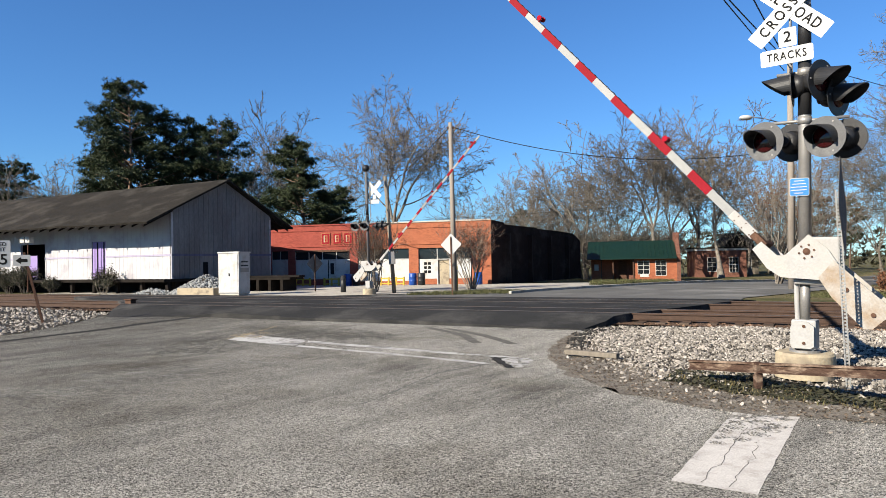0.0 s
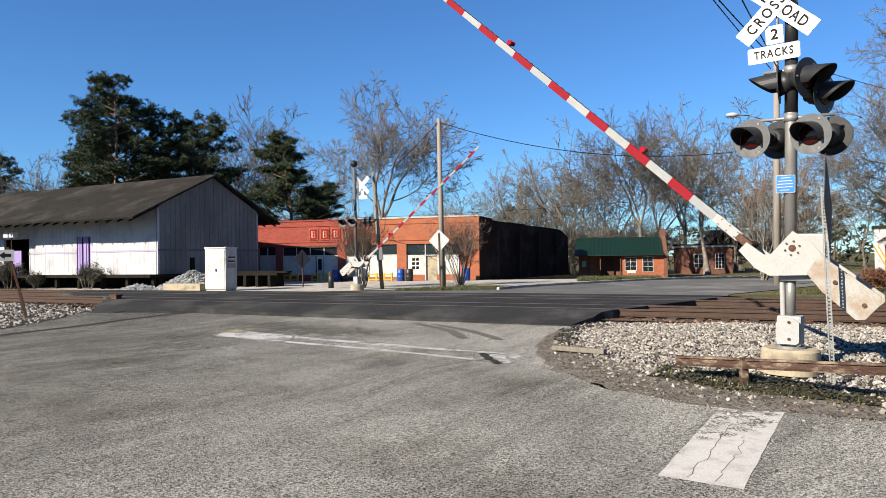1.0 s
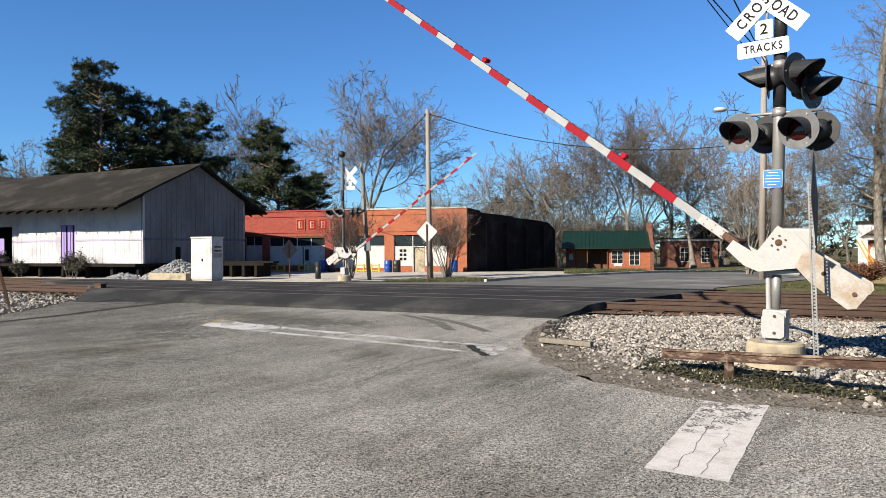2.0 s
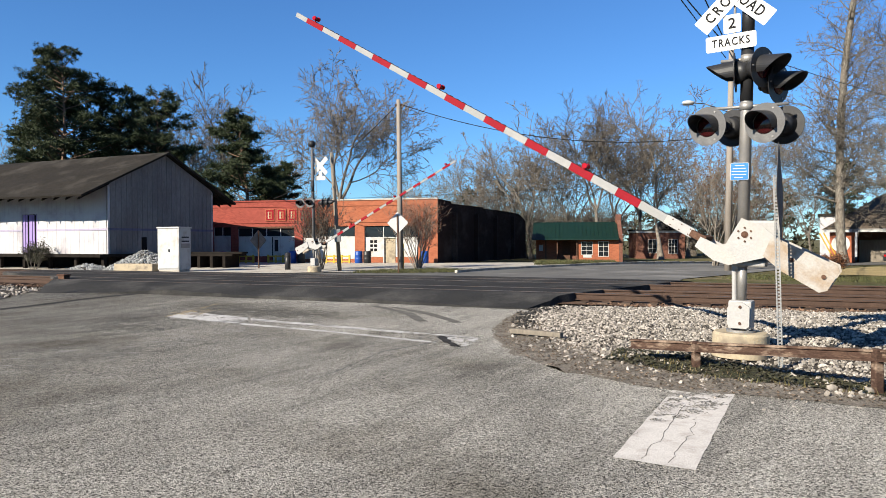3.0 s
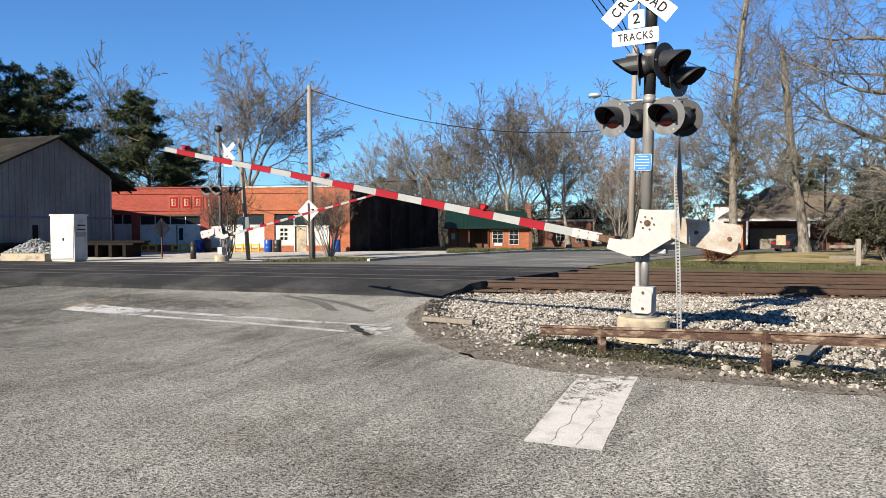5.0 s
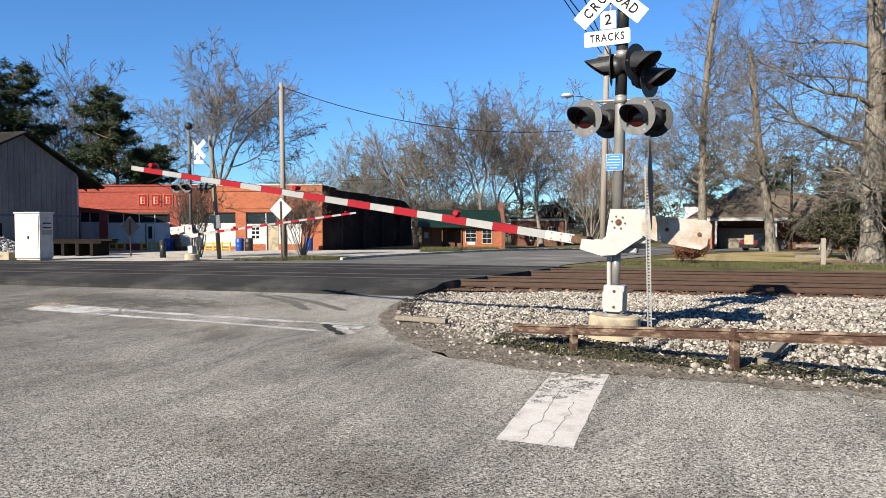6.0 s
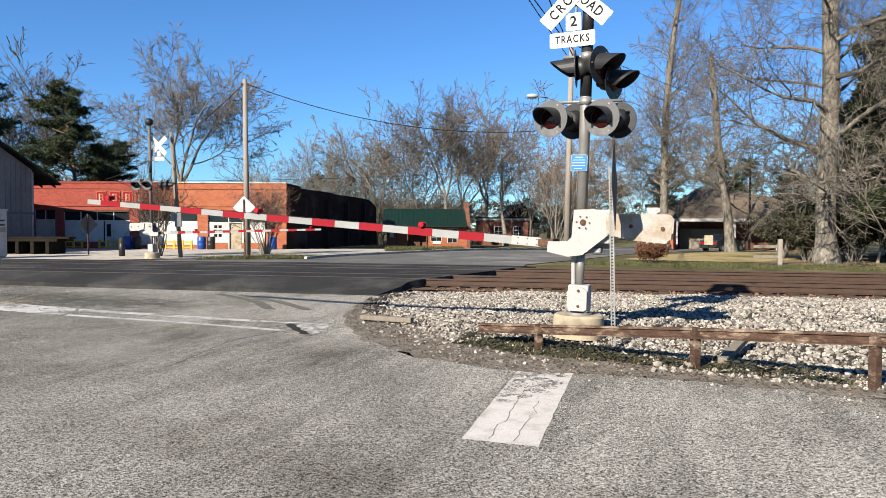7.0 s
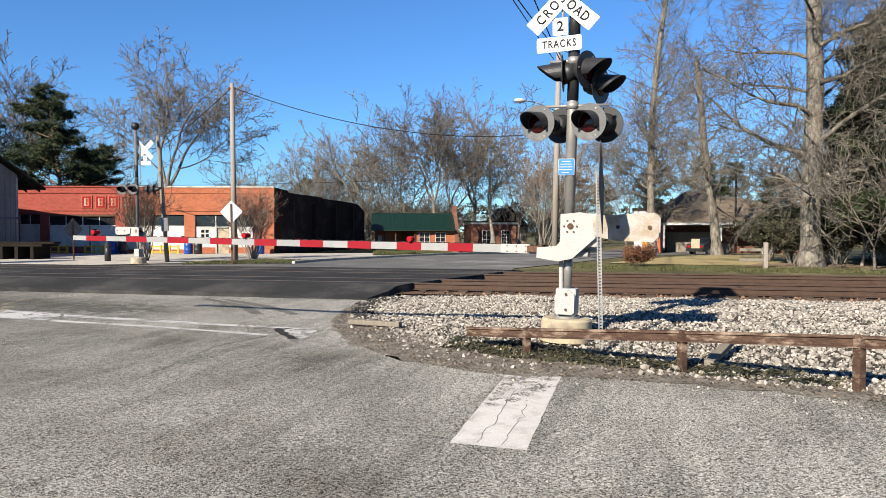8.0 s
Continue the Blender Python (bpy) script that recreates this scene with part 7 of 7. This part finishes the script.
wire("wire", (17.8, 36.6, 11.9), (60, 60, 12.0), 1.0, 0.02, "black overhead cable to the next pole")


# ---------- small things ----------
wp = thing("wooden_fence_end", pose(23.2, 26.4, gz(23.2, 26.4), 0, 0, -30), "short weathered wooden fence end by the tracks", "fence")
boxpart("post", (-0.09, 0.09, -0.09, 0.09, -0.1, 1.15), M_POLE, wp, bevel=0.01)
boxpart("rail", (-1.1, -0.09, -0.03, 0.03, 0.75, 0.88), M_GREYWOOD, wp)
boxpart("rail", (-1.1, -0.09, -0.03, 0.03, 0.3, 0.43), M_GREYWOOD, wp)


def log(x, y, yaw, length, w, label, tilt=4):
    bm = bmesh.new()
    box(bm, 0, length, -w / 2, w / 2, 0, w * 0.7, 0.015)
    for v in bm.verts:
        v.co += Vector((0, 1, 0.4)) * 0.02 * noise.noise(v.co * 3)
    ob = part("old_tie", bm, M_GREYWOOD, m=pose(x, y, ballz(x, y) + 0.03, 0, -tilt, yaw))
    tagged(ob, label, "timber")


log(5.5, 7.25, 38, 1.3, 0.11, "splintered grey timber lying on the ballast", 7)
log(7.6, 6.6, -30, 1.6, 0.14, "pale grey board lying on the ballast", 1)
for i, (x, y, s) in enumerate(((5.05, 7.25, 0.055), (4.75, 7.45, 0.05), (6.3, 5.75, 0.05), (4.55, 7.2, 0.04), (2.25, 12.7, 0.07))):
    rng = np.random.default_rng(90 + i)
    ob = new("loose_rock", mesh_from((stone_mesh(rng)[0] * s).tolist(), ICOF))
    ob.data.materials.append(M_STONE1)
    ob.matrix_basis = pose(x, y, ballz(x, y) + s * 0.4)
    tagged(ob, "loose pale rock at the edge of the street", "rock", "loose rocks")
rp = random.Random(5)
pl = []
for _ in range(260):
    k = rp.random()
    e = Vector((2.2, 9.6)).lerp(Vector((8.0, 3.2)), k)
    off = abs(rp.gauss(0, 0.55))
    pl.append((e.x - 0.7 * off + rp.gauss(0, 0.1), e.y - 0.7 * off, 0.008))
stones("scattered_stones", pl, size_list(len(pl), 0.006, 0.02, 71), M_STONE, "small stones strewn over the street edge", 72)
log(2.1, 12.4, -43, 1.0, 0.12, "pale weathered board lying at the edge of the ballast", 0)


# ---------- parked cars, guy wire and post on the lawn ----------
def car(x, y, yaw, paint, label):
    th = thing("parked_car", pose(x, y, gz(x, y), 0, 0, yaw), label, "car", "parked cars")
    bm = bmesh.new()
    prism(bm, [(-2.2, 0.3), (2.2, 0.3), (2.25, 0.7), (2.1, 0.88), (1.1, 0.98), (-1.6, 1.0), (-2.15, 0.95), (-2.25, 0.6)], -0.86, 0.86)
    part("body", bm, paint, th)
    bm = bmesh.new()
    prism(bm, [(1.05, 0.985), (0.45, 1.42), (-0.9, 1.45), (-1.6, 1.005)], -0.74, 0.74)
    part("windows", bm, M_GLASSD, th, "dark car windows")
    boxpart("roof", (-0.85, 0.42, -0.72, 0.72, 1.452, 1.49), paint, th, bevel=0.015)
    for wx in (-1.4, 1.4):
        for wy in (-0.80, 0.80):
            bm = bmesh.new()
            cyl(bm, (wx, wy - 0.1, 0.32), (wx, wy + 0.1, 0.32), 0.32, n=20)
            w = part("tyre", bm, M_BLACK, th)
            bm = bmesh.new()
            cyl(bm, (wx, wy - 0.105, 0.32), (wx, wy + 0.105, 0.32), 0.19, n=14)
            part("rim", bm, M_ALU, w)
    for wy in (-0.6, 0.6):
        boxpart("tail_light", (-2.27, -2.24, wy - 0.18, wy + 0.18, 0.66, 0.82), M_REDLENS, th)


car(41.6, 54.2, 20, M_BLACK, "dark car parked before the hipped house")
car(38.0, 31.5, 40, M_WHITE, "white car half hidden behind the bushes")
gw = thing("guy_wire", pose(25.5, 39.0, 0.0), "pair of yellow guy wire guards beside the track", "guy wire")
for dx in (0.0, 0.25):
    bm = bmesh.new()
    cyl(bm, (dx, 0, 0), (dx - 0.9, 0.4, 2.0), 0.035, n=8)
    part("guard", bm, M_YELLOW, gw, "yellow plastic guard")
mb = thing("mail_box", pose(38.2, 51.6, gz(38.2, 51.6), 0, 0, -35), "small cream box on a post by the drive", "box")
boxpart("box", (-0.35, 0.35, -0.15, 0.15, 0.55, 1.35), M_CREAM, mb, bevel=0.03)
boxpart("post", (-0.05, 0.05, -0.05, 0.05, 0, 0.55), M_TIMBER, mb)
drive = [(36.5, 51.5), (47.0, 43.5), (48.5, 46.0), (44.5, 57.0), (40.0, 56.0)]
tagged(sheet("driveway", drive, 0.02, M_FARROAD), "pale grey drive before the hipped house", "driveway", kind="structure")
tan = [(22.5, 27.4), (25.0, 25.0), (30.0, 21.5), (36.0, 18.6), (38.0, 24.0), (30.0, 30.0), (26.0, 30.0)]
tagged(sheet("leafy_ground", wobble(tan, 0.6, 0.2, 5), 0.012, M_LEAFGROUND), "fallen tan leaves on bare earth under the tree", "ground", kind="structure")

mk = thing("rail_marker", pose(-11.75, 26.9, 0.3, 0, 0, TRACK_YAW), "short dark steel stop block at the end of the crossing", "stop block")
boxpart("body", (-0.16, 0.16, -0.12, 0.12, -0.2, 0.14), M_DARKRUST, mk, bevel=0.02)
boxpart("cap", (-0.2, 0.2, -0.15, 0.15, 0.141, 0.19), M_DARKRUST, mk, bevel=0.015)

motions()
